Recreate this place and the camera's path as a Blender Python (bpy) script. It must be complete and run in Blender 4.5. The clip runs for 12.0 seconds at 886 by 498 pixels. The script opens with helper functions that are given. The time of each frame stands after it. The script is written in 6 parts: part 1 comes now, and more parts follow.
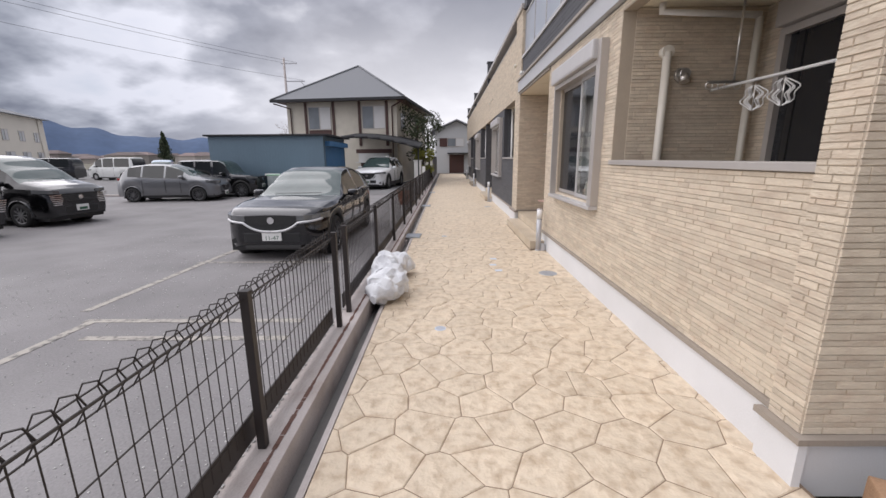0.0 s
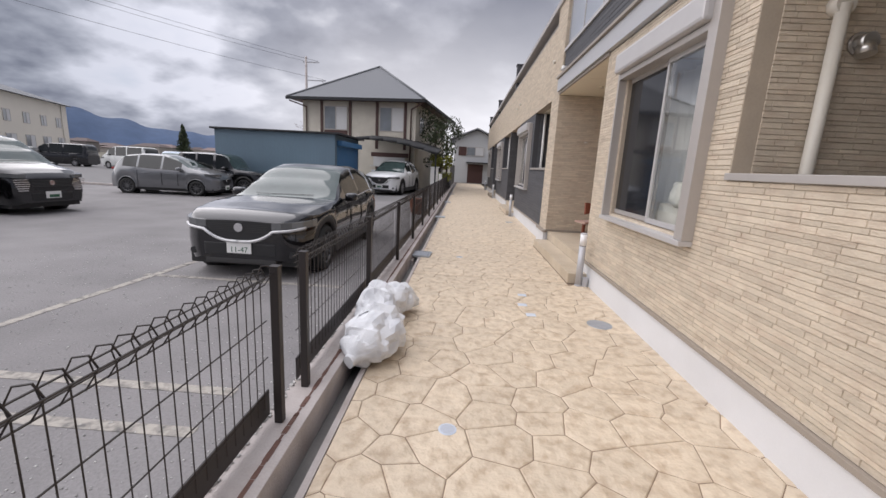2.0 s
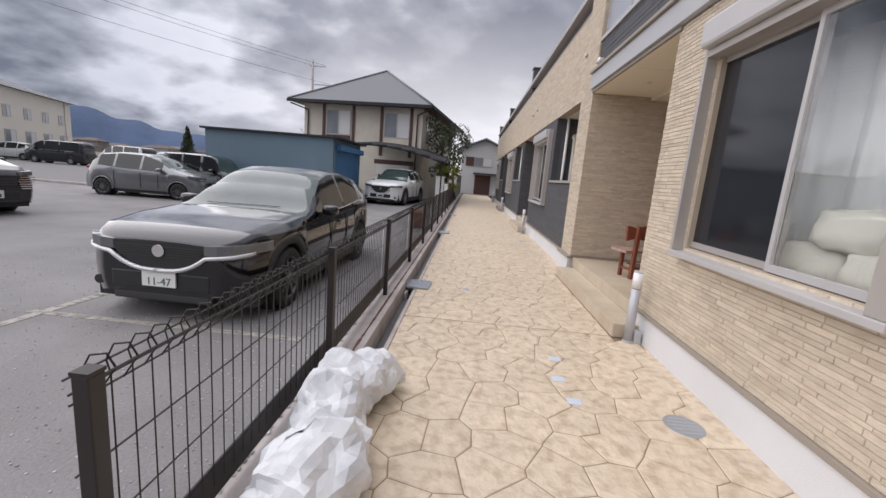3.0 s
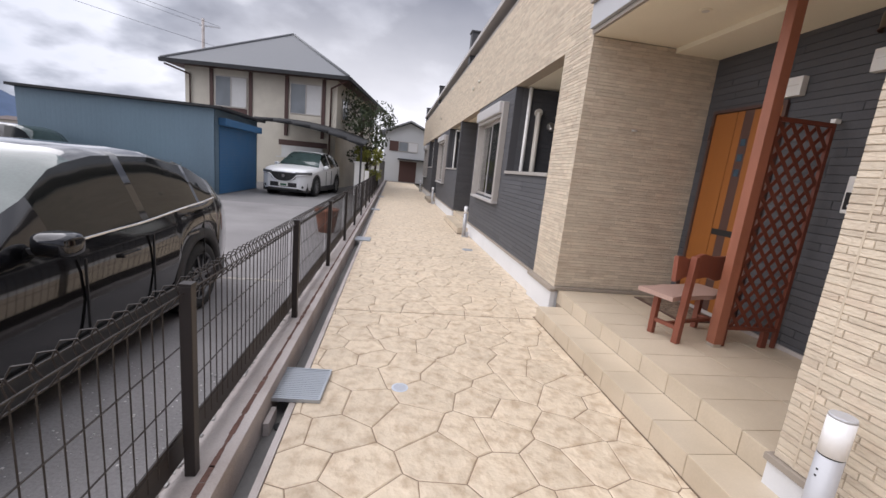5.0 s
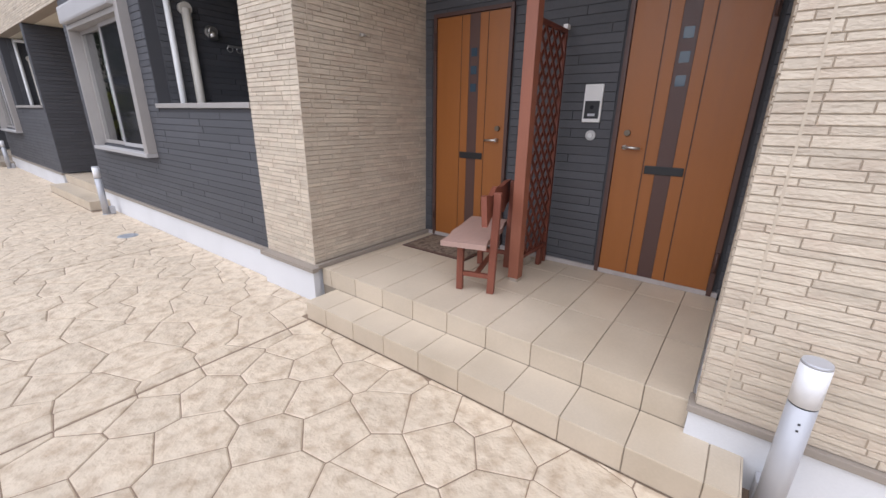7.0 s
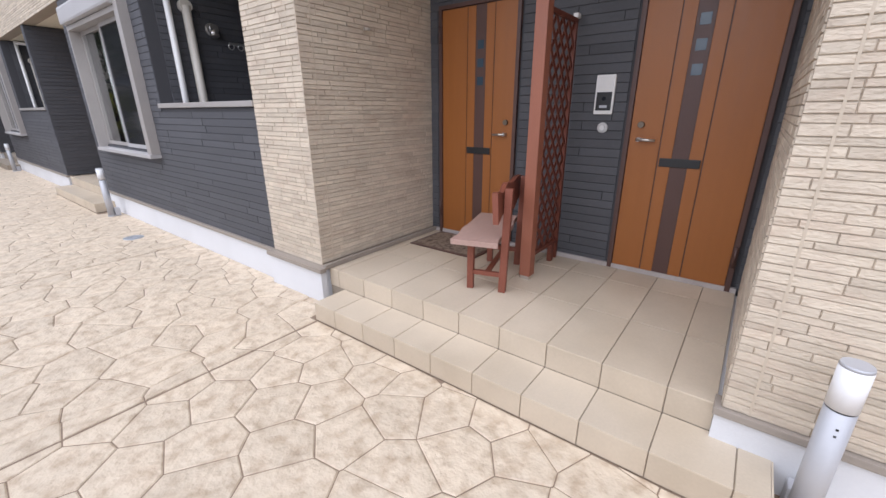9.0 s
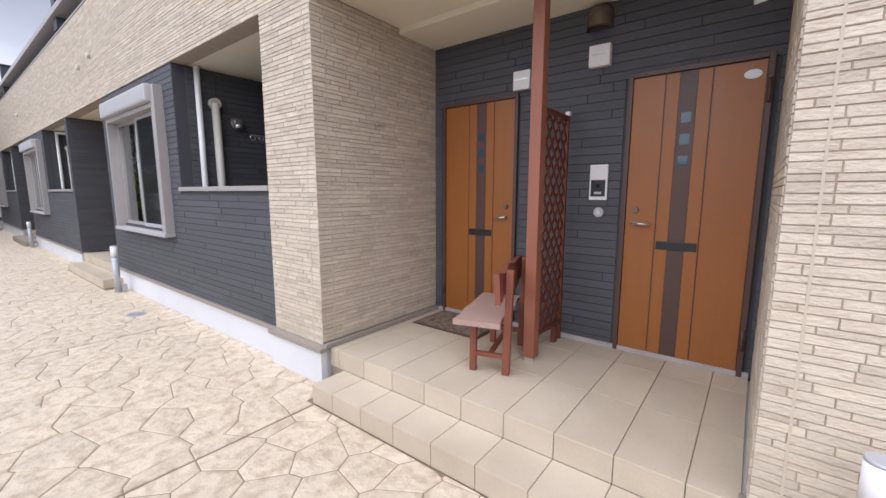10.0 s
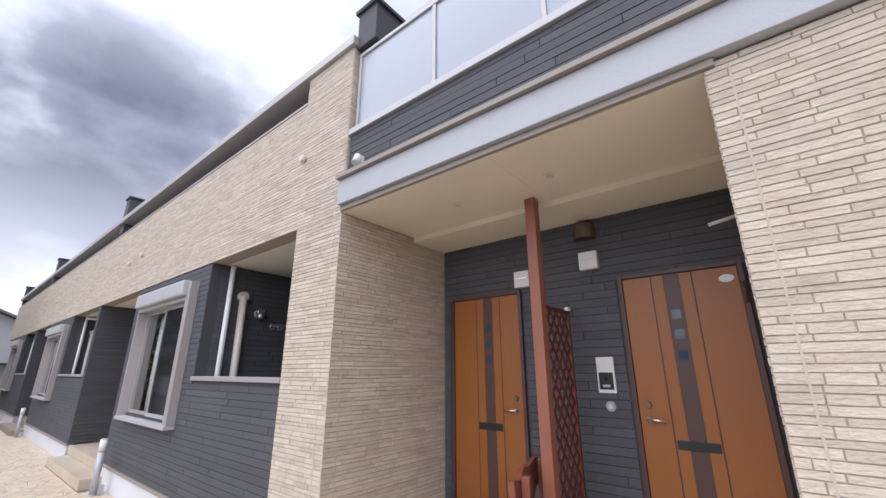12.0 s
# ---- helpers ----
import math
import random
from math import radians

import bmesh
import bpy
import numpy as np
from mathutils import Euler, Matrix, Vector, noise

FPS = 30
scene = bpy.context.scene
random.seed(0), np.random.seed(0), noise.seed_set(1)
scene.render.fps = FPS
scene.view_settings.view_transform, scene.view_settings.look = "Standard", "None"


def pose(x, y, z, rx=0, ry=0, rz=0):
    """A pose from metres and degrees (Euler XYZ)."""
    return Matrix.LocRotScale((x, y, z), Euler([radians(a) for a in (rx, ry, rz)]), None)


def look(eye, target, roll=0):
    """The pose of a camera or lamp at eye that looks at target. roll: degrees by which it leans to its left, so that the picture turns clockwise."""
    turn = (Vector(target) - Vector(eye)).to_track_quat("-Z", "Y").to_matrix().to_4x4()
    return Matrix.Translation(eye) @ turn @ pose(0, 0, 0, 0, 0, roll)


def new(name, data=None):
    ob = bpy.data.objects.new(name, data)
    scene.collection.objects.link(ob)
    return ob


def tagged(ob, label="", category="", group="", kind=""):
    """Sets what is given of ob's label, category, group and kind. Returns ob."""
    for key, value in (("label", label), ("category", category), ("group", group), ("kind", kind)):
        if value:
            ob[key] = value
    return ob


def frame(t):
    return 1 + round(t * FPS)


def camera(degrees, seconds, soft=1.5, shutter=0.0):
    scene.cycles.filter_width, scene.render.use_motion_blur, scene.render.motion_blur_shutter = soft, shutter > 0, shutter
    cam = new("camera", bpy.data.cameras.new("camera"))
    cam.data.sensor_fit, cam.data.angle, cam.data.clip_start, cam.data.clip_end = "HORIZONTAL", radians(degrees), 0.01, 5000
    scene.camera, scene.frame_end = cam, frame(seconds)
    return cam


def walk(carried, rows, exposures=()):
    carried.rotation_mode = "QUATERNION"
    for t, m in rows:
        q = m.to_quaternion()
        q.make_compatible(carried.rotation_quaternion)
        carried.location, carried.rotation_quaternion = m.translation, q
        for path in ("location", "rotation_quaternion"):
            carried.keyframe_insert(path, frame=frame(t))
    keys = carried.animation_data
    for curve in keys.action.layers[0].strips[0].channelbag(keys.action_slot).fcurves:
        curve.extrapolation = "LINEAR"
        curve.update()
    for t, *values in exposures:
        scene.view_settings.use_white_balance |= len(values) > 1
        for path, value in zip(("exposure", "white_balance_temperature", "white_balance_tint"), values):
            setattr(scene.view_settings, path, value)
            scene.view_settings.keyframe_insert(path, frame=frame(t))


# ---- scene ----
cam = camera(95.8, 12.0)
PATH = [
    (0, (0.071, -0.152, 1.717), (0.052, 1.798, 1.275), -0.4),
    (0.5, (0.107, -0.073, 1.685), (0.086, 1.875, 1.234), 0.3),
    (1, (0.081, 0.212, 1.635), (0.055, 2.162, 1.188), 1.1),
    (1.5, (0.013, 0.784, 1.609), (-0.035, 2.737, 1.178), 2.1),
    (2, (0.005, 1.449, 1.621), (-0.075, 3.407, 1.221), 3.0),
    (2.5, (-0.051, 2.223, 1.617), (-0.155, 4.186, 1.248), 4.0),
    (2.7, (-0.065, 2.537, 1.598), (-0.177, 4.503, 1.246), 4.5),
    (4.5, (-0.066, 5.328, 1.65), (0.026, 7.29, 1.271), 5.9),
    (5, (-0.148, 5.979, 1.633), (0.126, 7.922, 1.247), 5.8),
    (5.5, (-0.231, 6.627, 1.61), (0.319, 8.502, 1.184), 4.6),
    (6, (-0.221, 7.137, 1.612), (0.76, 8.808, 1.114), 3.0),
    (6.5, (-0.17, 7.464, 1.641), (1.194, 8.813, 1.075), 1.6),
    (7, (-0.081, 7.624, 1.641), (1.44, 8.761, 1.011), 0.9),
    (9, (-0.047, 7.705, 1.643), (1.454, 8.853, 0.99), -0.2),
    (9.5, (-0.046, 7.702, 1.636), (1.48, 8.882, 1.11), -0.1),
    (10, (-0.067, 7.679, 1.669), (1.495, 8.896, 1.391), 0.1),
    (10.5, (-0.13, 7.643, 1.748), (1.445, 8.876, 1.779), 0.1),
    (11, (-0.185, 7.601, 1.794), (1.365, 8.83, 2.087), 0.1),
    (11.5, (-0.202, 7.565, 1.788), (1.306, 8.784, 2.277), 0.1),
    (12, (-0.215, 7.564, 1.795), (1.269, 8.772, 2.378), -0.1),
]
walk(cam, [(t, look(eye, target, roll)) for t, eye, target, roll in PATH],
     [(0, 0.36, 6450, 15), (2.5, 0.32, 6450, 15), (4.5, 0.46, 6400, 15), (5.5, 0.58, 6300, 15), (6.5, 0.56, 6000, 15), (9.5, 0.68, 5900, 15), (10.5, 0.74, 5900, 15), (12, 0.65, 5900, 16)])

# ---------- sky, sun ----------
SUN_ELEV, SUN_AZ = 38.0, 265.0
world = bpy.data.worlds.new("overcast")
scene.world = world
world.use_nodes = True
wn, wl = world.node_tree.nodes, world.node_tree.links
wn.clear()


def wnode(kind, **inputs):
    n = wn.new(kind)
    for k, v in inputs.items():
        n.inputs[k].default_value = v
    return n


def wmath(op, a, b):
    n = wn.new("ShaderNodeMath")
    n.operation = op
    for i, v in enumerate((a, b)):
        if isinstance(v, (int, float)):
            n.inputs[i].default_value = v
        else:
            wl.new(v, n.inputs[i])
    return n.outputs[0]


def wramp(fac, stops):
    n = wn.new("ShaderNodeValToRGB")
    while len(n.color_ramp.elements) < len(stops):
        n.color_ramp.elements.new(0.5)
    for e, (p, c) in zip(n.color_ramp.elements, stops):
        e.position, e.color = p, (*c, 1)
    wl.new(fac, n.inputs[0])
    return n.outputs[0]


def wmix(fac, a, b):
    n = wn.new("ShaderNodeMix")
    n.data_type = "RGBA"
    if isinstance(fac, (int, float)):
        n.inputs[0].default_value = fac
    else:
        wl.new(fac, n.inputs[0])
    wl.new(a, n.inputs[6])
    wl.new(b, n.inputs[7])
    return n.outputs[2]


sky = wn.new("ShaderNodeTexSky")
sky.sky_type, sky.sun_disc = "NISHITA", False
sky.sun_elevation, sky.sun_rotation = radians(SUN_ELEV), radians(SUN_AZ)
sky_dim = wn.new("ShaderNodeVectorMath")
sky_dim.operation = "SCALE"
sky_dim.inputs["Scale"].default_value = 0.10
wl.new(sky.outputs[0], sky_dim.inputs[0])
tc = wn.new("ShaderNodeTexCoord")
sep = wn.new("ShaderNodeSeparateXYZ")
wl.new(tc.outputs["Generated"], sep.inputs[0])
den = wmath("ADD", wmath("MAXIMUM", sep.outputs[2], 0.0), 0.34)
comb = wn.new("ShaderNodeCombineXYZ")
wl.new(wmath("ADD", wmath("DIVIDE", sep.outputs[0], den), 2.3), comb.inputs[0])
wl.new(wmath("DIVIDE", sep.outputs[1], den), comb.inputs[1])
big = wnode("ShaderNodeTexNoise", Scale=0.95, Detail=4.5, Roughness=0.45, Distortion=0.2)
fine = wnode("ShaderNodeTexNoise", Scale=3.4, Detail=5.0, Roughness=0.5)
wl.new(comb.outputs[0], big.inputs["Vector"])
wl.new(comb.outputs[0], fine.inputs["Vector"])
dens = wmath("ADD", wmath("MULTIPLY", big.outputs["Fac"], 0.64), wmath("MULTIPLY", fine.outputs["Fac"], 0.36))
clouds = wramp(dens, [(0.40, (0.98, 0.99, 1.02)), (0.455, (0.56, 0.58, 0.62)), (0.505, (0.28, 0.30, 0.35)), (0.57, (0.16, 0.175, 0.22))])
# brighter, thinner cloud low in the north behind the houses and overhead
band = wramp(wmath("ADD", sep.outputs[2], wmath("MULTIPLY", fine.outputs["Fac"], 0.10)), [(0.12, (1, 1, 1)), (0.46, (0, 0, 0))])
pale = wn.new("ShaderNodeRGB")
pale.outputs[0].default_value = (0.78, 0.79, 0.81, 1)
north = wramp(sep.outputs[1], [(0.78, (0.10, 0.10, 0.10)), (0.985, (0.95, 0.95, 0.95))])
clouds = wmix(wmath("MULTIPLY", band, north), clouds, pale.outputs[0])
thin = wramp(dens, [(0.30, (0.30, 0.30, 0.30)), (0.38, (0, 0, 0))])
cover = wmix(thin, clouds, sky_dim.outputs[0])
zen = wramp(sep.outputs[2], [(0.5, (0, 0, 0)), (0.95, (1, 1, 1))])
zenc = wn.new("ShaderNodeRGB")
zenc.outputs[0].default_value = (1.0, 1.03, 1.09, 1)
cover = wmix(wmath("MULTIPLY", zen, 0.8), cover, zenc.outputs[0])
west = wramp(wmath("ADD", sep.outputs[0], 1.0), [(0.20, (0.45, 0.48, 0.53)), (0.50, (0.70, 0.72, 0.76)), (0.74, (1, 1, 1))])
heavy = wn.new("ShaderNodeMix")
heavy.data_type, heavy.blend_type = "RGBA", "MULTIPLY"
heavy.inputs[0].default_value = 1.0
wl.new(cover, heavy.inputs[6])
wl.new(west, heavy.inputs[7])
cover = heavy.outputs[2]
bg = wnode("ShaderNodeBackground", Strength=1.0)
wl.new(cover, bg.inputs["Color"])
out = wn.new("ShaderNodeOutputWorld")
wl.new(bg.outputs[0], out.inputs["Surface"])

sun = new("sun", bpy.data.lights.new("sun", "SUN"))
sun.data.energy, sun.data.angle, sun.data.color = 2.5, radians(100), (1.0, 0.98, 0.955)
sun.matrix_world = look((-40, -1, 33), (0, 2, 0))

# ---------- materials ----------


def material(name, colour, rough=0.6, metal=0.0, vary=0.12, scale=6.0, bump=0.15, fine=60.0, piece=0.0, stain=None, stain_scale=1.2, stain_amount=0.5, coat=0.0, stretch=None, bump_dist=0.01):
    """A surface with colour variation at two scales, fine relief, optional stains and a random shade for each piece."""
    m = bpy.data.materials.new(name)
    m.use_nodes = True
    n, l = m.node_tree.nodes, m.node_tree.links
    bs = n["Principled BSDF"]
    bs.inputs["Roughness"].default_value, bs.inputs["Metallic"].default_value = rough, metal
    bs.inputs["Coat Weight"].default_value = coat
    bs.inputs["Coat Roughness"].default_value = 0.04
    geo = n.new("ShaderNodeNewGeometry")
    vec = geo.outputs["Position"]
    if stretch:
        mp = n.new("ShaderNodeVectorMath")
        mp.operation = "MULTIPLY"
        mp.inputs[1].default_value = stretch
        l.new(vec, mp.inputs[0])
        vec = mp.outputs[0]

    def noisy(sc, detail=4.0):
        t = n.new("ShaderNodeTexNoise")
        t.inputs["Scale"].default_value, t.inputs["Detail"].default_value = sc, detail
        l.new(vec, t.inputs["Vector"])
        return t.outputs["Fac"]

    def calc(op, a, b):
        t = n.new("ShaderNodeMath")
        t.operation = op
        for i, v in enumerate((a, b)):
            if isinstance(v, (int, float)):
                t.inputs[i].default_value = v
            else:
                l.new(v, t.inputs[i])
        return t.outputs[0]

    lo, hi = noisy(scale), noisy(fine, 3.0)
    val = calc("ADD", calc("MULTIPLY", calc("SUBTRACT", lo, 0.5), 2.6 * vary), calc("MULTIPLY", calc("SUBTRACT", hi, 0.5), 1.6 * vary))
    val = calc("ADD", val, 1.0)
    if piece:
        info = n.new("ShaderNodeObjectInfo")
        r = calc("FRACT", calc("ADD", info.outputs["Random"], geo.outputs["Random Per Island"]), 0)
        val = calc("ADD", val, calc("MULTIPLY", calc("SUBTRACT", r, 0.5), 2 * piece))
    col = n.new("ShaderNodeMix")
    col.data_type, col.blend_type = "RGBA", "MULTIPLY"
    col.inputs[0].default_value = 1.0
    grey = n.new("ShaderNodeCombineColor")
    for k in range(3):
        l.new(val, grey.inputs[k])
    l.new(grey.outputs[0], col.inputs[7])
    if stain:
        mx = n.new("ShaderNodeMix")
        mx.data_type = "RGBA"
        rp = n.new("ShaderNodeValToRGB")
        rp.color_ramp.elements[0].position, rp.color_ramp.elements[1].position = 0.46, 0.68
        rp.color_ramp.elements[1].color = (stain_amount,) * 3 + (1,)
        l.new(noisy(stain_scale, 6.0), rp.inputs[0])
        l.new(rp.outputs[0], mx.inputs[0])
        mx.inputs[6].default_value, mx.inputs[7].default_value = (*colour, 1), (*stain, 1)
        l.new(mx.outputs[2], col.inputs[6])
    else:
        col.inputs[6].default_value = (*colour, 1)
    l.new(col.outputs[2], bs.inputs["Base Color"])
    if bump:
        b = n.new("ShaderNodeBump")
        b.inputs["Strength"].default_value, b.inputs["Distance"].default_value = bump, bump_dist
        l.new(hi, b.inputs["Height"])
        l.new(b.outputs[0], bs.inputs["Normal"])
        l.new(calc("ADD", calc("MULTIPLY", calc("SUBTRACT", lo, 0.5), 0.25), rough), bs.inputs["Roughness"])
    return m


def glass(name, tint=(1, 1, 1), rough=0.0, through_weight=1.0):
    m = bpy.data.materials.new(name)
    m.use_nodes = True
    bs = m.node_tree.nodes["Principled BSDF"]
    bs.inputs["Base Color"].default_value = (*tint, 1)
    bs.inputs["Roughness"].default_value = rough
    bs.inputs["Transmission Weight"].default_value = through_weight
    bs.inputs["IOR"].default_value = 1.85
    return m


M_STAMP = material("stamped_concrete", (0.635, 0.53, 0.40), 0.55, vary=0.11, scale=6, fine=15, bump=0.7, piece=0.05, stain=(0.34, 0.235, 0.145), stain_scale=10, stain_amount=0.55, bump_dist=0.03)
M_JOINT = material("stamped_joint", (0.23, 0.165, 0.115), 0.8, vary=0.2)
M_PLAIN = material("smooth_concrete", (0.58, 0.46, 0.31), 0.55, vary=0.1, scale=3, fine=40, bump=0.25, stain=(0.42, 0.31, 0.2), stain_scale=2.0, stain_amount=0.5)
M_BRICK = material("beige_tile", (0.575, 0.495, 0.39), 0.78, vary=0.13, scale=9, fine=38, bump=0.7, piece=0.11, stretch=(1, 1, 2.5), stain=(0.44, 0.335, 0.255), stain_scale=6, stain_amount=0.42)
M_MORTAR = material("beige_mortar", (0.41, 0.345, 0.27), 0.85, vary=0.1)
M_BRICK_FAR = material("beige_cladding", (0.56, 0.48, 0.385), 0.75, vary=0.12, scale=7, fine=26, bump=0.4, stretch=(1, 1, 6))
M_DARK = material("charcoal_tile", (0.076, 0.077, 0.085), 0.7, vary=0.12, scale=4, fine=50, bump=0.3, piece=0.10)
M_DARKJ = material("charcoal_joint", (0.06, 0.06, 0.066), 0.85, vary=0.1)
M_PLINTH = material("white_render", (0.68, 0.685, 0.70), 0.7, vary=0.04, scale=2, fine=90, bump=0.12, stain=(0.55, 0.55, 0.55), stain_scale=0.9, stain_amount=0.35)
M_TRIM = material("taupe_trim", (0.30, 0.26, 0.22), 0.5, vary=0.06)
M_ALU = material("warm_grey_aluminium", (0.44, 0.41, 0.385), 0.38, 0.25, vary=0.04, bump=0.0)
M_SHUTTER = material("shutter_aluminium", (0.49, 0.475, 0.47), 0.4, 0.15, vary=0.03, bump=0.0)
M_WHITE = material("white_paint", (0.78, 0.77, 0.75), 0.5, vary=0.04)
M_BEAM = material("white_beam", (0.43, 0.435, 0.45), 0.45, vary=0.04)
M_SOFFIT = material("cream_soffit", (0.86, 0.79, 0.63), 0.7, vary=0.04, scale=2)
M_PORCH = material("porch_tile", (0.56, 0.475, 0.365), 0.42, vary=0.08, scale=3, fine=70, bump=0.12, piece=0.05, stain=(0.42, 0.34, 0.24), stain_scale=1.6, stain_amount=0.4)
M_GROUT = material("tile_grout", (0.30, 0.255, 0.20), 0.8)
M_ASPHALT = material("asphalt", (0.215, 0.205, 0.206), 0.82, vary=0.34, scale=0.9, fine=55, bump=0.6, stain=(0.25, 0.24, 0.24), stain_scale=0.35, stain_amount=0.8)
M_ASPHALT2 = material("pale_asphalt", (0.19, 0.185, 0.185), 0.85, vary=0.15, scale=0.7, fine=120, bump=0.5)
M_EARTH = material("earth", (0.13, 0.115, 0.085), 0.9, vary=0.3, scale=0.3, fine=8, bump=0.4, stain=(0.09, 0.10, 0.05), stain_scale=0.12)
M_CURB = material("curb_concrete", (0.44, 0.40, 0.385), 0.8, vary=0.14, scale=3, fine=80, bump=0.4, stain=(0.30, 0.25, 0.22), stain_scale=2.5, stain_amount=0.6)
M_GUTTER = material("dark_gutter_concrete", (0.135, 0.13, 0.125), 0.6, vary=0.2, scale=2.5, fine=50, stain=(0.25, 0.24, 0.22), stain_scale=1.1, stain_amount=0.5)
M_RUST = material("rust_stain", (0.13, 0.07, 0.055), 0.9, vary=0.3, scale=20)
M_FENCE = material("dark_brown_coated_steel", (0.020, 0.015, 0.014), 0.5, 0.0, vary=0.08, bump=0.0)
M_LINE = material("worn_line_paint", (0.40, 0.37, 0.33), 0.8, vary=0.2, scale=6, stain=(0.10, 0.098, 0.098), stain_scale=12, stain_amount=0.9)
M_GRAVEL = material("gravel", (0.42, 0.41, 0.40), 0.9, vary=0.3, scale=30, fine=200, bump=0.6, piece=0.4)
M_DOOR = material("honey_wood_door", (0.30, 0.105, 0.022), 0.42, vary=0.07, scale=3, fine=40, bump=0.06, stretch=(6, 6, 0.5))
M_DOORDK = material("dark_brown_strip", (0.085, 0.043, 0.034), 0.45, vary=0.06)
M_RED = material("red_brown_timber", (0.205, 0.062, 0.036), 0.5, vary=0.16, scale=5, fine=50, bump=0.2, stretch=(3, 3, 0.7))
M_POST = material("brown_stained_post", (0.275, 0.10, 0.058), 0.5, vary=0.10, scale=4, fine=50, bump=0.15, stretch=(3, 3, 0.7))
# red-brown slats darkened in the colour, as they are seen against the light
M_LATTICE = material("backlit_red_lattice", (0.135, 0.036, 0.02), 0.5, vary=0.14, scale=6, fine=60, bump=0.15)
M_SEATWOOD = material("worn_pinkish_timber", (0.40, 0.265, 0.22), 0.6, vary=0.14, scale=6, fine=50, bump=0.2, stretch=(1, 6, 6))
M_STEEL = material("brushed_steel", (0.62, 0.60, 0.57), 0.3, 0.9, vary=0.03, bump=0.0)
M_GREYMET = material("grey_bollard", (0.47, 0.475, 0.50), 0.45, 0.2, vary=0.03, bump=0.0)
M_MILK = material("milky_lamp", (0.80, 0.80, 0.81), 0.35, vary=0.02, bump=0.0)
M_BLACK = material("black_plastic", (0.018, 0.018, 0.019), 0.4, vary=0.05, bump=0.0)
M_PIPE = material("beige_pipe", (0.64, 0.60, 0.53), 0.45, vary=0.04, bump=0.0)
M_PIPEW = material("white_pipe", (0.74, 0.73, 0.71), 0.4, vary=0.04, bump=0.0)
M_CURTAIN = material("white_curtain", (0.80, 0.80, 0.79), 0.9, vary=0.06, scale=4)
M_ROOM = material("dim_room", (0.48, 0.46, 0.43), 0.9, vary=0.05)
M_CUSHION = material("cream_cushion", (0.62, 0.60, 0.54), 0.9, vary=0.06, bump=0.2)
M_GLASS = glass("window_glass", (0.93, 0.96, 0.96))
M_DARKGLASS = material("screened_glass", (0.02, 0.021, 0.024), 0.08, vary=0.05, bump=0.0)
M_FROST = glass("frosted_glass", (0.62, 0.67, 0.75), 0.3, 0.6)
M_GRATE = material("galvanised_grating", (0.42, 0.45, 0.49), 0.45, 0.6, vary=0.06, bump=0.0)
M_PLASTIC = material("pale_blue_plastic", (0.55, 0.60, 0.68), 0.5, vary=0.05, bump=0.0)

# ---------- helpers of this scene ----------


def box(bm, x0, x1, y0, y1, z0, z1, bevel=0.0, m=None):
    v = [bm.verts.new(Vector(c) if m is None else m @ Vector(c)) for c in ((x0, y0, z0), (x1, y0, z0), (x1, y1, z0), (x0, y1, z0), (x0, y0, z1), (x1, y0, z1), (x1, y1, z1), (x0, y1, z1))]
    f = [bm.faces.new([v[i] for i in q]) for q in ((3, 2, 1, 0), (4, 5, 6, 7), (0, 1, 5, 4), (1, 2, 6, 5), (2, 3, 7, 6), (3, 0, 4, 7))]
    if bevel:
        edges = list({e for g in f for e in g.edges})
        bmesh.ops.bevel(bm, geom=edges, offset=bevel, segments=2, affect="EDGES", profile=0.6)
    return bm


def boxes(*rows, bevel=0.0):
    bm = bmesh.new()
    for r in rows:
        box(bm, *r, bevel=bevel)
    return bm


def tube(bm, a, b, r, r2=None, n=10, caps=True):
    a, b = Vector(a), Vector(b)
    q = (b - a).to_track_quat("Z", "Y")
    rings = []
    for p, rad in ((a, r), (b, r if r2 is None else r2)):
        rings.append([bm.verts.new(p + q @ Vector((rad * math.cos(2 * math.pi * i / n), rad * math.sin(2 * math.pi * i / n), 0))) for i in range(n)])
    for i in range(n):
        f = bm.faces.new((rings[0][i], rings[0][(i + 1) % n], rings[1][(i + 1) % n], rings[1][i]))
        f.smooth = n > 5
    if caps:
        bm.faces.new(rings[0][::-1])
        bm.faces.new(rings[1])
    return bm


def path_tube(bm, pts, r, n=6):
    """One continuous tube through the points."""
    pts = [Vector(p) for p in pts]
    steps = [(b - a).normalized() for a, b in zip(pts, pts[1:])]
    rings = []
    q = steps[0].to_track_quat("Z", "Y")
    last = steps[0]
    for k, p in enumerate(pts):
        d = steps[0] if k == 0 else steps[-1] if k == len(steps) else steps[k - 1] + steps[k]
        d = d.normalized() if d.length > 0.05 else steps[k - 1]
        q = last.rotation_difference(d) @ q
        last = d
        rings.append([bm.verts.new(p + q @ Vector((r * math.cos(2 * math.pi * i / n), r * math.sin(2 * math.pi * i / n), 0))) for i in range(n)])
    for a, b in zip(rings, rings[1:]):
        for i in range(n):
            bm.faces.new((a[i], a[(i + 1) % n], b[(i + 1) % n], b[i])).smooth = n > 5
    bm.faces.new(rings[0][::-1])
    bm.faces.new(rings[-1])
    return bm


def mesh_of(name, bm, mat):
    me = bpy.data.meshes.new(name)
    bm.normal_update()
    bm.to_mesh(me)
    bm.free()
    for x in (mat if isinstance(mat, (list, tuple)) else [mat]):
        me.materials.append(x)
    return me


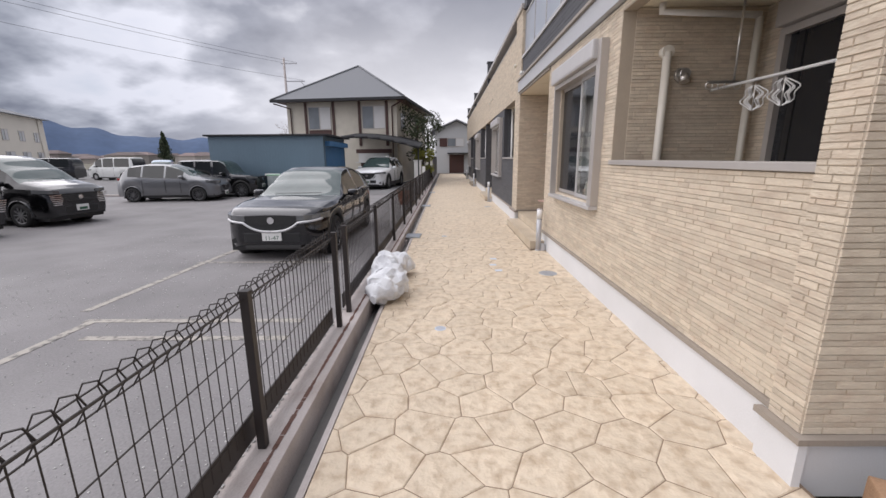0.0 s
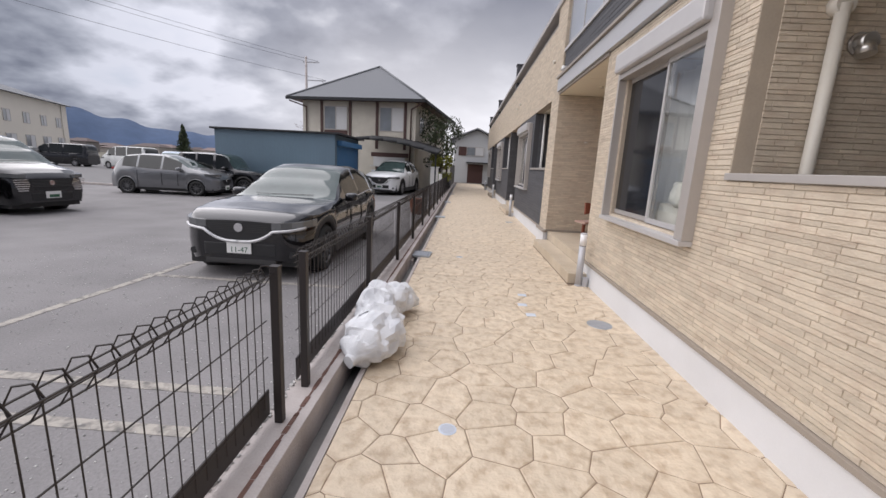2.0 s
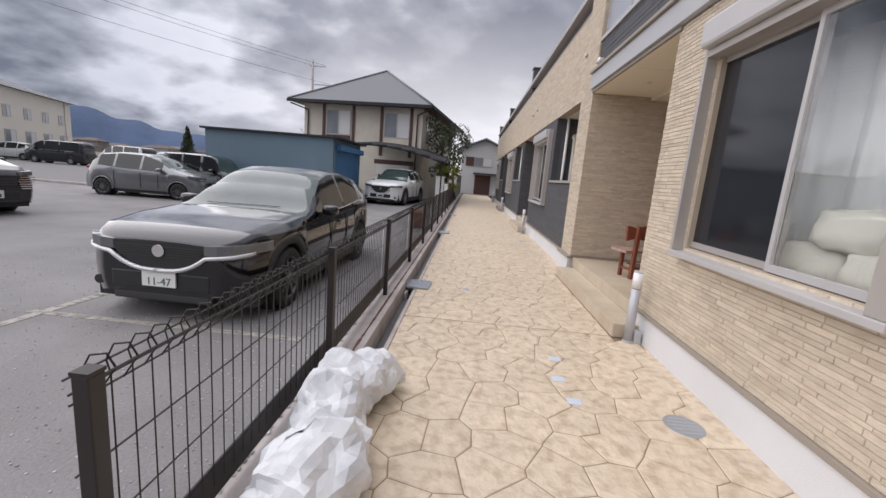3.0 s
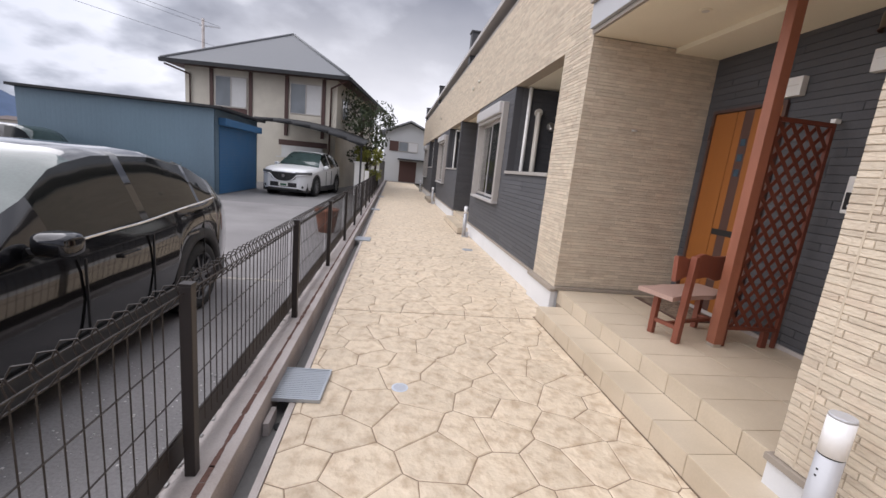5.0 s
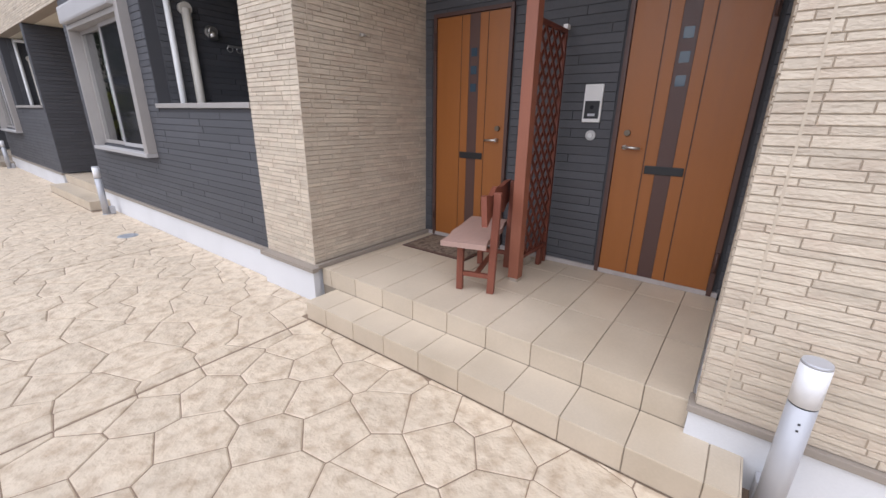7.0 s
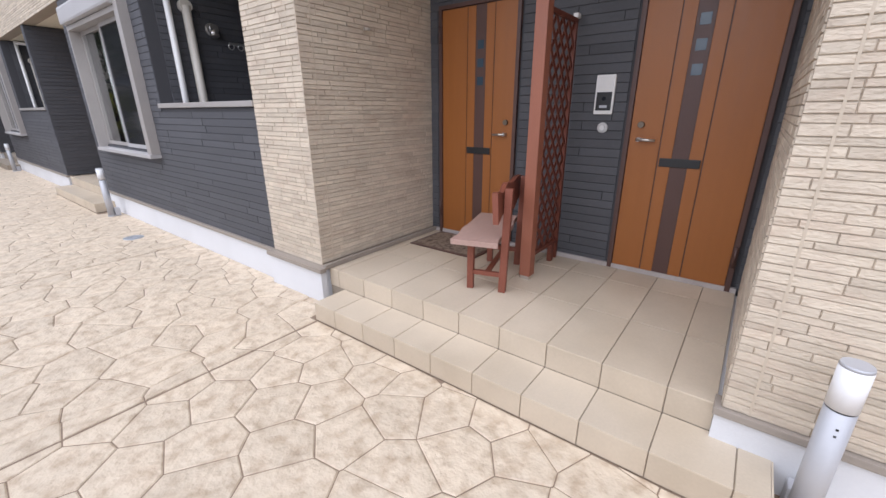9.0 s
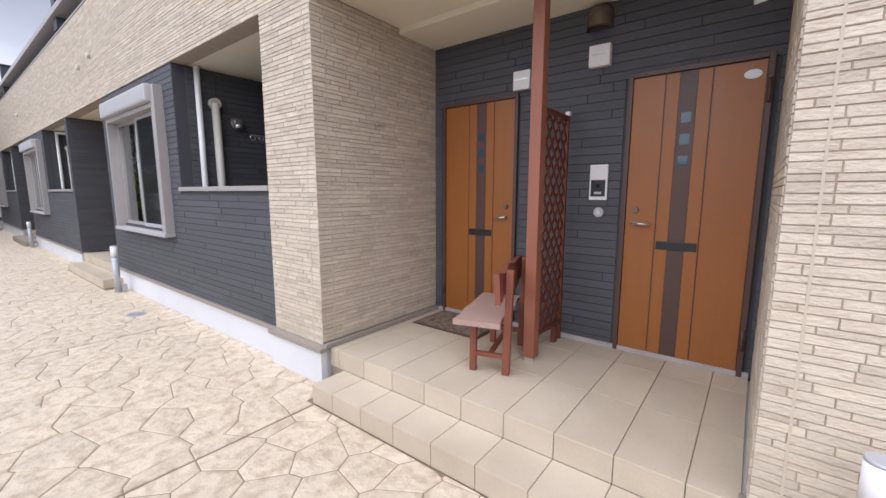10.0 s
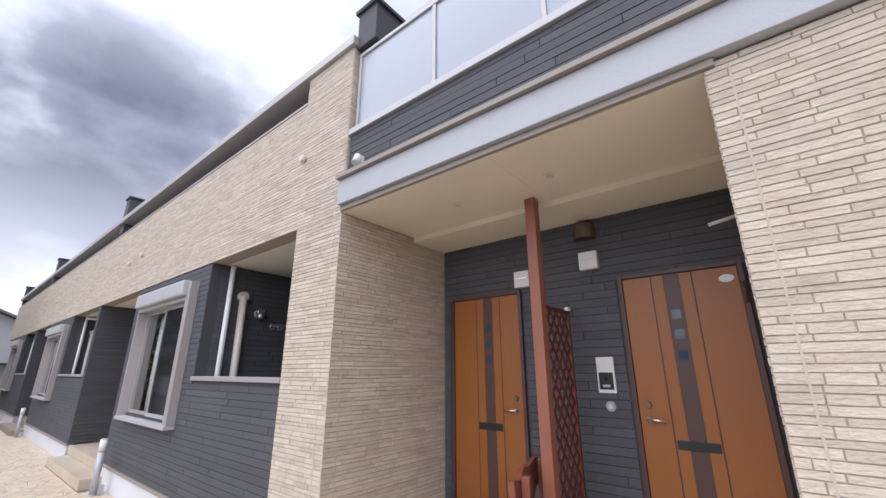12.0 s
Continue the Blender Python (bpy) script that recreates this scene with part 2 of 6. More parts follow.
def part(name, bm, mat, parent=None, label=""):
    ob = new(name, mesh_of(name, bm, mat))
    if parent is not None:
        ob.parent = parent
    if label:
        ob["label"] = label
    return ob


def thing(name, label, category, at=(0, 0, 0), group="", rz=0.0):
    ob = tagged(new(name), label, category, group)
    ob.matrix_world = pose(*at, 0, 0, rz)
    return ob


def struct(name, bm, mat, label, category):
    return tagged(part(name, bm, mat), label, category, kind="structure")


CAP = {}


def piece_mesh(kind, L, h, d, mat):
    """One rounded-off tile, L long, h high and d proud, from its lower left corner."""
    key = (kind, round(L, 3), round(h, 3), d)
    if key not in CAP:
        e = min(0.0022, h / 6) if kind != "tile" else 0.0018
        vs = [(0, 0, 0), (L, 0, 0), (L, 0, h), (0, 0, h), (e, -d, e), (L - e, -d, e), (L - e, -d, h - e), (e, -d, h - e)]
        fs = [(4, 5, 6, 7), (0, 1, 5, 4), (1, 2, 6, 5), (2, 3, 7, 6), (3, 0, 4, 7)]
        me = bpy.data.meshes.new(kind)
        me.from_pydata(vs, [], fs)
        me.materials.append(mat)
        CAP[key] = me
    return CAP[key]


def courses(u0, u1, v0, v1, holes, lengths, heights, gap, rng):
    """Rows of tiles (u, v, length, height) over a rectangle with rectangular holes."""
    rows, v, k = [], v0, 0
    while v < v1 - 0.012:
        h = min(heights[k % len(heights)], v1 - v)
        k += 1
        cut = sorted([(a, b) for a, b, c, d in holes if c < v + h * 0.5 < d])
        spans, s = [], u0
        for a, b in cut:
            if a > s:
                spans.append((s, a))
            s = max(s, b)
        if s < u1:
            spans.append((s, u1))
        for a, b in spans:
            u = a
            first = True
            while u < b - 0.01:
                L = rng.choice(lengths) * (rng.choice((0.4, 0.7, 1.0)) if first else 1)
                first = False
                if b - u - L < 0.05:
                    L = b - u
                rows.append((u, v, L - gap, h - gap))
                u += L
        v += h
    return rows


def clad(owner, kind, mat, origin, rz, rows, d=0.006, keep=None):
    """Tiles on a wall: those in keep (by u) are pieces of their own, the others one joined part."""
    base = pose(*origin, 0, 0, rz)
    vs, fs = [], []
    e = 0.0022
    rng = random.Random(5)
    for u, v, L, h in rows:
        dd = d * rng.uniform(0.75, 1.25)
        if keep and keep(u, v):
            ob = new(kind, piece_mesh(kind, L, h, d, mat))
            ob.parent = owner
            ob.matrix_basis = base @ Matrix.Translation((u, d - dd, v))
        else:
            k = len(vs)
            for c in ((u, 0, v), (u + L, 0, v), (u + L, 0, v + h), (u, 0, v + h), (u + e, -dd, v + e), (u + L - e, -dd, v + e), (u + L - e, -dd, v + h - e), (u + e, -dd, v + h - e)):
                vs.append(base @ Vector(c))
            fs += [tuple(k + i for i in q) for q in ((4, 5, 6, 7), (0, 1, 5, 4), (1, 2, 6, 5), (2, 3, 7, 6), (3, 0, 4, 7))]
    if vs:
        me = bpy.data.meshes.new(kind + "_courses")
        me.from_pydata([tuple(v) for v in vs], [], fs)
        me.materials.append(mat)
        ob = tagged(new(kind + "_courses", me), kind="stuff")
        ob.parent = owner


# ---------- ground ----------
FX = 1.95            # facade
PX = 3.52            # back wall of the porches
END = 37.0           # far end of the block
ground = struct("ground", boxes((-3000, 3000, -1500, 3500, -1.2, -0.16)), M_EARTH, "flat brown earth reaching to the hills", "ground")
struct("parking_lot", boxes((-26, -1.09, -12, 19.6, -0.158, 0.0)), M_ASPHALT, "worn dark grey asphalt parking lot", "parking lot")
struct("road", boxes((-70, -1.09, 19.604, 120, -0.158, 0.004)), M_ASPHALT2, "pale grey asphalt yard behind the parking lot", "road")
struct("side_lot", boxes((-90, -26.004, -12, 19.6, -0.158, 0.01)), M_ASPHALT2, "pale grey asphalt of the next parking lot", "parking lot")
struct("lot_kerb", boxes((-26.0, -13.6, 19.3, 19.5, 0.004, 0.10), bevel=0.01), M_CURB, "low concrete kerb between two parking lots", "kerb")
# parking lines
for i, (x0, x1, y0, y1) in enumerate(((-3.9, -1.5, 3.88, 3.97), (-3.55, -1.5, 3.44, 3.53), (-4.2, -1.5, 6.42, 6.50), (-4.2, -1.5, 11.2, 11.28))):
    struct("parking_line", boxes((x0, x1, y0, y1, 0.001, 0.004)), M_LINE, "faded white parking line on asphalt", "road marking")
for y0, y1 in ((-6, 3.9), (4.2, 11.3)):
    bm = bmesh.new()
    box(bm, -0.05, 0.05, 0, y1 - y0, 0.001, 0.0045, m=pose(-4.15, y0, 0, 0, 0, -2))
    struct("parking_line", bm, M_LINE, "faded white parking line on asphalt", "road marking")

PATHX0, PATHX1 = -0.68, 1.97
pave = struct("pavement", boxes((PATHX0, PATHX1, -3, 46, -0.158, -0.006)), M_JOINT, "stamped concrete path in a beige flagstone pattern", "pavement")
struct("path_edge", boxes((-0.725, -0.684, -3, 46, -0.158, 0.0)), M_CURB, "thin concrete edge strip along the path", "edging")
struct("gutter", boxes((-0.84, -0.729, -3, 46, -0.158, -0.11)), M_GUTTER, "dark grey concrete drainage channel", "gutter")
struct("kerb", boxes((-1.086, -0.844, -3, 46, -0.158, 0.11), bevel=0.006), M_CURB, "grey concrete kerb carrying the wire fence", "kerb")
bm = bmesh.new()
rng = random.Random(3)
y = -2.0
while y < 24:
    L, w = rng.uniform(0.02, 0.09), rng.uniform(0.006, 0.016)
    box(bm, -0.915 - w, -0.915 + w, y, y + L, 0.111, 0.1135)
    y += L + rng.uniform(-0.01, 0.012)
tagged(part("rust_streak", bm, M_RUST), "rust-brown streak along the top of the kerb", "stain", kind="structure")
bm = bmesh.new()
for i in range(2600):
    x, y, r = rng.uniform(-1.16, -1.06), rng.uniform(-1.5, 15), rng.uniform(0.004, 0.012)
    z = 0.11 if x > -1.088 else 0.0
    box(bm, x - r, x + r, y - r, y + r, z, z + r * 1.1, m=None)
for i in range(5200):
    y = rng.uniform(-0.5, 9)
    x, r = -1.12 - 5.5 * rng.random() ** 1.6, rng.uniform(0.002, 0.0055)
    box(bm, x - r, x + r, y - r, y + r, 0.0, r, m=None)
tagged(part("gravel", bm, M_GRAVEL), "pale gravel scattered along the fence", "gravel", kind="stuff")


# ---------- apartment block: shell ----------
def wall(name, rows, mat, label):
    return struct(name, boxes(*rows), mat, label, "wall")


BACK = 9.0
LOW0, LOW1 = 0.34, 3.25     # ground-floor cladding
V0, V1 = 1.68, 3.22         # veranda openings
VN, VY = 1.63, 4.53         # sill height and inner corner of the near veranda


# plinths under each flat
for k, (a, b) in enumerate(((1.70, 7.62), (10.56, 16.72), (19.5, 25.55), (28.4, 34.4))):
    x = FX - 0.01 if k < 1 else FX
    struct("plinth", boxes((x, BACK, a, b, -0.1, 0.296)), M_PLINTH, "white rendered concrete plinth of the flats", "plinth")
    struct("drip_trim", boxes((x - 0.022, x + 0.10, a - 0.01, b + 0.01, 0.30, 0.338), bevel=0.004), M_TRIM, "taupe metal drip trim above the plinth", "trim")
struct("plinth", boxes((FX - 0.06, FX - 0.012, 1.66, 1.93, -0.1, 0.262)), M_PLINTH, "white plinth under the corner pillar", "plinth")
struct("drip_trim", boxes((FX - 0.085, FX - 0.034, 1.64, 1.95, 0.264, 0.299), (FX - 0.033, BACK, 1.64, 1.688, 0.264, 0.299)), M_TRIM, "taupe drip trim round the corner pillar", "trim")
struct("plinth", boxes((FX - 0.06, FX - 0.002, 10.54, 11.36, -0.1, 0.296)), M_PLINTH, "white plinth under the tiled pillar", "plinth")
struct("drip_trim", boxes((FX - 0.085, FX - 0.023, 10.51, 11.37, 0.30, 0.338), (FX - 0.022, PX, 10.51, 10.548, 0.325, 0.36)), M_TRIM, "taupe drip trim round the tiled pillar", "trim")

T = 0.14
# first flat: beige
w_near = wall("wall_1", [(FX, FX + T, 1.9, VY, LOW0, VN), (FX, FX + T, VY, 4.95, LOW0, LOW1), (FX, FX + T, 4.95, 6.75, LOW0, 1.15), (FX, FX + T, 4.95, 6.75, 2.8, LOW1), (FX, FX + T, 6.75, 7.6, LOW0, LOW1), (FX, FX + T, 1.9, VY, V1, LOW1)], M_MORTAR, "beige tile-clad front wall of the first flat")
w_pil = wall("wall_2", [(FX - 0.035, FX + 0.20, 1.69, 1.9, 0.30, LOW1), (FX + 0.2, BACK, 1.69, 1.9, 0.30, 6.0)], M_MORTAR, "beige tile-clad end wall and corner pillar")
w_porch_r = wall("wall_3", [(FX + T, PX + 0.2, 7.46, 7.6, 0.30, LOW1)], M_MORTAR, "beige tile-clad side wall of the porch")
w_tile = wall("wall_4", [(FX, FX + 0.3, 10.58, 11.35, LOW0, 3.25), (FX + 0.3, PX, 10.58, 10.72, LOW0, 3.25)], M_MORTAR, "beige tile-clad pillar and porch side wall")
w_vside = wall("wall_5", [(FX + T, PX, VY, VY + 0.14, 0.3, LOW1)], M_MORTAR, "beige side wall of the near veranda")
w_vback = wall("wall_6", [(3.46, 3.6, 1.9, 2.0, 0.3, LOW1), (3.46, 3.6, 4.25, VY, 0.3, LOW1), (3.46, 3.6, 2.0, 4.25, 2.95, LOW1), (3.46, 3.6, 2.0, 4.25, 0.3, 0.9)], M_MORTAR, "beige back wall of the near veranda")
# dark flats
darks = []
for k, (a, b, va, vb, wa, wb) in enumerate(((11.354, 16.70, 11.354, 13.5, 13.95, 16.05), (19.5, 25.53, 19.66, 22.35, 22.75, 24.95), (28.4, 34.4, 28.56, 31.2, 31.65, 33.8))):
    x = FX + 0.015
    rows = [(x, x + T, va, vb, LOW0, V0), (x, x + T, vb, wa, LOW0, LOW1), (x, x + T, wa, wb, LOW0, 1.15), (x, x + T, wa, wb, 2.85, LOW1), (x, x + T, wb, b, LOW0, LOW1)]
    if va > a:
        rows.append((x, x + T, a, va, LOW0, LOW1))
        rows.append((x + T, PX, a, a + T, LOW0, LOW1))
    rows.append((x + T, PX, b - T, b, LOW0, LOW1))
    rows.append((x + T, 3.5, vb, vb + T, LOW0, LOW1))
    rows.append((3.5, 3.64, a, b, LOW0, LOW1))
    rows.append((x + T, 3.5, wa - 0.05, wa - 0.03, LOW0, LOW1))
    darks.append((wall("wall_%d" % (7 + k), rows, M_DARKJ, "charcoal tile-clad front wall of a flat"), a, b, va, vb, wa, wb))
# porch back walls
backs = []
for k, (a, b) in enumerate(((7.6, 10.58), (16.7, 19.5), (25.53, 28.4), (34.4, END))):
    backs.append((wall("wall_%d" % (10 + k), [(PX, PX + 0.14, a, b, 0.2, 3.4)], M_DARKJ, "charcoal tiled wall at the back of a porch"), a, b))
# upper floor
w_band = wall("wall_14", [(FX, FX + 0.2, 10.58, END, 3.254, 4.86), (FX, FX + 0.2, 10.58, 11.42, 4.86, 5.22), (FX + 0.2, FX + 0.9, 10.58, 10.72, 3.3, 5.22)], M_MORTAR, "beige tiled parapet wall of the upper floor")
struct("parapet_cap", boxes((FX - 0.05, FX + 0.32, 10.54, END + 0.05, 5.224, 5.34), bevel=0.01), M_ALU, "grey metal coping along the parapet", "coping")
struct("parapet_sill", boxes((FX - 0.012, FX + 0.22, 11.42, END, 4.864, 4.89)), M_ALU, "thin metal sill under the parapet opening", "sill")
wall("wall_15", [(FX + 0.75, FX + 0.9, 10.72, END, 3.3, 6.1)], M_DARKJ, "dark upper wall behind the parapet")
wall("wall_16", [(3.3, 3.45, 1.9, 10.58, 3.45, 5.95)], M_DARKJ, "dark upper wall behind the balcony")
wall("wall_17", [(FX + 0.2, BACK, END - 0.14, END, 0, 5.9), (BACK, BACK + 0.15, 1.69, END, 0, 6)], M_BRICK_FAR, "beige walls closing the block")
for y in (10.26, 19.3, 28.2, 36.6):
    struct("fire_wall", boxes((FX + 0.02, FX + 0.95, y, y + 0.3, 5.0 if y > 11 else 5.19, 5.9 if y > 11 else 5.66), bevel=0.004), M_DARK, "charcoal dividing wall rising above the parapet", "wall")
    struct("fire_wall_cap", boxes((FX - 0.01, FX + 0.98, y - 0.03, y + 0.33, 5.904 if y > 11 else 5.664, 5.95 if y > 11 else 5.71)), M_DARKJ, "dark metal cap on a dividing wall", "coping")
bm = bmesh.new()
vs = [bm.verts.new(c) for c in ((FX + 0.55, 1.3, 5.75), (BACK + 0.6, 1.3, 5.75), (BACK + 0.6, END + 0.4, 5.75), (FX + 0.55, END + 0.4, 5.75), (5.6, 4.5, 7.1), (5.6, END - 3, 7.1))]
for q in ((0, 1, 2, 3), (0, 4, 1), (1, 4, 5, 2), (2, 5, 3), (3, 5, 4, 0)):
    bm.faces.new([vs[i] for i in q])
struct("roof", bm, material("slate_roof", (0.13, 0.13, 0.14), 0.6, vary=0.1), "low grey hipped roof of the flats", "roof")
struct("eave", boxes((FX + 0.45, FX + 0.58, 1.2, END + 0.5, 5.62, 5.78), (FX + 0.58, BACK, 1.2, END + 0.5, 5.70, 5.748)), M_ALU, "grey eave fascia and soffit", "eave")

# soffits over porches and verandas
for a, b in ((1.9, 7.6), (7.6, 10.58), (10.72, END)):
    struct("ceiling", boxes((FX + (0.004 if a < 10 else 0.02), PX + 0.1, a, b, 3.256, 3.30)), M_SOFFIT, "cream panelled soffit over porch and veranda", "ceiling")
struct("soffit_strip", boxes((2.95, PX, 7.604, 10.576, 3.20, 3.254), (FX + 0.02, PX, 8.92, 8.926, 3.252, 3.2555)), M_SOFFIT, "cream boxed strip along the soffit", "trim")
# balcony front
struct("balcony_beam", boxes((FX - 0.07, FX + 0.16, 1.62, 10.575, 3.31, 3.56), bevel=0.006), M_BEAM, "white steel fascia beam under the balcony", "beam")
struct("beam_trim", boxes((FX - 0.11, FX + 0.16, 1.60, 10.577, 3.565, 3.605), (FX - 0.03, FX + 0.003, 7.55, 10.575, 3.262, 3.305)), M_TRIM, "taupe trim along the balcony beam", "trim")
w_balc = wall("wall_18", [(FX + 0.04, FX + 0.16, 1.69, 10.57, 3.61, 4.10)], M_DARKJ, "charcoal clad balcony front")
struct("balcony_cap", boxes((FX + 0.0, FX + 0.2, 1.66, 10.572, 4.104, 4.17), bevel=0.006), M_SHUTTER, "pale metal cap on the balcony front", "coping")
rail = thing("balcony_railing", "frosted glass balcony railing in a pale metal frame", "railing", (FX + 0.08, 0, 4.17))
y, n = 10.53, 0
part("top_rail", boxes((-0.025, 0.025, 1.66, 10.56, 0.93, 0.97), bevel=0.004), M_SHUTTER, rail)
while y > 1.6:
    part("railing_post", boxes((-0.02, 0.02, y - 0.018, y + 0.018, 0.002, 0.928)), M_SHUTTER, rail)
    if y - 1.05 > 1.5:
        part("pane", boxes((-0.005, 0.005, y - 1.03, y - 0.02, 0.05, 0.925)), M_FROST, rail, "frosted glass pane")
    y -= 1.05

# ---------- porches: floor and steps ----------
for k, (a, b) in enumerate(((7.62, 10.54), (16.74, 19.48), (25.57, 28.38))):
    fl = struct("porch_floor", boxes((FX + 0.04, PX, a, b, -0.1, 0.312)), M_GROUT, "beige tiled porch floor", "floor")
    st = struct("porch_step", boxes((1.672, FX + 0.032, a - 0.24, b - 0.19, -0.1, 0.150)), M_GROUT, "beige tiled step up to the porch", "step")
    if k > 1:
        continue
    # joints of floor, risers and treads stand in line
    ts = 0.3235
    marks = [b - 0.445 - ts * q for q in range(-2, 11)]

    def spans(lo, hi):
        cut = [hi] + [m for m in marks if lo + 0.03 < m < hi - 0.03] + [lo]
        return [(q, p - q - 0.004) for p, q in zip(cut, cut[1:])]

    for y0, w in spans(a, b):
        for j in range(3):
            x0 = FX + 0.03 + j * 0.612
            L = min(0.608, PX - x0 - 0.002)
            ob = new("floor_tile", piece_mesh("tile", w, L, 0.008, M_PORCH))
            ob.parent = fl
            ob.matrix_basis = Matrix(((0, 0, 1, x0), (1, 0, 0, y0), (0, -1, 0, 0.312), (0, 0, 0, 1)))
        ob = new("riser_tile", piece_mesh("tile", w, 0.155, 0.008, M_PORCH))
        ob.parent = fl
        ob.matrix_basis = Matrix(((0, 1, 0, FX + 0.04), (1, 0, 0, y0), (0, 0, 1, 0.158), (0, 0, 0, 1)))
    for y1, w in spans(a - 0.24, b - 0.19):
        ob = new("tread_tile", piece_mesh("tile", w, FX + 0.03 - 1.664, 0.008, M_PORCH))
        ob.parent = st
        ob.matrix_basis = Matrix(((0, 0, 1, 1.664), (1, 0, 0, y1), (0, -1, 0, 0.150), (0, 0, 0, 1)))
        ob = new("riser_tile", piece_mesh("tile", w, 0.150, 0.008, M_PORCH))
        ob.parent = st
        ob.matrix_basis = Matrix(((0, 1, 0, 1.672), (1, 0, 0, y1), (0, 0, 1, 0.004), (0, 0, 0, 1)))
    ob = new("end_tile", piece_mesh("tile", FX + 0.03 - 1.668, 0.152, 0.008, M_PORCH))
    ob.parent = st
    ob.matrix_basis = Matrix.Translation((1.668, a - 0.24, 0.004))
    struct("door_threshold", boxes((PX - 0.03, PX - 0.002, a, b, 0.322, 0.36)), M_CURB, "pale stone threshold along the porch wall", "threshold")

# ---------- windows ----------


def window(name, y0, y1, z0, z1, split, screened_far, x=FX):
    """A sliding window in a deep aluminium frame with a shutter box above; y1 is the end away from the entrance of the path."""
    w = tagged(thing(name, "", "", (x, (y0 + y1) / 2, z0)), "sliding window with shutter box and taupe aluminium frame", "window", kind="structure")
    a, b, h = y0 - (y0 + y1) / 2, y1 - (y0 + y1) / 2, z1 - z0
    part("window_frame", boxes((-0.10, 0.10, a - 0.13, a, -0.04, h + 0.25), (-0.10, 0.10, b, b + 0.045, -0.04, h + 0.25), (-0.10, 0.10, a, b, h - 0.02, h + 0.04), bevel=0.004), M_ALU, w)
    part("window_sill", boxes((-0.12, 0.10, a - 0.13, b + 0.045, -0.09, -0.042), bevel=0.006), M_SHUTTER, w)
    bm = boxes((-0.17, 0.0, a - 0.03, b + 0.03, h + 0.045, h + 0.27), bevel=0.03)
    part("shutter_box", bm, M_SHUTTER, w, "pale grey roller shutter box")
    s = split - (y0 + y1) / 2
    for k, (p, q, dx) in enumerate(((a, s + 0.02, 0.0), (s - 0.02, b, 0.035))):
        fr = part("sash", boxes((dx, dx + 0.03, p, p + 0.035, 0, h - 0.02), (dx, dx + 0.03, q - 0.035, q, 0, h - 0.02), (dx, dx + 0.03, p + 0.035, q - 0.035, 0, 0.05), (dx, dx + 0.03, p + 0.035, q - 0.035, h - 0.065, h - 0.02)), M_SHUTTER if k == 0 else M_ALU, w)
        dark = (k == 1) == screened_far
        g = part("pane", boxes((dx + 0.012, dx + 0.017, p + 0.036, q - 0.036, 0.051, h - 0.066)), M_DARKGLASS if dark else M_GLASS, fr, "dark insect screen over glass" if dark else "clear window glass")
        g.visible_shadow = False
    return w


def curtain(y0, y1, z0, z1, x):
    bm = bmesh.new()
    n = 60
    cols = []
    for i in range(n + 1):
        y = y0 + (y1 - y0) * i / n
        dx = 0.035 * math.sin(i * 0.95) + 0.012 * math.sin(i * 2.3)
        cols.append([bm.verts.new((x + dx, y, z)) for z in (z0, z1)] + [bm.verts.new((x + dx + 0.006, y, z)) for z in (z1, z0)])
    for p, q in zip(cols, cols[1:]):
        for k in range(4):
            bm.faces.new((p[k], q[k], q[(k + 1) % 4], p[(k + 1) % 4])).smooth = True
    return tagged(part("curtain", bm, M_CURTAIN), "white sheer curtain behind the window glass", "curtain")


window("window_1", 4.97, 6.80, 1.16, 2.80, 5.76, True)
struct("room_lining", boxes((3.2, 3.3, 4.78, 7.42, 0.4, 3.2), (FX + T + 0.01, 3.2, 7.36, 7.42, 0.4, 3.2), (FX + T + 0.01, 3.2, 4.78, 7.36, 0.38, 0.44)), M_ROOM, "plain dim room behind the first window", "wall")
curtain(4.80, 7.2, 0.9, 2.8, 2.42)


def cushion(at, sx, sy, sz, rz):
    bm = bmesh.new()
    bmesh.ops.create_icosphere(bm, subdivisions=3, radius=1)
    for v in bm.verts:
        c = v.co
        k = 1.0 + 0.18 * noise.noise(c * 2.5)
        v.co = Vector((math.copysign(abs(c.x) ** 0.6, c.x) * sx * k, math.copysign(abs(c.y) ** 0.55, c.y) * sy * k, math.copysign(abs(c.z) ** 0.55, c.z) * sz * k))
    for f in bm.faces:
        f.smooth = True
    ob = tagged(part("cushion", bm, M_CUSHION), "plump cream cushion on the sofa by the window", "cushion", "sofa cushions")
    ob.matrix_world = pose(*at, 0, 12, rz)
    return ob


sofa = thing("sofa", "low cream sofa behind the window glass", "sofa", (2.25, 5.35, 0.44))
part("seat", boxes((-0.14, 0.05, -0.5, 0.6, 0.12, 0.66), bevel=0.06), M_CUSHION, sofa)
part("sofa_base", boxes((-0.13, 0.04, -0.48, 0.58, 0.0, 0.118)), M_ROOM, sofa)
for y, z in ((5.25, 1.24), (5.72, 1.24), (5.5, 1.47), (5.05, 1.47)):
    cushion((2.22, y, z), 0.09, 0.22, 0.13, 8)
window("window_2", 13.97, 16.03, 1.16, 2.78, 15.0, False)
window("window_3", 22.77, 24.93, 1.16, 2.78, 23.8, False)
window("window_4", 31.67, 33.78, 1.16, 2.78, 32.7, False)
for y in (15.03, 23.83, 32.73):
    curtain(y, y + 1.0, 1.0, 2.84, FX + 0.28)
    struct("room_lining", boxes((FX + 0.7, FX + 0.75, y - 1.0, y + 1.05, 0.4, 3.2)), M_ROOM, "dim wall of the room behind the window", "wall")

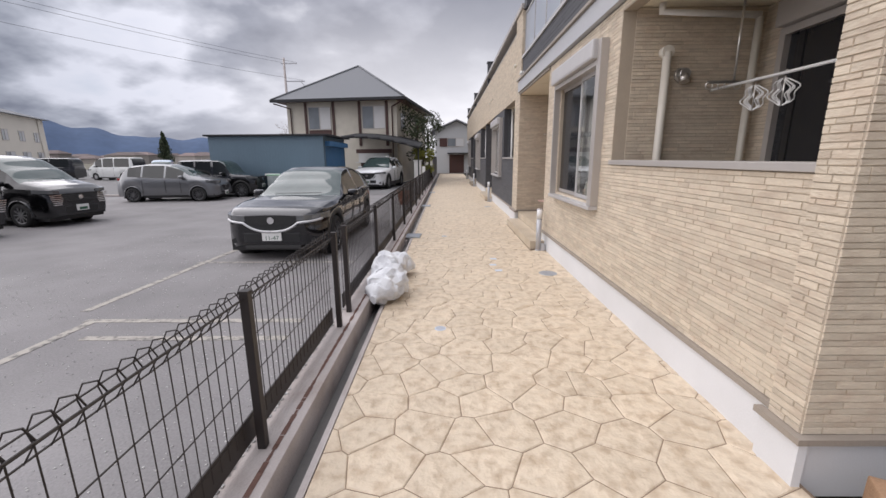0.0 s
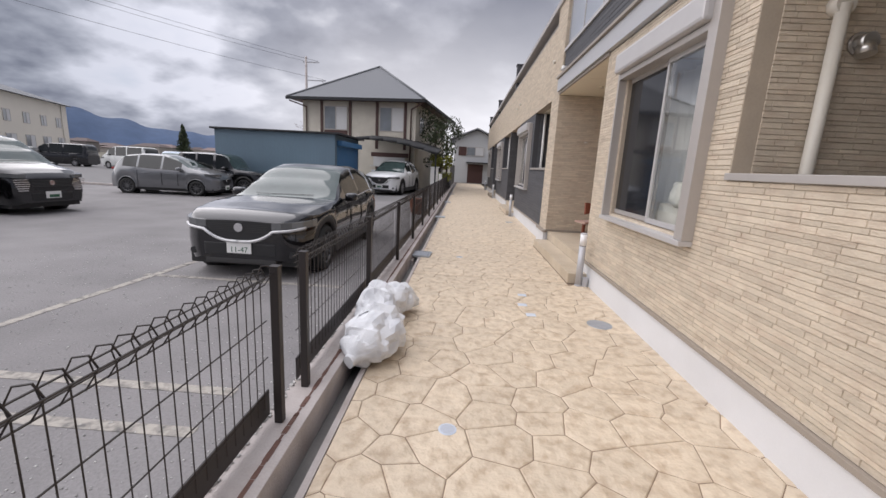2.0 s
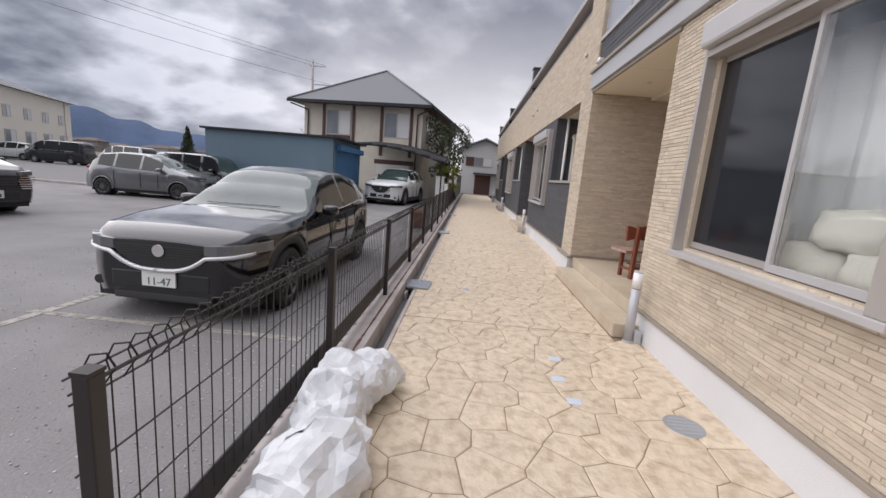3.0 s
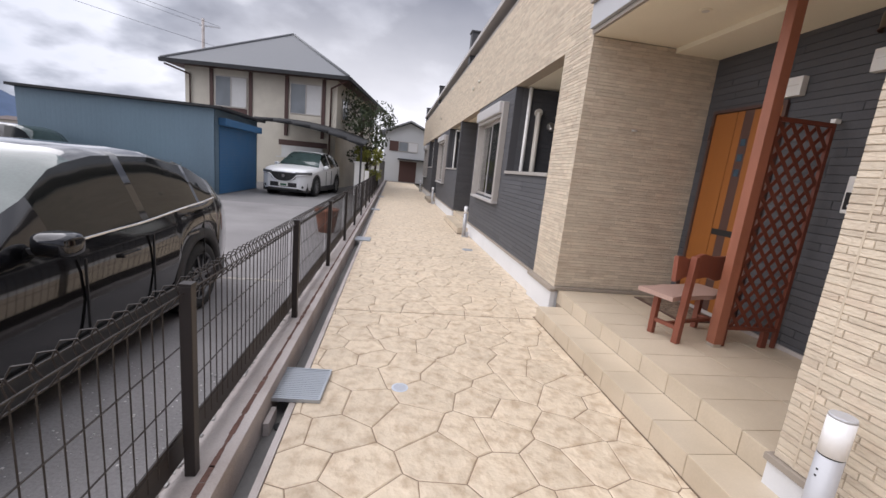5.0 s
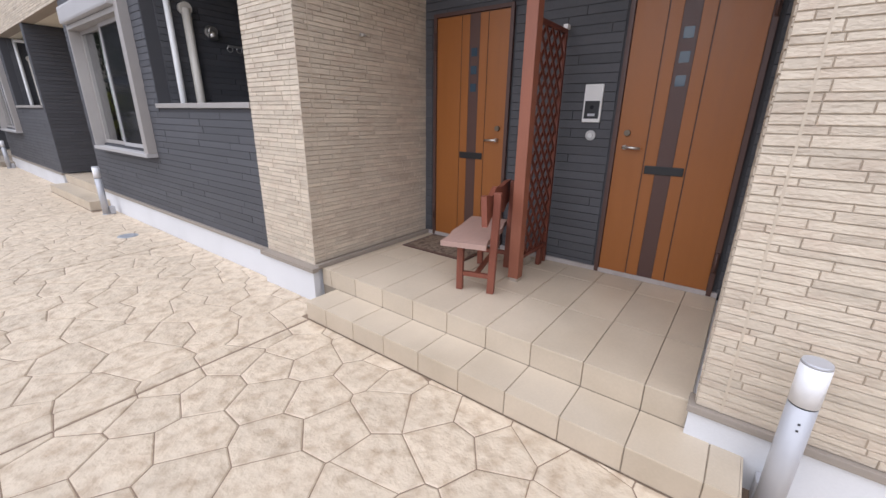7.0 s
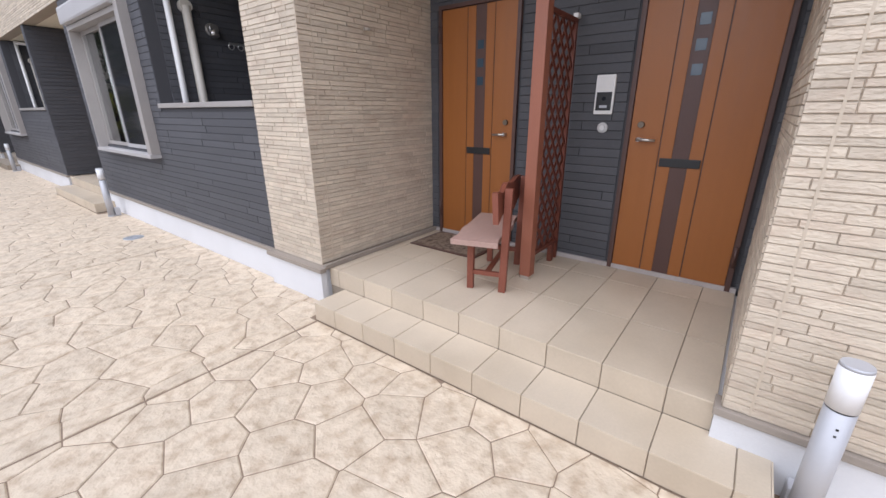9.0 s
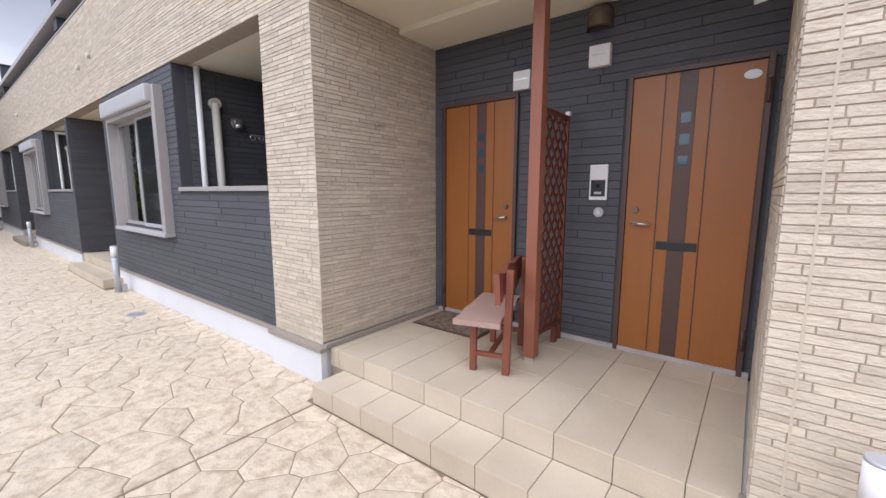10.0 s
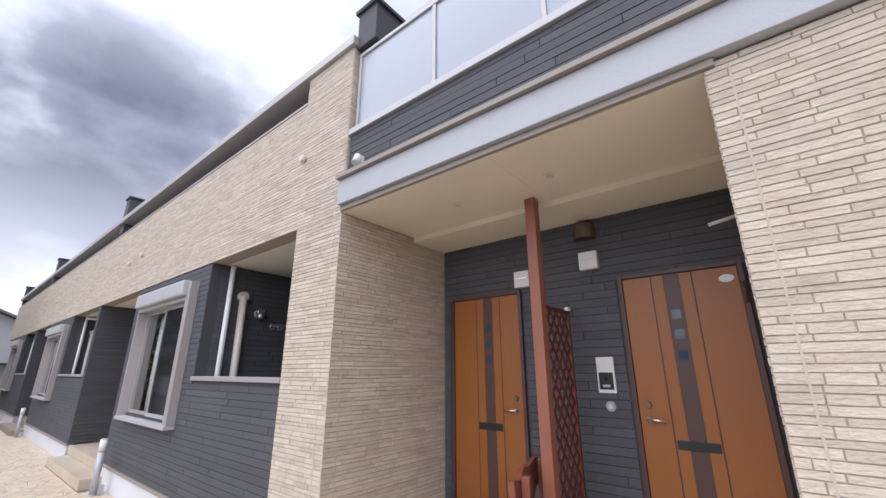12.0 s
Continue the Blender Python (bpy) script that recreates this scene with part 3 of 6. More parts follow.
# ---------- verandas ----------
struct("veranda_sill", boxes((FX - 0.03, FX + 0.2, 1.905, VY + 0.02, VN + 0.004, VN + 0.055), bevel=0.005), M_ALU, "taupe metal sill of the near veranda", "sill")
for a, b in ((11.354, 13.52), (19.62, 22.37), (28.5, 31.22)):
    struct("veranda_sill", boxes((FX - 0.02, FX + 0.2, a, b, 1.684, 1.735), bevel=0.005), M_ALU, "grey metal sill of a veranda", "sill")


def pipe(name, pts, r, mat, label, n=12, cap=0.0):
    bm = bmesh.new()
    path_tube(bm, pts, r, n)
    if cap:
        tube(bm, Vector(pts[-1]) - Vector((0, 0.02, 0)), Vector(pts[-1]) + Vector((0, 0.09, 0)), cap, n=16)
    return tagged(part(name, bm, mat), label, "pipe")


def vent(at, label):
    v = thing("wall_vent", label, "vent", at)
    bm = tube(bmesh.new(), (0, 0, 0), (0, -0.09, 0), 0.055, n=18)
    tube(bm, (0, 0.004, 0), (0, -0.012, 0), 0.075, n=18)
    part("hood", bm, M_STEEL, v)
    part("spout", tube(bmesh.new(), (0, -0.05, -0.01), (0, -0.07, -0.085), 0.05, 0.056, n=16), M_STEEL, v)


def laundry_arm(x, y):
    a = thing("laundry_hanger_rod", "steel ceiling rod with an arm for laundry poles", "laundry rod", (x, y, 3.25))
    part("ceiling_plate", tube(bmesh.new(), (0, 0, 0), (0, 0, -0.02), 0.05, n=14), M_STEEL, a)
    part("rod", tube(bmesh.new(), (0, 0, -0.02), (0, 0, -0.80), 0.011, n=8), M_STEEL, a)
    bm = boxes((-0.26, 0.12, -0.012, 0.012, -0.82, -0.795))
    for k in (-0.24, -0.12, 0.04):
        for s in range(10):
            t0, t1 = math.pi * 2 * s / 10, math.pi * 2 * (s + 1) / 10
            tube(bm, (k + 0.035 * math.cos(t0), 0, -0.84 + 0.035 * math.sin(t0)), (k + 0.035 * math.cos(t1), 0, -0.84 + 0.035 * math.sin(t1)), 0.006, n=5)
    part("arm", bm, M_STEEL, a)


pipe("drain_pipe", [(2.42, 4.46, 0.5), (2.42, 4.46, 2.8)], 0.042, M_PIPE, "beige pipe with a round cap on the veranda wall", cap=0.065)
vent((2.62, VY - 0.012, 2.58), "small steel vent cap on the veranda wall")
pipe("downpipe", [(3.32, 4.44, 0.3), (3.32, 4.44, 3.12)], 0.036, M_PIPE, "beige downpipe in the veranda corner")
pipe("ceiling_pipe", [(2.3, 4.42, 3.25), (2.3, 4.42, 3.17), (3.32, 4.44, 3.14)], 0.036, M_PIPEW, "white pipe under the veranda soffit")
laundry_arm(2.95, 4.15)
pole = thing("laundry_pole", "white steel laundry pole across the veranda", "laundry pole", (2.9, 1.95, 2.38))
part("pole_tube", tube(bmesh.new(), (0, 0, 0), (-0.02, 2.4, 0.02), 0.014, n=10), M_PIPEW, pole)
part("end_cap", tube(bmesh.new(), (-0.02, 2.4, 0.02), (-0.02, 2.43, 0.02), 0.018, n=10), M_STEEL, pole)


def claw_hanger(y):
    h = thing("shoe_hanger", "white plastic multi-loop hanger on the laundry pole", "hanger", (2.885, y, 2.385), "hangers on the pole")
    bm = bmesh.new()
    path_tube(bm, [(0, 0.016 * math.cos(a), 0.005 + 0.022 * math.sin(a)) for a in [0.3 * i - 0.4 for i in range(12)]], 0.005, 5)
    path_tube(bm, [(0, 0, -0.018), (0, 0, -0.25)], 0.007, 6)
    part("hook", bm, M_STEEL, h)
    for s in (-2, -1, 1, 2):
        bm = bmesh.new()
        pts = [(0.02 * math.sin(i), s * (0.012 + 0.062 * math.sin(math.pi * i / 12) ** 0.7), -0.25 + 0.21 * (i / 12)) for i in range(13)]
        pts += [(p[0], p[1] * 0.62, p[2] - 0.005) for p in pts[::-1][1:]]
        path_tube(bm, pts, 0.0055, 5)
        part("loop", bm, M_PIPEW, h)


claw_hanger(3.75)
claw_hanger(3.42)
sl = thing("window_5", "", "", (3.46, 3.1, 0.9))
tagged(sl, "tall dark sliding window at the back of the veranda", "window", kind="structure")
part("window_frame", boxes((-0.05, 0.1, -1.1, -1.04, 0, 2.05), (-0.05, 0.1, 1.08, 1.15, 0, 2.05), (-0.05, 0.1, -1.04, 1.08, 1.98, 2.05)), M_ALU, sl)
part("shutter_box", boxes((-0.12, 0.02, -1.1, 1.15, 2.055, 2.30), bevel=0.02), M_ALU, sl)
part("sash", boxes((0.0, 0.03, 0.9, 0.97, 0, 1.98), (0.0, 0.03, 0.04, 0.10, 0, 1.98)), M_BLACK, sl)
part("pane", boxes((0.012, 0.018, -1.04, 1.08, 0.0, 1.98)), M_DARKGLASS, sl, "dark window glass")
for y0 in (13.5, 22.35, 31.2):
    pipe("downpipe", [(2.22, y0 - 0.07, 0.5), (2.22, y0 - 0.07, 3.25)], 0.035, M_PIPEW, "white downpipe in the veranda")
    pipe("drain_pipe", [(2.44, y0 - 0.07, 0.5), (2.42, y0 - 0.07, 2.83)], 0.05, M_PIPE, "beige pipe with a round cap on the veranda wall", cap=0.07)
    vent((2.70, y0 - 0.015, 2.62), "small steel vent cap on the dark veranda wall")
    laundry_arm(3.02, y0 - 0.3)
pipe("ceiling_pipe", [(2.2, 22.2, 3.2), (2.9, 22.2, 3.18)], 0.035, M_PIPEW, "white pipe under the soffit")

# ---------- porch things ----------


def entrance_door(name, y0, y1, hinge_far, z0=0.325, H=2.28):
    """A wooden-look entrance door with a dark centre strip, three small panes and a lever handle."""
    d = tagged(thing(name, "", "", (PX, (y0 + y1) / 2, z0)), "closed honey-brown entrance door with a dark centre strip", "door", kind="structure")
    a, b = y0 - (y0 + y1) / 2, y1 - (y0 + y1) / 2
    part("door_frame", boxes((-0.035, 0.05, a, a + 0.035, 0, H), (-0.035, 0.05, b - 0.035, b, 0, H), (-0.035, 0.05, a + 0.035, b - 0.035, H - 0.035, H), bevel=0.003), M_DOORDK, d, "dark brown door frame")
    sgn = 1 if hinge_far else -1      # handle side is at -sgn
    w = b - a - 0.07
    # leaf in three boards and a dark strip, seen from the handle side
    c0 = -sgn * (w / 2)
    at = lambda f: c0 + sgn * w * f
    leaf = part("door_leaf", boxes((-0.012, 0.03, a + 0.036, b - 0.036, 0.012, H - 0.036)), M_DOORDK, d)
    for f0, f1 in ((0.005, 0.27), (0.28, 0.385), (0.525, 0.63), (0.64, 0.995)):
        p, q = sorted((at(f0), at(f1)))
        part("board", boxes((-0.02, -0.0125, p, q, 0.02, H - 0.042), bevel=0.002), M_DOOR, leaf)
    p, q = sorted((at(0.387), at(0.523)))
    part("centre_strip", boxes((-0.018, -0.0125, p, q, 0.02, H - 0.042)), M_DOORDK, leaf, "dark brown strip")
    for z in (1.55, 1.71, 1.87):
        p, q = sorted((at(0.415), at(0.495)))
        part("small_pane", boxes((-0.021, -0.0185, p, q, z, z + 0.075)), M_PANE, leaf, "small blue-grey glass pane")
    p, q = sorted((at(0.29), at(0.62)))
    part("mail_slot", boxes((-0.03, -0.0205, p, q, 0.90, 0.965), bevel=0.004), M_BLACK, leaf, "black mail slot")
    hy = at(0.09)
    bm = tube(bmesh.new(), (-0.021, hy, 1.10), (-0.065, hy, 1.10), 0.016, n=12)
    tube(bm, (-0.06, hy - sgn * 0.015, 1.10), (-0.06, hy + sgn * 0.12, 1.095), 0.012, 0.010, n=10)
    part("door_handle", bm, M_STEEL, d, "satin steel lever handle")
    bm = tube(bmesh.new(), (-0.021, hy - sgn * 0.0, 1.21), (-0.045, hy, 1.21), 0.024, n=16)
    part("lock", bm, M_BRONZE, d, "bronze lock cylinder")
    for z in (0.2, 1.95):
        part("hinge", tube(bmesh.new(), (-0.042, at(1.02), z), (-0.042, at(1.02), z + 0.16), 0.012, n=8), M_DOORDK, d)
    return d


M_PANE = material("blue_grey_pane", (0.045, 0.075, 0.105), 0.06, vary=0.1, bump=0.0)
M_BRONZE = material("bronze", (0.17, 0.135, 0.10), 0.4, 0.6, vary=0.05, bump=0.0)
d2 = entrance_door("door_2", 7.66, 8.57, False)
entrance_door("door_1", 9.547, 10.45, True)
for a, b in ((16.7, 19.5), (25.53, 28.4)):
    entrance_door("door_3", a + 0.06, a + 0.97, False)
    entrance_door("door_4", b - 1.03, b - 0.12, True)
bm = tube(bmesh.new(), (0, 0, 0), (-0.006, 0, 0), 0.05, n=24)
for v in bm.verts:
    v.co.z *= 0.62
ob = tagged(part("door_plate", bm, M_WHITE), "white oval disc on the entrance door", "sign")
ob.matrix_world = pose(PX - 0.022, 7.775, 2.475)

post = thing("porch_post", "red-brown square timber post on the porch", "post", (2.83, 9.03, 0.32))
part("shaft", boxes((-0.046, 0.046, -0.046, 0.046, 0.03, 2.932), bevel=0.006), M_POST, post)
part("post_foot", boxes((-0.038, 0.038, -0.038, 0.038, 0.0, 0.029)), M_STEEL, post, "small metal post foot")

lat = thing("lattice_screen", "red-brown timber lattice screen beside the post", "lattice", (2.90, 9.04, 0.32))
LW, LZ0, LZ1 = 0.56, 0.16, 2.01
for nm, r in (("stile", (0, 0.035, -0.015, 0.015, LZ0 - 0.16, LZ1)), ("stile", (LW - 0.035, LW, -0.015, 0.015, LZ0 - 0.16, LZ1)), ("rail", (0.036, LW - 0.036, -0.015, 0.015, LZ0, LZ0 + 0.035)), ("rail", (0.036, LW - 0.036, -0.015, 0.015, LZ1 - 0.035, LZ1))):
    part(nm, boxes(r, bevel=0.003), M_LATTICE, lat)
part("lattice_foot", boxes((LW - 0.16, LW - 0.10, -0.02, 0.02, 0.0, 0.159), bevel=0.006), M_LATTICE, lat)
for sgn in (1, -1):
    k = -2.0
    while k < 2.8:
        # one diagonal slat, clipped by the frame
        pts = []
        for i in range(81):
            u = 0.03 + (LW - 0.06) * i / 80
            z = LZ0 + k + (u if sgn > 0 else LW - u) * 1.25
            if LZ0 + 0.02 < z < LZ1 - 0.02:
                pts.append((u, z))
        if len(pts) > 6:
            (u0, z0), (u1, z1) = pts[0], pts[-1]
            L = math.hypot(u1 - u0, z1 - z0)
            bm = bmesh.new()
            box(bm, 0, L, -0.003, 0.003, -0.0165, 0.0165, m=pose(u0, 0.0055 * sgn, z0) @ Matrix.Rotation(-math.atan2(z1 - z0, u1 - u0), 4, "Y"))
            part("slat", bm, M_LATTICE, lat)
        k += 0.15
tagged(part("lattice_clip", boxes((3.43, 3.49, 9.02, 9.06, 2.332, 2.367), bevel=0.004), M_WHITE), "small white clip on top of the lattice", "clip")

# bench, facing the farther door
bn = thing("bench", "worn red-brown timber bench with a pale seat", "bench", (2.73, 9.27, 0.32), rz=17)


def plank(x0, x1, y0, y1, z0, z1, wob=0.012, n=14):
    """A live-edge board with an uneven outline."""
    bm = bmesh.new()
    cols = []
    for i in range(n + 1):
        x = x0 + (x1 - x0) * i / n
        a, b = y0 + wob * noise.noise((x * 5, 1, 7)) * 2, y1 + wob * noise.noise((x * 5, 4, 2)) * 2
        cols.append([bm.verts.new(c) for c in ((x, a, z0), (x, b, z0), (x, b, z1), (x, a, z1))])
    for p, q in zip(cols, cols[1:]):
        for k in range(4):
            bm.faces.new((p[k], q[k], q[(k + 1) % 4], p[(k + 1) % 4]))
    bm.faces.new(cols[0][::-1])
    bm.faces.new(cols[-1])
    bmesh.ops.recalc_face_normals(bm, faces=bm.faces)
    return bm


part("seat", plank(-0.44, 0.42, -0.10, 0.25, 0.385, 0.425), M_SEATWOOD, bn, "pale worn seat board")
bm = plank(-0.47, 0.44, -0.10, 0.10, -0.02, 0.02, 0.026, 22)
bmesh.ops.transform(bm, matrix=Matrix.Translation((0, -0.085, 0.69)) @ Matrix.Rotation(radians(86), 4, "X"), verts=bm.verts)
part("backrest", bm, M_RED, bn)
for x in (-0.315, 0.315):
    part("back_post", boxes((x - 0.028, x + 0.028, -0.03, 0.025, 0, 0.80), bevel=0.006), M_RED, bn).matrix_basis = Matrix.Translation((0, -0.125, 0)) @ Matrix.Rotation(radians(1.5), 4, "X")
    part("leg", boxes((x - 0.025, x + 0.025, 0.10, 0.15, 0, 0.384), bevel=0.006), M_RED, bn)
    part("stretcher", boxes((x - 0.018, x + 0.018, -0.11, 0.10, 0.12, 0.155), bevel=0.004), M_RED, bn)
part("long_stretcher", boxes((-0.297, 0.297, -0.02, 0.015, 0.125, 0.15)), M_RED, bn)

mat = thing("doormat", "brown patterned doormat on the porch tiles", "doormat", (3.2, 10.02, 0.32), rz=0)
part("mat_border", boxes((-0.27, 0.27, -0.40, 0.40, 0.0, 0.010), bevel=0.003), M_DOORDK, mat)
M_MAT = material("mat_pattern", (0.24, 0.18, 0.13), 0.95, vary=0.3, scale=22, fine=120, bump=0.5, stain=(0.07, 0.045, 0.035), stain_scale=26, stain_amount=0.95)
part("mat_field", boxes((-0.24, 0.24, -0.37, 0.37, 0.0102, 0.0135)), M_MAT, mat)

ic = thing("intercom", "white video intercom with a black camera panel", "intercom", (PX, 8.765, 1.61))
part("housing", boxes((-0.035, -0.009, -0.075, 0.075, 0, 0.30), bevel=0.008), M_WHITE, ic)
part("name_panel", boxes((-0.038, -0.0355, -0.062, 0.062, 0.18, 0.285)), M_PIPEW, ic)
part("camera_panel", boxes((-0.039, -0.0355, -0.06, 0.06, 0.03, 0.17), bevel=0.001), M_BLACK, ic, "black camera panel")
part("lens", tube(bmesh.new(), (-0.0395, 0.0, 0.12), (-0.043, 0.0, 0.12), 0.016, n=14), M_DARKGLASS, ic)
part("speaker", boxes((-0.041, -0.0395, -0.03, 0.03, 0.05, 0.07)), M_GREYMET, ic)
tap = thing("door_bell", "round chrome bell plate under the intercom", "bell", (PX, 8.755, 1.505))
part("bell_plate", tube(bmesh.new(), (-0.008, 0, 0), (-0.022, 0, 0), 0.042, n=20), M_STEEL, tap)
part("button", tube(bmesh.new(), (-0.0225, 0, 0), (-0.034, 0, 0), 0.020, n=16), M_PIPEW, tap)
for y, z, nm in ((8.80, 2.70, "near"), (9.50, 2.62, "far")):
    b = thing("wall_box", "white square switch box on the dark wall", "switch box", (PX, y, z))
    part("box_body", boxes((-0.075, -0.009, -0.085, 0.085, 0, 0.17), bevel=0.006), M_PIPEW, b)
    part("cover_slot", boxes((-0.0775, -0.0752, -0.06, 0.06, 0.09, 0.10)), M_STEEL, b)
hd = thing("vent_hood", "dark bronze hooded vent above the door", "vent", (PX, 8.82, 3.0))
bm = bmesh.new()
prev = None
for rad, z in [(0.10, 0.0), (0.10, 0.10)] + [(0.10 * math.cos(radians(q)), 0.10 + 0.09 * math.sin(radians(q))) for q in (18, 36, 54, 72, 86)]:
    q = [bm.verts.new((-0.010 - 1.15 * rad * math.sin(math.pi * k / 14), -rad * math.cos(math.pi * k / 14), z)) for k in range(15)]
    if prev:
        for k in range(14):
            bm.faces.new((prev[k], prev[k + 1], q[k + 1], q[k])).smooth = True
    prev = q
bm.faces.new(prev)
part("hood", bm, M_BRONZE, hd)
bm = bmesh.new()
path_tube(bm, [(-0.016, -0.112 * math.cos(math.pi * k / 14), 0.10 + 0.105 * math.sin(math.pi * k / 14)) for k in range(15)], 0.007, 6)
part("back_ring", bm, M_BRONZE, hd)
part("hood_rim", path_tube(bmesh.new(), [(-0.012 - 0.118 * math.sin(math.pi * k / 12), -0.103 * math.cos(math.pi * k / 12), 0.004) for k in range(13)], 0.006, 6), M_DOORDK, hd)
tagged(part("wall_stub", tube(bmesh.new(), (3.2, 7.612, 2.86), (3.2, 7.80, 2.83), 0.014, n=10), M_PIPEW), "white pipe stub on the porch side wall", "pipe")
for y in (9.6, 8.7):
    lamp = thing("downlight", "small cream recessed downlight in the soffit", "downlight", (2.5, y, 3.256))
    part("ring", tube(bmesh.new(), (0, 0, 0), (0, 0, -0.010), 0.05, n=20), M_SOFFIT, lamp)
    part("lens", tube(bmesh.new(), (0, 0, -0.0105), (0, 0, -0.013), 0.032, n=16), M_PIPE, lamp)
cm = thing("security_sensor", "small white sensor on the balcony front", "sensor", (FX + 0.03, 10.36, 3.61))
part("sensor_base", boxes((-0.03, 0.0, -0.035, 0.035, 0.10, 0.17), bevel=0.006), M_PIPEW, cm)
part("sensor_head", tube(bmesh.new(), (-0.05, 0, 0.17), (-0.075, 0, 0.08), 0.035, 0.045, n=14), M_PIPEW, cm)
part("sensor_bracket", boxes((-0.05, -0.031, -0.012, 0.012, 0.0, 0.12)), M_PIPEW, cm)
for y, z in ((11.35, 4.1), (17.0, 4.0), (17.8, 3.95), (25.8, 4.0)):
    v = tagged(part("wall_vent", tube(bmesh.new(), (FX - 0.012, y, z), (FX - 0.06, y, z), 0.045, 0.035, n=14), M_PIPE), "small beige vent on the parapet wall", "vent")
tagged(part("wall_tap", tube(tube(bmesh.new(), (2.6, 10.565, 2.3), (2.6, 10.52, 2.3), 0.012, n=8), (2.57, 10.535, 2.3), (2.63, 10.535, 2.3), 0.012, n=8), M_STEEL), "small steel hook on the tiled porch wall", "hook")

# ---------- path things ----------


def bollard(x, y):
    b = thing("bollard_light", "grey path bollard lamp with a milky white top", "bollard lamp", (x, y, 0), "bollard lamps along the path")
    part("tube", tube(bmesh.new(), (0, 0, 0.02), (0, 0, 0.60), 0.048, n=24), M_GREYMET, b)
    part("base", tube(bmesh.new(), (0, 0, 0), (0, 0, 0.02), 0.055, n=20), M_GREYMET, b)
    part("seam", tube(bmesh.new(), (0, 0, 0.60), (0, 0, 0.607), 0.046, n=20), M_BLACK, b)
    part("diffuser", tube(bmesh.new(), (0, 0, 0.607), (0, 0, 0.778), 0.049, n=24), M_MILK, b, "milky white diffuser")
    part("cap", tube(bmesh.new(), (0, 0, 0.778), (0, 0, 0.79), 0.0495, 0.046, n=24), M_GREYMET, b)
    for z in (0.50, 0.53):
        part("screw", boxes((-0.05, -0.046, -0.004, 0.004, z, z + 0.008)), M_BLACK, b)
    part("box_foot", boxes((0.045, 0.12, -0.05, 0.05, 0.0, 0.13), bevel=0.008), M_GREYMET, b)


for x, y in ((1.80, 7.27), (1.76, 16.02), (1.76, 24.9), (1.76, 33.8)):
    bollard(x, y)


def round_drain(x, y, r, label, mat_, bars):
    d = thing("drain_cover", label, "drain cover", (x, y, 0.0))
    part("ring", tube(tube(bmesh.new(), (0, 0, -0.004), (0, 0, 0.005), r, n=28), (0, 0, 0.005), (0, 0, 0.0062), r * 0.86, n=28), mat_, d)
    for k in range(bars):
        u = (k + 0.5) / bars * 2 - 1
        L = math.sqrt(max(0, 1 - u * u)) * r * 0.8
        part("slot", boxes((-L, L, u * r * 0.8 - r * 0.04, u * r * 0.8 + r * 0.04, 0.0063, 0.008)), M_GREYMET, d)


round_drain(0.0, 3.70, 0.058, "small round pale plastic drain cover in the path", M_PLASTIC, 7)
round_drain(0.02, 8.73, 0.062, "small round pale plastic drain cover in the path", M_PLASTIC, 8)
round_drain(1.605, 5.71, 0.135, "round grey inspection cover in the path", M_GRATE, 5)
round_drain(1.55, 14.3, 0.12, "round grey inspection cover in the path", M_GRATE, 5)
for x, y in ((0.88, 5.88), (0.83, 6.22), (0.88, 6.62)):
    tagged(part("valve_cover", boxes((x - 0.055, x + 0.055, y - 0.045, y + 0.045, -0.003, 0.006), bevel=0.002), M_PLASTIC), "small square pale valve cover in the path", "valve cover", "valve covers")
gr = thing("drain_grating", "square galvanised grating over the drain pit", "grating", (-0.715, 8.72, 0.0), rz=-3)
part("rim", boxes((-0.2, 0.2, -0.21, -0.195, 0.004, 0.03), (-0.2, 0.2, 0.195, 0.21, 0.004, 0.03), (-0.2, -0.185, -0.194, 0.194, 0.004, 0.03), (0.185, 0.2, -0.194, 0.194, 0.004, 0.03)), M_GRATE, gr)
part("tray", boxes((-0.184, 0.184, -0.194, 0.194, 0.004, 0.018)), M_GRATE, gr)
for i in range(16):
    y = -0.18 + i * 0.024
    part("bar", boxes((-0.184, 0.184, y, y + 0.018, 0.0185, 0.024)), M_GRATE, gr)
for yy in (14.6, 20.5, 26.4):
    g2 = thing("drain_grating", "square galvanised grating over the drain pit", "grating", (-0.715, yy, 0.0))
    part("tray", boxes((-0.19, 0.19, -0.2, 0.2, 0.004, 0.026), bevel=0.004), M_GRATE, g2)
pit = thing("drain_pit", "small concrete drain pit with a dark opening", "drain", (-0.72, 8.40, -0.11))
part("pit_rim", boxes((-0.115, -0.08, -0.09, 0.09, 0.002, 0.09), (0.0, 0.03, -0.09, 0.09, 0.002, 0.09)), M_CURB, pit)
part("pit_hole", tube(bmesh.new(), (-0.04, 0, 0.002), (-0.04, 0, 0.012), 0.035, n=16), M_BLACK, pit)

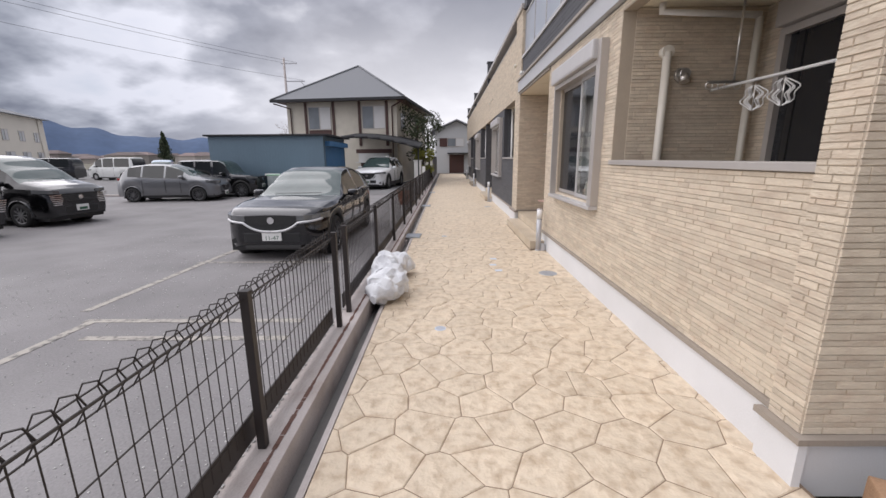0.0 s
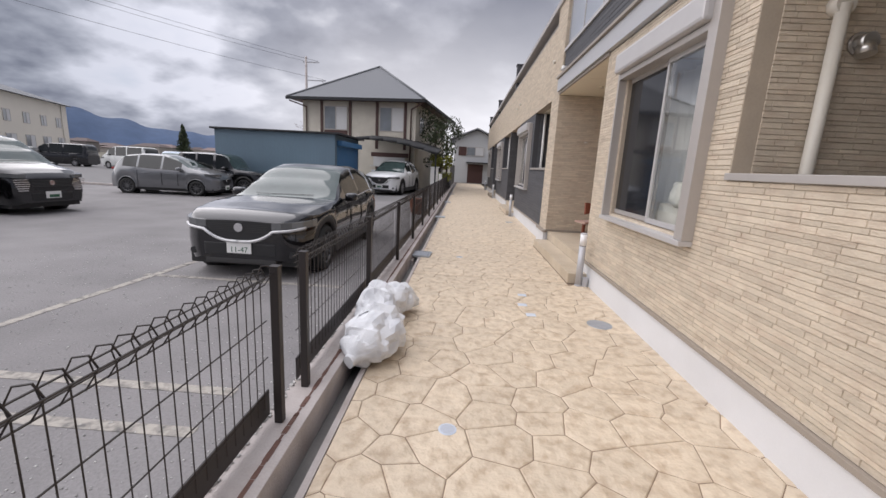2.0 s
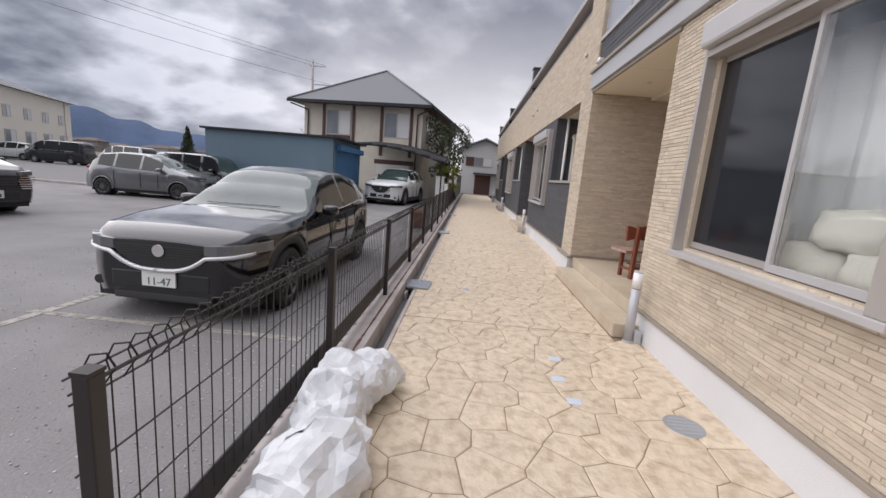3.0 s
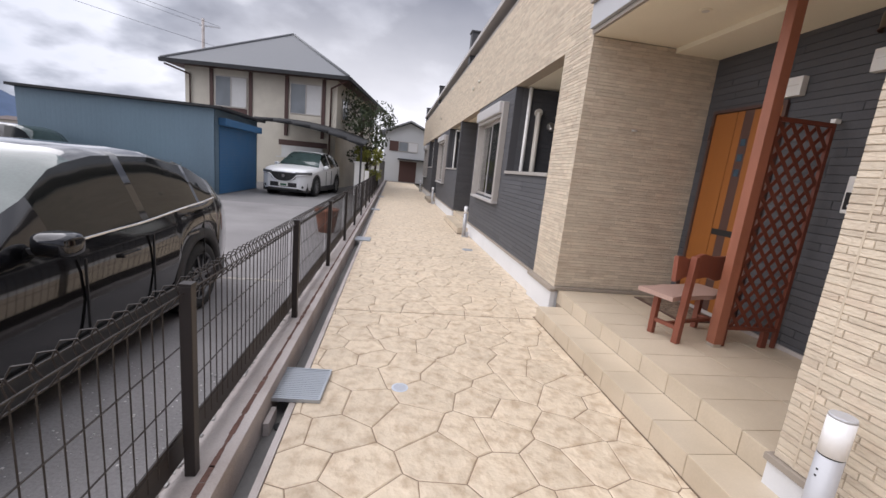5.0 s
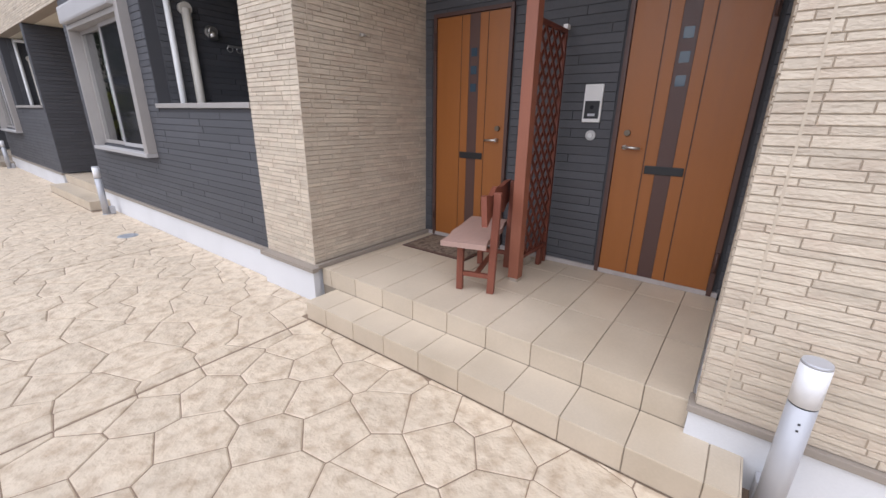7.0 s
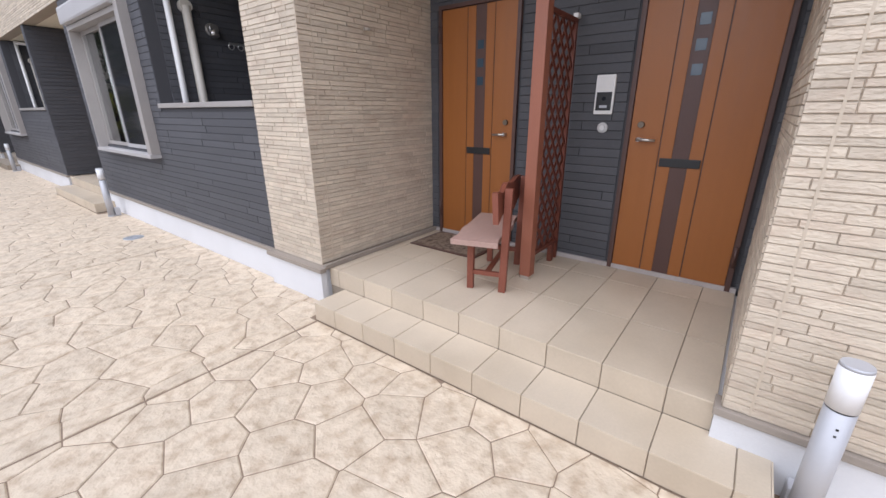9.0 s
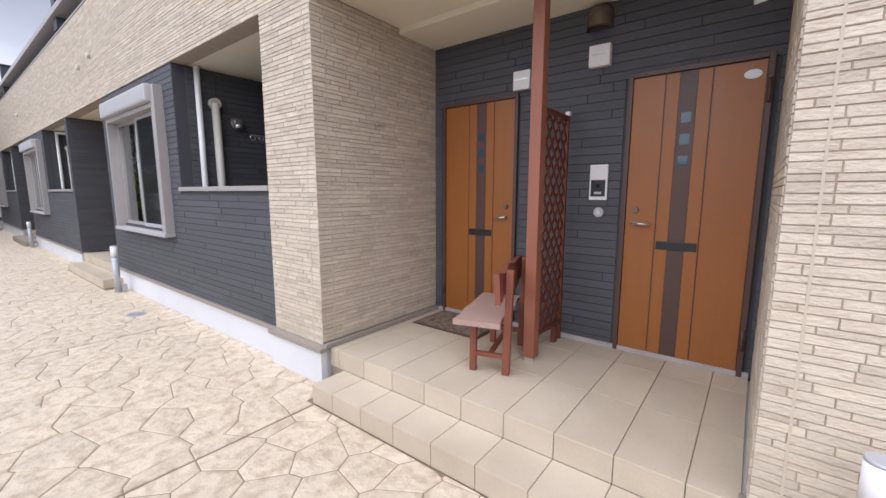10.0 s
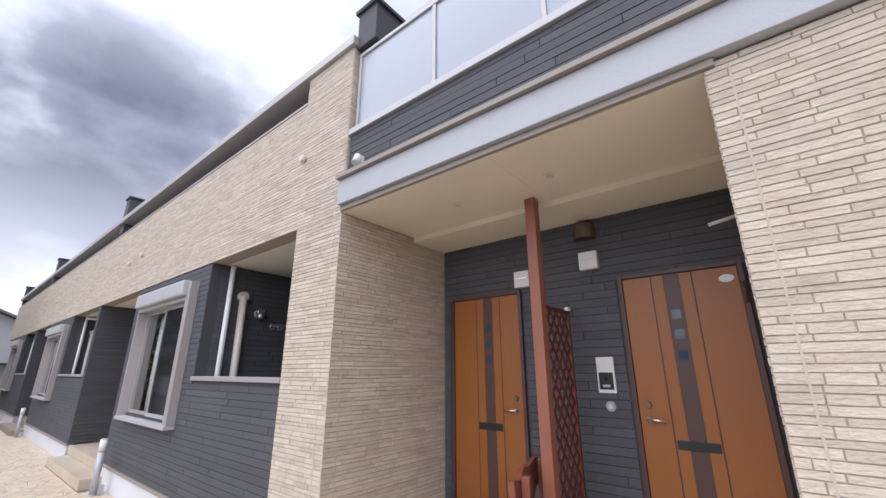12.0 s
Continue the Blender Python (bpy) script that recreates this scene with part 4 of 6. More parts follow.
# white sack, crumpled against the kerb
# the grey noise patches paint shade as of folds onto the white weave
M_SACK = material("white_woven_sack", (0.70, 0.71, 0.73), 0.5, vary=0.06, scale=8, fine=160, bump=0.2, stain=(0.36, 0.37, 0.40), stain_scale=5, stain_amount=0.55)
knots = [(-0.80, 4.27, 0.10, 0.05), (-0.74, 4.42, 0.18, 0.22), (-0.66, 4.70, 0.19, 0.24), (-0.72, 4.96, 0.17, 0.17), (-0.79, 5.22, 0.20, 0.19), (-0.74, 5.50, 0.20, 0.20), (-0.58, 5.72, 0.17, 0.17), (-0.42, 5.82, 0.11, 0.10)]
bm = bmesh.new()
NU, NV = 56, 30
grid = []
for i in range(NU + 1):
    s = i / NU * (len(knots) - 1)
    k = min(int(s), len(knots) - 2)
    f = s - k
    f = f * f * (3 - 2 * f)
    c = [knots[k][q] * (1 - f) + knots[k + 1][q] * f for q in range(4)]
    d = Vector((knots[k + 1][0] - knots[k][0], knots[k + 1][1] - knots[k][1], 0)).normalized()
    side = Vector((d.y, -d.x, 0))
    row = []
    end = math.sin(math.pi * min(1, max(0.02, i / NU))) ** 0.25
    for j in range(NV):
        a = 2 * math.pi * j / NV
        p = Vector((c[0], c[1], c[2])) + (side * math.cos(a) * 1.15 + Vector((0, 0, 1)) * math.sin(a)) * c[3] * end
        near_, far_ = noise.voronoi(p * 5.0)[0][:2]
        fold = abs(noise.noise(p * 3.6)) * 0.13 + 0.085 * min(1.0, far_ - near_) + 0.013 * noise.noise(p * 17)
        p += (side * math.cos(a) + Vector((0, 0, 1)) * math.sin(a)) * (fold - 0.05)
        p.z = max(p.z, (0.114 if p.x < -0.84 else 0.006) + 0.004 * noise.noise(p * 9))
        if p.x < -0.97:
            p.x = -0.97
        row.append(bm.verts.new(p))
    grid.append(row)
for p, q in zip(grid, grid[1:]):
    for j in range(NV):
        bm.faces.new((p[j], p[(j + 1) % NV], q[(j + 1) % NV], q[j])).smooth = False
bm.faces.new(grid[0])
bm.faces.new(grid[-1][::-1])
bmesh.ops.triangulate(bm, faces=bm.faces)
bmesh.ops.recalc_face_normals(bm, faces=bm.faces)
tagged(part("sack", bm, M_SACK), "crumpled empty white woven sack against the kerb", "sack")
blk = tagged(part("edging_block", boxes((0, 0.9, -0.12, 0.12, 0, 0.20), bevel=0.012), material("terracotta_block", (0.36, 0.22, 0.13), 0.85, vary=0.25, scale=14, fine=90, bump=0.6)), "rough terracotta edging block by the building corner", "edging block")
blk.matrix_world = pose(2.06, 1.42, 0, 0, 0, -28)

# ---------- wire fence ----------
PY = [-2.2, -0.25, 1.83, 3.51, 3.90] + [5.74 + 2.01 * i for i in range(14)]
fence = thing("wire_fence", "low dark brown welded wire fence with looped top", "fence", (-0.985, 0, 0.11))
for y in PY:
    part("post", boxes((-0.024, 0.024, y - 0.024, y + 0.024, 0, 0.93), bevel=0.004), M_FENCE, fence)
    part("post_cap", boxes((-0.026, 0.026, y - 0.026, y + 0.026, 0.931, 0.942)), M_FENCE, fence)
for a, b in zip(PY, PY[1:]):
    if b - a < 0.6:
        continue
    bm = bmesh.new()
    near = a < 13
    y = a + 0.05
    x0 = -0.06
    while y < b - 0.02:
        if near:
            path_tube(bm, [(x0, y, 0.10), (x0, y, 0.86), (x0 - 0.012, y, 0.90), (x0 + 0.004, y + 0.012, 0.945), (x0 + 0.035, y + 0.03, 0.945), (x0 + 0.05, y + 0.04, 0.90), (x0 + 0.004, y + 0.0375, 0.83)], 0.0034, 4)
        else:
            path_tube(bm, [(x0, y, 0.10), (x0, y, 0.94)], 0.0035, 3)
        y += 0.075
    for z, xo in ((0.83, 0), (0.90, 0.052), (0.90, -0.012), (0.86, 0), (0.62, 0), (0.40, 0), (0.18, 0)):
        tube(bm, (x0 + xo, a, z), (x0 + xo, b, z), 0.0036, n=5)
    part("mesh_panel", bm, M_FENCE, fence)
    part("kick_board", boxes((-0.068, -0.060, a, b, 0.04, 0.20)), M_FENCE, fence)
# taller dense screen at the far end
scr = thing("screen_fence", "tall dark slatted screen fence at the far end", "fence", (-1.0, 0, 0.11))
y = 32.2
while y < 45:
    part("slat", boxes((-0.02, 0.02, y, y + 0.28, 0, 1.75)), M_FENCE, scr)
    y += 0.3

# ---------- cars ----------
M_TYRE = material("tyre_rubber", (0.022, 0.022, 0.022), 0.8, vary=0.1)
M_RIM = material("alloy_rim", (0.42, 0.42, 0.43), 0.3, 0.8, vary=0.03, bump=0.0)
M_RIMDK = material("dark_alloy_rim", (0.13, 0.13, 0.135), 0.35, 0.7, vary=0.03, bump=0.0)
M_CHROME = material("chrome", (0.75, 0.75, 0.76), 0.12, 1.0, vary=0.02, bump=0.0)
M_SATIN = material("satin_chrome", (0.62, 0.62, 0.63), 0.3, 0.4, vary=0.02, bump=0.0)
M_CLAD = material("matt_cladding", (0.035, 0.034, 0.034), 0.6, vary=0.06)
M_LAMP = material("headlamp", (0.16, 0.165, 0.17), 0.08, 0.3, vary=0.05, bump=0.0)
M_TAIL = material("tail_lamp", (0.30, 0.012, 0.012), 0.12, vary=0.05, bump=0.0)
M_CARGLASS = material("car_glass", (0.010, 0.012, 0.012), 0.05, vary=0.03, bump=0.0)
M_SCREEN = material("windscreen_glass", (0.05, 0.075, 0.073), 0.05, vary=0.25, scale=3.5, bump=0.0, coat=0.3)
M_NUMBER = material("number_plate", (0.74, 0.74, 0.72), 0.45, vary=0.03, bump=0.0)
M_INK = material("green_ink", (0.02, 0.10, 0.05), 0.5, vary=0.0, bump=0.0)


def paint(name, c, metal=0.3, rough=0.28):
    return material(name, c, rough, metal, vary=0.03, scale=3, fine=300, bump=0.0, coat=1.0 if metal > 0.05 else 0.3)


def interp(pts, x):
    """Smooth curve through (x, value) points."""
    if x <= pts[0][0]:
        return pts[0][1]
    for (a, u), (b, v) in zip(pts, pts[1:]):
        if x <= b:
            f = (x - a) / (b - a)
            return u + (v - u) * (f * 0.55 + 0.45 * f * f * (3 - 2 * f))
    return pts[-1][1]


def lathe(bm, prof, n, c, axis_sign):
    """Turn (radius, offset) points round the y axis at c."""
    rings = [[bm.verts.new((c[0] + r * math.cos(2 * math.pi * i / n), c[1] + axis_sign * o, c[2] + r * math.sin(2 * math.pi * i / n))) for i in range(n)] for r, o in prof]
    for p, q in zip(rings, rings[1:]):
        for i in range(n):
            bm.faces.new((p[i], p[(i + 1) % n], q[(i + 1) % n], q[i])).smooth = True
    bmesh.ops.recalc_face_normals(bm, faces=bm.faces)
    return bm


def car(label, category, mat, at, rz, L, W, top, belt, plan, wheels, R, cowl, roof0, roof1, tail, side_windows, sill=0.27, clad=None, rim=None, lamp_z=0.72, grille=(0.42, 0.30, 0.62), spokes=10, plate_text="", roof_rails=False, bumper=0.24, tumble=0.36, chrome_wing=False, group="parked cars", lamp_bars=False, rim_n=40, cladding_w=0.055):
    """A car along x with its front at +L/2; top, belt and plan are curves over x measured back from the nose."""
    c = thing("car", label, category, at, group, rz)
    fx = lambda d: L / 2 - d
    arch = R + 0.055
    st = {0.0, 0.02, 0.07, 0.15, 0.27, L - 0.25, L - 0.12, L - 0.05, L, cowl, roof0, roof1, tail}
    st |= {L * i / 34 for i in range(1, 34)}
    for w in wheels:
        st |= {w + arch * k for k in (-1.12, -1.01, -0.99, -0.9, -0.72, -0.5, -0.25, 0, 0.25, 0.5, 0.72, 0.9, 0.99, 1.01, 1.12)}
    for a, b in side_windows:
        st |= {a, b}
    st = sorted(s for s in st if 0 <= s <= L)
    st = [s for i, s in enumerate(st) if i == 0 or s - st[i - 1] > 0.006]
    rings = []
    for s in st:
        zt, zb, w = interp(top, s), interp(belt, s), interp(plan, s) * W / 2
        zb = min(zb, zt - 0.02)
        low = sill + (bumper - sill) * (1 if s < wheels[0] - arch or s > wheels[1] + arch else 0)
        if s < 0.1:
            low += 0.05 * (1 - s / 0.1)
        for wh in wheels:
            if abs(s - wh) < arch:
                low = max(low, R + math.sqrt(arch * arch - (s - wh) ** 2))
        low = min(low, zb - 0.06)
        g = zt - zb
        wr = w * 0.95 - tumble * g - 0.03
        pts = [(w * 0.93, low), (w * 0.985, low + (zb - low) * 0.22), (w, low + (zb - low) * 0.5), (w * 0.992, low + (zb - low) * 0.74), (w * 0.975, low + (zb - low) * 0.9), (w * 0.945, zb), ((w * 0.935 + wr) / 2, zb + g * 0.48), (wr, zt - min(0.06, g * 0.4)), (wr * 0.86, zt - min(0.02, g * 0.2)), (wr * 0.5, zt - 0.004), (0, zt)]
        rings.append((s, pts))
    groups = {"body": [], "windscreen": [], "rear_window": [], "side_window": []}
    nP = 11
    for i in range(len(rings) - 1):
        s = (rings[i][0] + rings[i + 1][0]) / 2
        for j in range(nP - 1):
            kind = "body"
            if j >= 7 and cowl < s < roof0 and interp(top, s) - interp(belt, s) > 0.05:
                kind = "windscreen"
            elif j >= 7 and roof1 < s < tail:
                kind = "rear_window"
            elif j in (5, 6) and any(a < s < b for a, b in side_windows):
                kind = "side_window"
            groups[kind].append((i, j))
    for kind, cells in groups.items():
        if kind == "side_window":
            for a, b in side_windows:
                for sgn in (1, -1):
                    bm, memo = bmesh.new(), {}
                    for i, j in cells:
                        if not a < (rings[i][0] + rings[i + 1][0]) / 2 < b:
                            continue
                        q = []
                        for ii, jj in ((i, j), (i + 1, j), (i + 1, j + 1), (i, j + 1)):
                            if (ii, jj) not in memo:
                                y, z = rings[ii][1][jj]
                                memo[ii, jj] = bm.verts.new((fx(rings[ii][0]), sgn * y, z))
                            q.append(memo[ii, jj])
                        bm.faces.new(q if sgn > 0 else q[::-1]).smooth = True
                    if bm.faces:
                        part("side_window", bm, M_CARGLASS, c, "dark side window")
            continue
        bm, memo = bmesh.new(), {}
        for i, j in cells:
            for sgn in (1, -1):
                q = []
                for ii, jj in ((i, j), (i + 1, j), (i + 1, j + 1), (i, j + 1)):
                    y, z = rings[ii][1][jj]
                    key = (ii, jj, sgn if y > 1e-6 else 0)
                    if key not in memo:
                        memo[key] = bm.verts.new((fx(rings[ii][0]), sgn * y, z))
                    q.append(memo[key])
                bm.faces.new(q if sgn > 0 else q[::-1]).smooth = True
        if kind == "body":
            for ii in (0, len(rings) - 1):
                loop = [memo[ii, jj, 1] for jj in range(nP - 1)] + [memo[ii, nP - 1, 0]] + [memo[ii, jj, -1] for jj in range(nP - 2, -1, -1)]
                bm.faces.new(loop)
            bmesh.ops.recalc_face_normals(bm, faces=bm.faces)
            part("body", bm, mat, c)
        elif bm.faces:
            bmesh.ops.recalc_face_normals(bm, faces=bm.faces)
            part(kind, bm, M_SCREEN if kind == "windscreen" else M_CARGLASS, c)
    part("underbody", boxes((-L / 2 + 0.25, L / 2 - 0.2, -W / 2 + 0.12, W / 2 - 0.12, 0.16, 0.5)), M_BLACK, c)
    # wheels
    for wh in wheels:
        wy0 = interp(plan, wh) * W / 2
        for sgn in (1, -1):
            wy = wy0 - 0.015
            cc = (fx(wh), sgn * wy, R)
            tyre = part("wheel", lathe(bmesh.new(), [(R * 0.68, 0.0), (R * 0.78, 0.012), (R * 0.93, 0.002), (R, -0.035), (R, -0.18), (R * 0.9, -0.215), (R * 0.6, -0.21)], rim_n, cc, sgn), M_TYRE, c, "black tyre on an alloy rim")
            rm = rim or M_RIM
            bm = lathe(bmesh.new(), [(R * 0.69, 0.004), (R * 0.655, 0.0), (R * 0.63, -0.03), (R * 0.63, -0.12), (0.01, -0.13)], rim_n, cc, sgn)
            part("rim", bm, M_RIMDK, tyre)
            bm = bmesh.new()
            for k in range(spokes):
                a = 2 * math.pi * k / spokes
                m = Matrix.Translation(cc) @ Matrix.Rotation(a, 4, "Y")
                box(bm, 0.03, R * 0.65, -0.02, 0.0, -0.016, 0.016, m=m @ Matrix.Translation((0, -0.006 * sgn if sgn > 0 else 0.026, 0)))
            tube(bm, (cc[0], cc[1] - sgn * 0.04, cc[2]), (cc[0], cc[1] + sgn * 0.004, cc[2]), 0.055, n=16)
            part("spokes", bm, rm, tyre)
            # arch lip
            bm = bmesh.new()
            n = 22
            prev = None
            wd = cladding_w if clad else 0.014
            for k in range(n + 1):
                a = math.pi * (k / n) * 1.10 - math.pi * 0.05
                q = []
                for rr, yo in ((arch - 0.012, -0.03), (arch - 0.012, 0.014), (arch + wd, 0.012), (arch + wd + 0.012, -0.03)):
                    x = cc[0] + rr * math.cos(a)
                    y0 = interp(plan, L / 2 - x) * W / 2
                    q.append(bm.verts.new((x, sgn * (y0 * 0.985 + yo), max(0.16, R + rr * math.sin(a)))))
                if prev:
                    for e in range(3):
                        bm.faces.new((prev[e], q[e], q[e + 1], prev[e + 1])).smooth = True
                prev = q
            bmesh.ops.recalc_face_normals(bm, faces=bm.faces)
            part("wheel_arch", bm, clad or mat, c)
            part("wheel_well", lathe(bmesh.new(), [(arch - 0.008, -0.03), (arch - 0.008, -0.3), (0.05, -0.3)], 24, cc, sgn), M_BLACK, c)
    for sgn in (1, -1):
        y = W / 2 * 0.955
        if clad:
            part("side_skirt", boxes((fx(wheels[1]) + arch, fx(wheels[0]) - arch, sgn * y - 0.03, sgn * y + 0.03, sill - 0.07, sill + 0.10), bevel=0.012), clad, c)
        # mirror, handles
        mx = cowl + 0.42
        bz = interp(belt, mx)
        mir = part("mirror", cushion_bm(0.085, 0.105, 0.07), mat, c)
        mir.matrix_basis = pose(fx(mx), sgn * (W / 2 + 0.06), bz + 0.06)
        part("mirror_foot", boxes((fx(mx) - 0.03, fx(mx) + 0.03, sgn * (W / 2 - 0.03) - 0.05, sgn * (W / 2 - 0.03) + 0.05, bz + 0.0, bz + 0.03)), M_BLACK, mir).matrix_parent_inverse = mir.matrix_basis.inverted()
        for hx in ([side_windows[0][1] - 0.25, side_windows[1][1] - 0.2] if len(side_windows) > 1 else []):
            part("door_handle", boxes((fx(hx) - 0.10, fx(hx) + 0.10, sgn * (W / 2 * 0.985) - 0.018, sgn * (W / 2 * 0.985) + 0.018, bz - 0.17, bz - 0.14), bevel=0.008), mat, c)
        for dx in ([side_windows[0][0] + 0.12] + [b + 0.02 for a, b in side_windows[:2]]):
            part("door_gap", boxes((fx(dx) - 0.004, fx(dx) + 0.004, sgn * (W / 2 * 0.997) - 0.012, sgn * (W / 2 * 0.997) + 0.002, sill + 0.10, interp(belt, dx) - 0.10)), M_BLACK, c)
        if side_windows:
            bm = bmesh.new()
            pts = []
            for k in range(25):
                s = side_windows[0][0] + (side_windows[-1][1] - side_windows[0][0]) * k / 24
                pts.append((fx(s), sgn * (interp(plan, s) * W / 2 * 0.945 + 0.006), interp(belt, s) + 0.003))
            path_tube(bm, pts, 0.008, 5)
            part("belt_trim", bm, M_CHROME if chrome_wing else M_BLACK, c)
        # lamps follow the corner of the nose
        bm = bmesh.new()
        prev = None
        for k in range(9):
            s = 0.0 if k < 3 else 0.03 + 0.42 * ((k - 2) / 6) ** 1.6
            yo = interp(plan, s) * W / 2
            u = 0.78 + 0.11 * k if k < 3 else 1.0
            q = [bm.verts.new((fx(s) + 0.012, sgn * (yo * u + 0.008), z)) for z in (lamp_z - 0.035 + 0.025 * k / 8, lamp_z + 0.055 + 0.03 * k / 8)]
            q += [bm.verts.new((fx(s) - 0.05, sgn * (yo * u - 0.05), z.co.z)) for z in (q[1], q[0])]
            if prev:
                for e in range(4):
                    bm.faces.new((prev[e], q[e], q[(e + 1) % 4], prev[(e + 1) % 4])).smooth = False
            else:
                bm.faces.new(q)
            prev = q
        bm.faces.new(prev[::-1])
        bmesh.ops.recalc_face_normals(bm, faces=bm.faces)
        part("headlight", bm, M_LAMP, c, "clear headlight")
        if chrome_wing:
            bm = bmesh.new()
            pts = []
            for k in range(14):
                f = k / 13
                if f < 0.55:
                    g = f / 0.55
                    y, z, s = 0.05 + (0.47 - 0.05) * g, grille[1] - 0.004 + (lamp_z - 0.05 - grille[1]) * g ** 2.4, -0.015
                else:
                    g = (f - 0.55) / 0.45
                    s = 0.02 + 0.20 * g ** 1.5
                    y, z = interp(plan, s) * W / 2 * 0.985 + 0.012, lamp_z - 0.05 + 0.035 * g
                pts.append((fx(s) + 0.012, sgn * y, z))
            path_tube(bm, [(fx(-0.027), 0.0, grille[1] - 0.004)] + pts, 0.021, 8)
            part("chrome_wing", bm, M_SATIN, c, "chrome strip under grille and lamp")
        if lamp_bars:
            for k in range(6):
                z = grille[1] + 0.02 + k * 0.05
                part("chrome_bar", boxes((fx(0.045), fx(-0.005), sgn * 0.60 - 0.10 - 0.015 * k, sgn * 0.60 + 0.10 + 0.015 * k, z, z + 0.022)), M_CHROME, c)
        part("tail_light", boxes((fx(L - 0.04), fx(L - 0.22), sgn * W / 2 * 0.62 - 0.12, sgn * W / 2 * 0.62 + 0.12, lamp_z + 0.10, lamp_z + 0.19), bevel=0.02), M_TAIL, c, "red tail lamp")
        part("fog_lamp", tube(bmesh.new(), (fx(0.08), sgn * W * 0.36, 0.36), (fx(0.05), sgn * W * 0.36, 0.36), 0.045, n=14), M_BLACK, c)
        if roof_rails:
            zr = interp(top, (roof0 + roof1) / 2)
            part("roof_rail", boxes((fx(roof1) + 0.1, fx(roof0) - 0.15, sgn * W * 0.36 - 0.015, sgn * W * 0.36 + 0.015, zr - 0.03, zr + 0.035), bevel=0.01), M_CHROME, c)
    # grille, lower intake, number plate
    gw, g0, g1 = grille
    bm = bmesh.new()
    n = 12
    lo = [bm.verts.new((fx(-0.008), gw * (2 * k / n - 1) * 0.84, g0 + 0.11 * abs(2 * k / n - 1) ** 2.2)) for k in range(n + 1)]
    hi = [bm.verts.new((fx(-0.008), gw * (2 * k / n - 1), g1)) for k in range(n + 1)]
    lb = [bm.verts.new((fx(0.08), v.co.y, v.co.z)) for v in lo]
    hb = [bm.verts.new((fx(0.08), v.co.y, v.co.z)) for v in hi]
    for k in range(n):
        bm.faces.new((lo[k], lo[k + 1], hi[k + 1], hi[k]))
        bm.faces.new((hi[k], hi[k + 1], hb[k + 1], hb[k]))
        bm.faces.new((lb[k], lb[k + 1], lo[k + 1], lo[k]))
    bm.faces.new((lo[0], hi[0], hb[0], lb[0]))
    bm.faces.new((lb[n], hb[n], hi[n], lo[n]))
    gp = part("grille", bm, M_BLACK, c, "black front grille")
    for k in range(5):
        z = g0 + 0.12 + (g1 - g0 - 0.14) * k / 5
        part("grille_bar", boxes((fx(-0.0085), fx(-0.014), -gw * 0.86, gw * 0.86, z, z + 0.008)), M_CLAD if not lamp_bars else M_RIMDK, gp)
    tagged(part("badge", tube(bmesh.new(), (fx(-0.009), 0, (g0 + g1) / 2 + 0.05), (fx(-0.022), 0, (g0 + g1) / 2 + 0.05), 0.058, n=20), M_CHROME, c), "round chrome badge")
    part("lower_intake", boxes((fx(0.08), fx(-0.006), -W * 0.26, W * 0.26, bumper + 0.09, g0 - 0.03), bevel=0.015), M_BLACK, c)
    if clad:
        part("bumper_skirt", boxes((fx(0.25), fx(0.004), -W * 0.26, W * 0.26, bumper - 0.03, bumper + 0.06), bevel=0.025), clad, c)
    pl = part("number_plate", boxes((fx(-0.010), fx(-0.026), -0.165, 0.165, g0 - 0.165, g0), bevel=0.002), M_NUMBER, c, "white number plate")
    if plate_text:
        t = bpy.data.curves.new("plate_text", "FONT")
        t.body, t.size, t.align_x, t.extrude = plate_text, 0.105, "CENTER", 0.0006
        tmp = bpy.data.objects.new("plate_text", t)
        me = bpy.data.meshes.new_from_object(tmp)
        bpy.data.objects.remove(tmp)
        me.materials.clear()
        me.materials.append(M_INK)
        ob = new("plate_digits", me)
        ob.parent = pl
        ob.matrix_basis = Matrix.Translation((fx(-0.0275), 0.0, g0 - 0.15)) @ Matrix(((0, 0, 1, 0), (1, 0, 0, 0), (0, 1, 0, 0), (0, 0, 0, 1)))
    else:
        part("plate_marks", boxes((fx(-0.0265), fx(-0.0275), -0.10, 0.12, g0 - 0.145, g0 - 0.075)), M_INK, pl)
    # wiper line and rear bumper
    part("wiper", tube(bmesh.new(), (fx(cowl + 0.05), -0.5, interp(top, cowl) + 0.03), (fx(cowl + 0.08), 0.45, interp(top, cowl + 0.08) + 0.012), 0.004, n=5), M_BLACK, c)
    return c


def cushion_bm(sx, sy, sz):
    bm = bmesh.new()
    bmesh.ops.create_icosphere(bm, subdivisions=3, radius=1)
    for v in bm.verts:
        q = v.co
        v.co = Vector((math.copysign(abs(q.x) ** 0.6, q.x) * sx, math.copysign(abs(q.y) ** 0.6, q.y) * sy, math.copysign(abs(q.z) ** 0.6, q.z) * sz))
    for f in bm.faces:
        f.smooth = True
    return bm


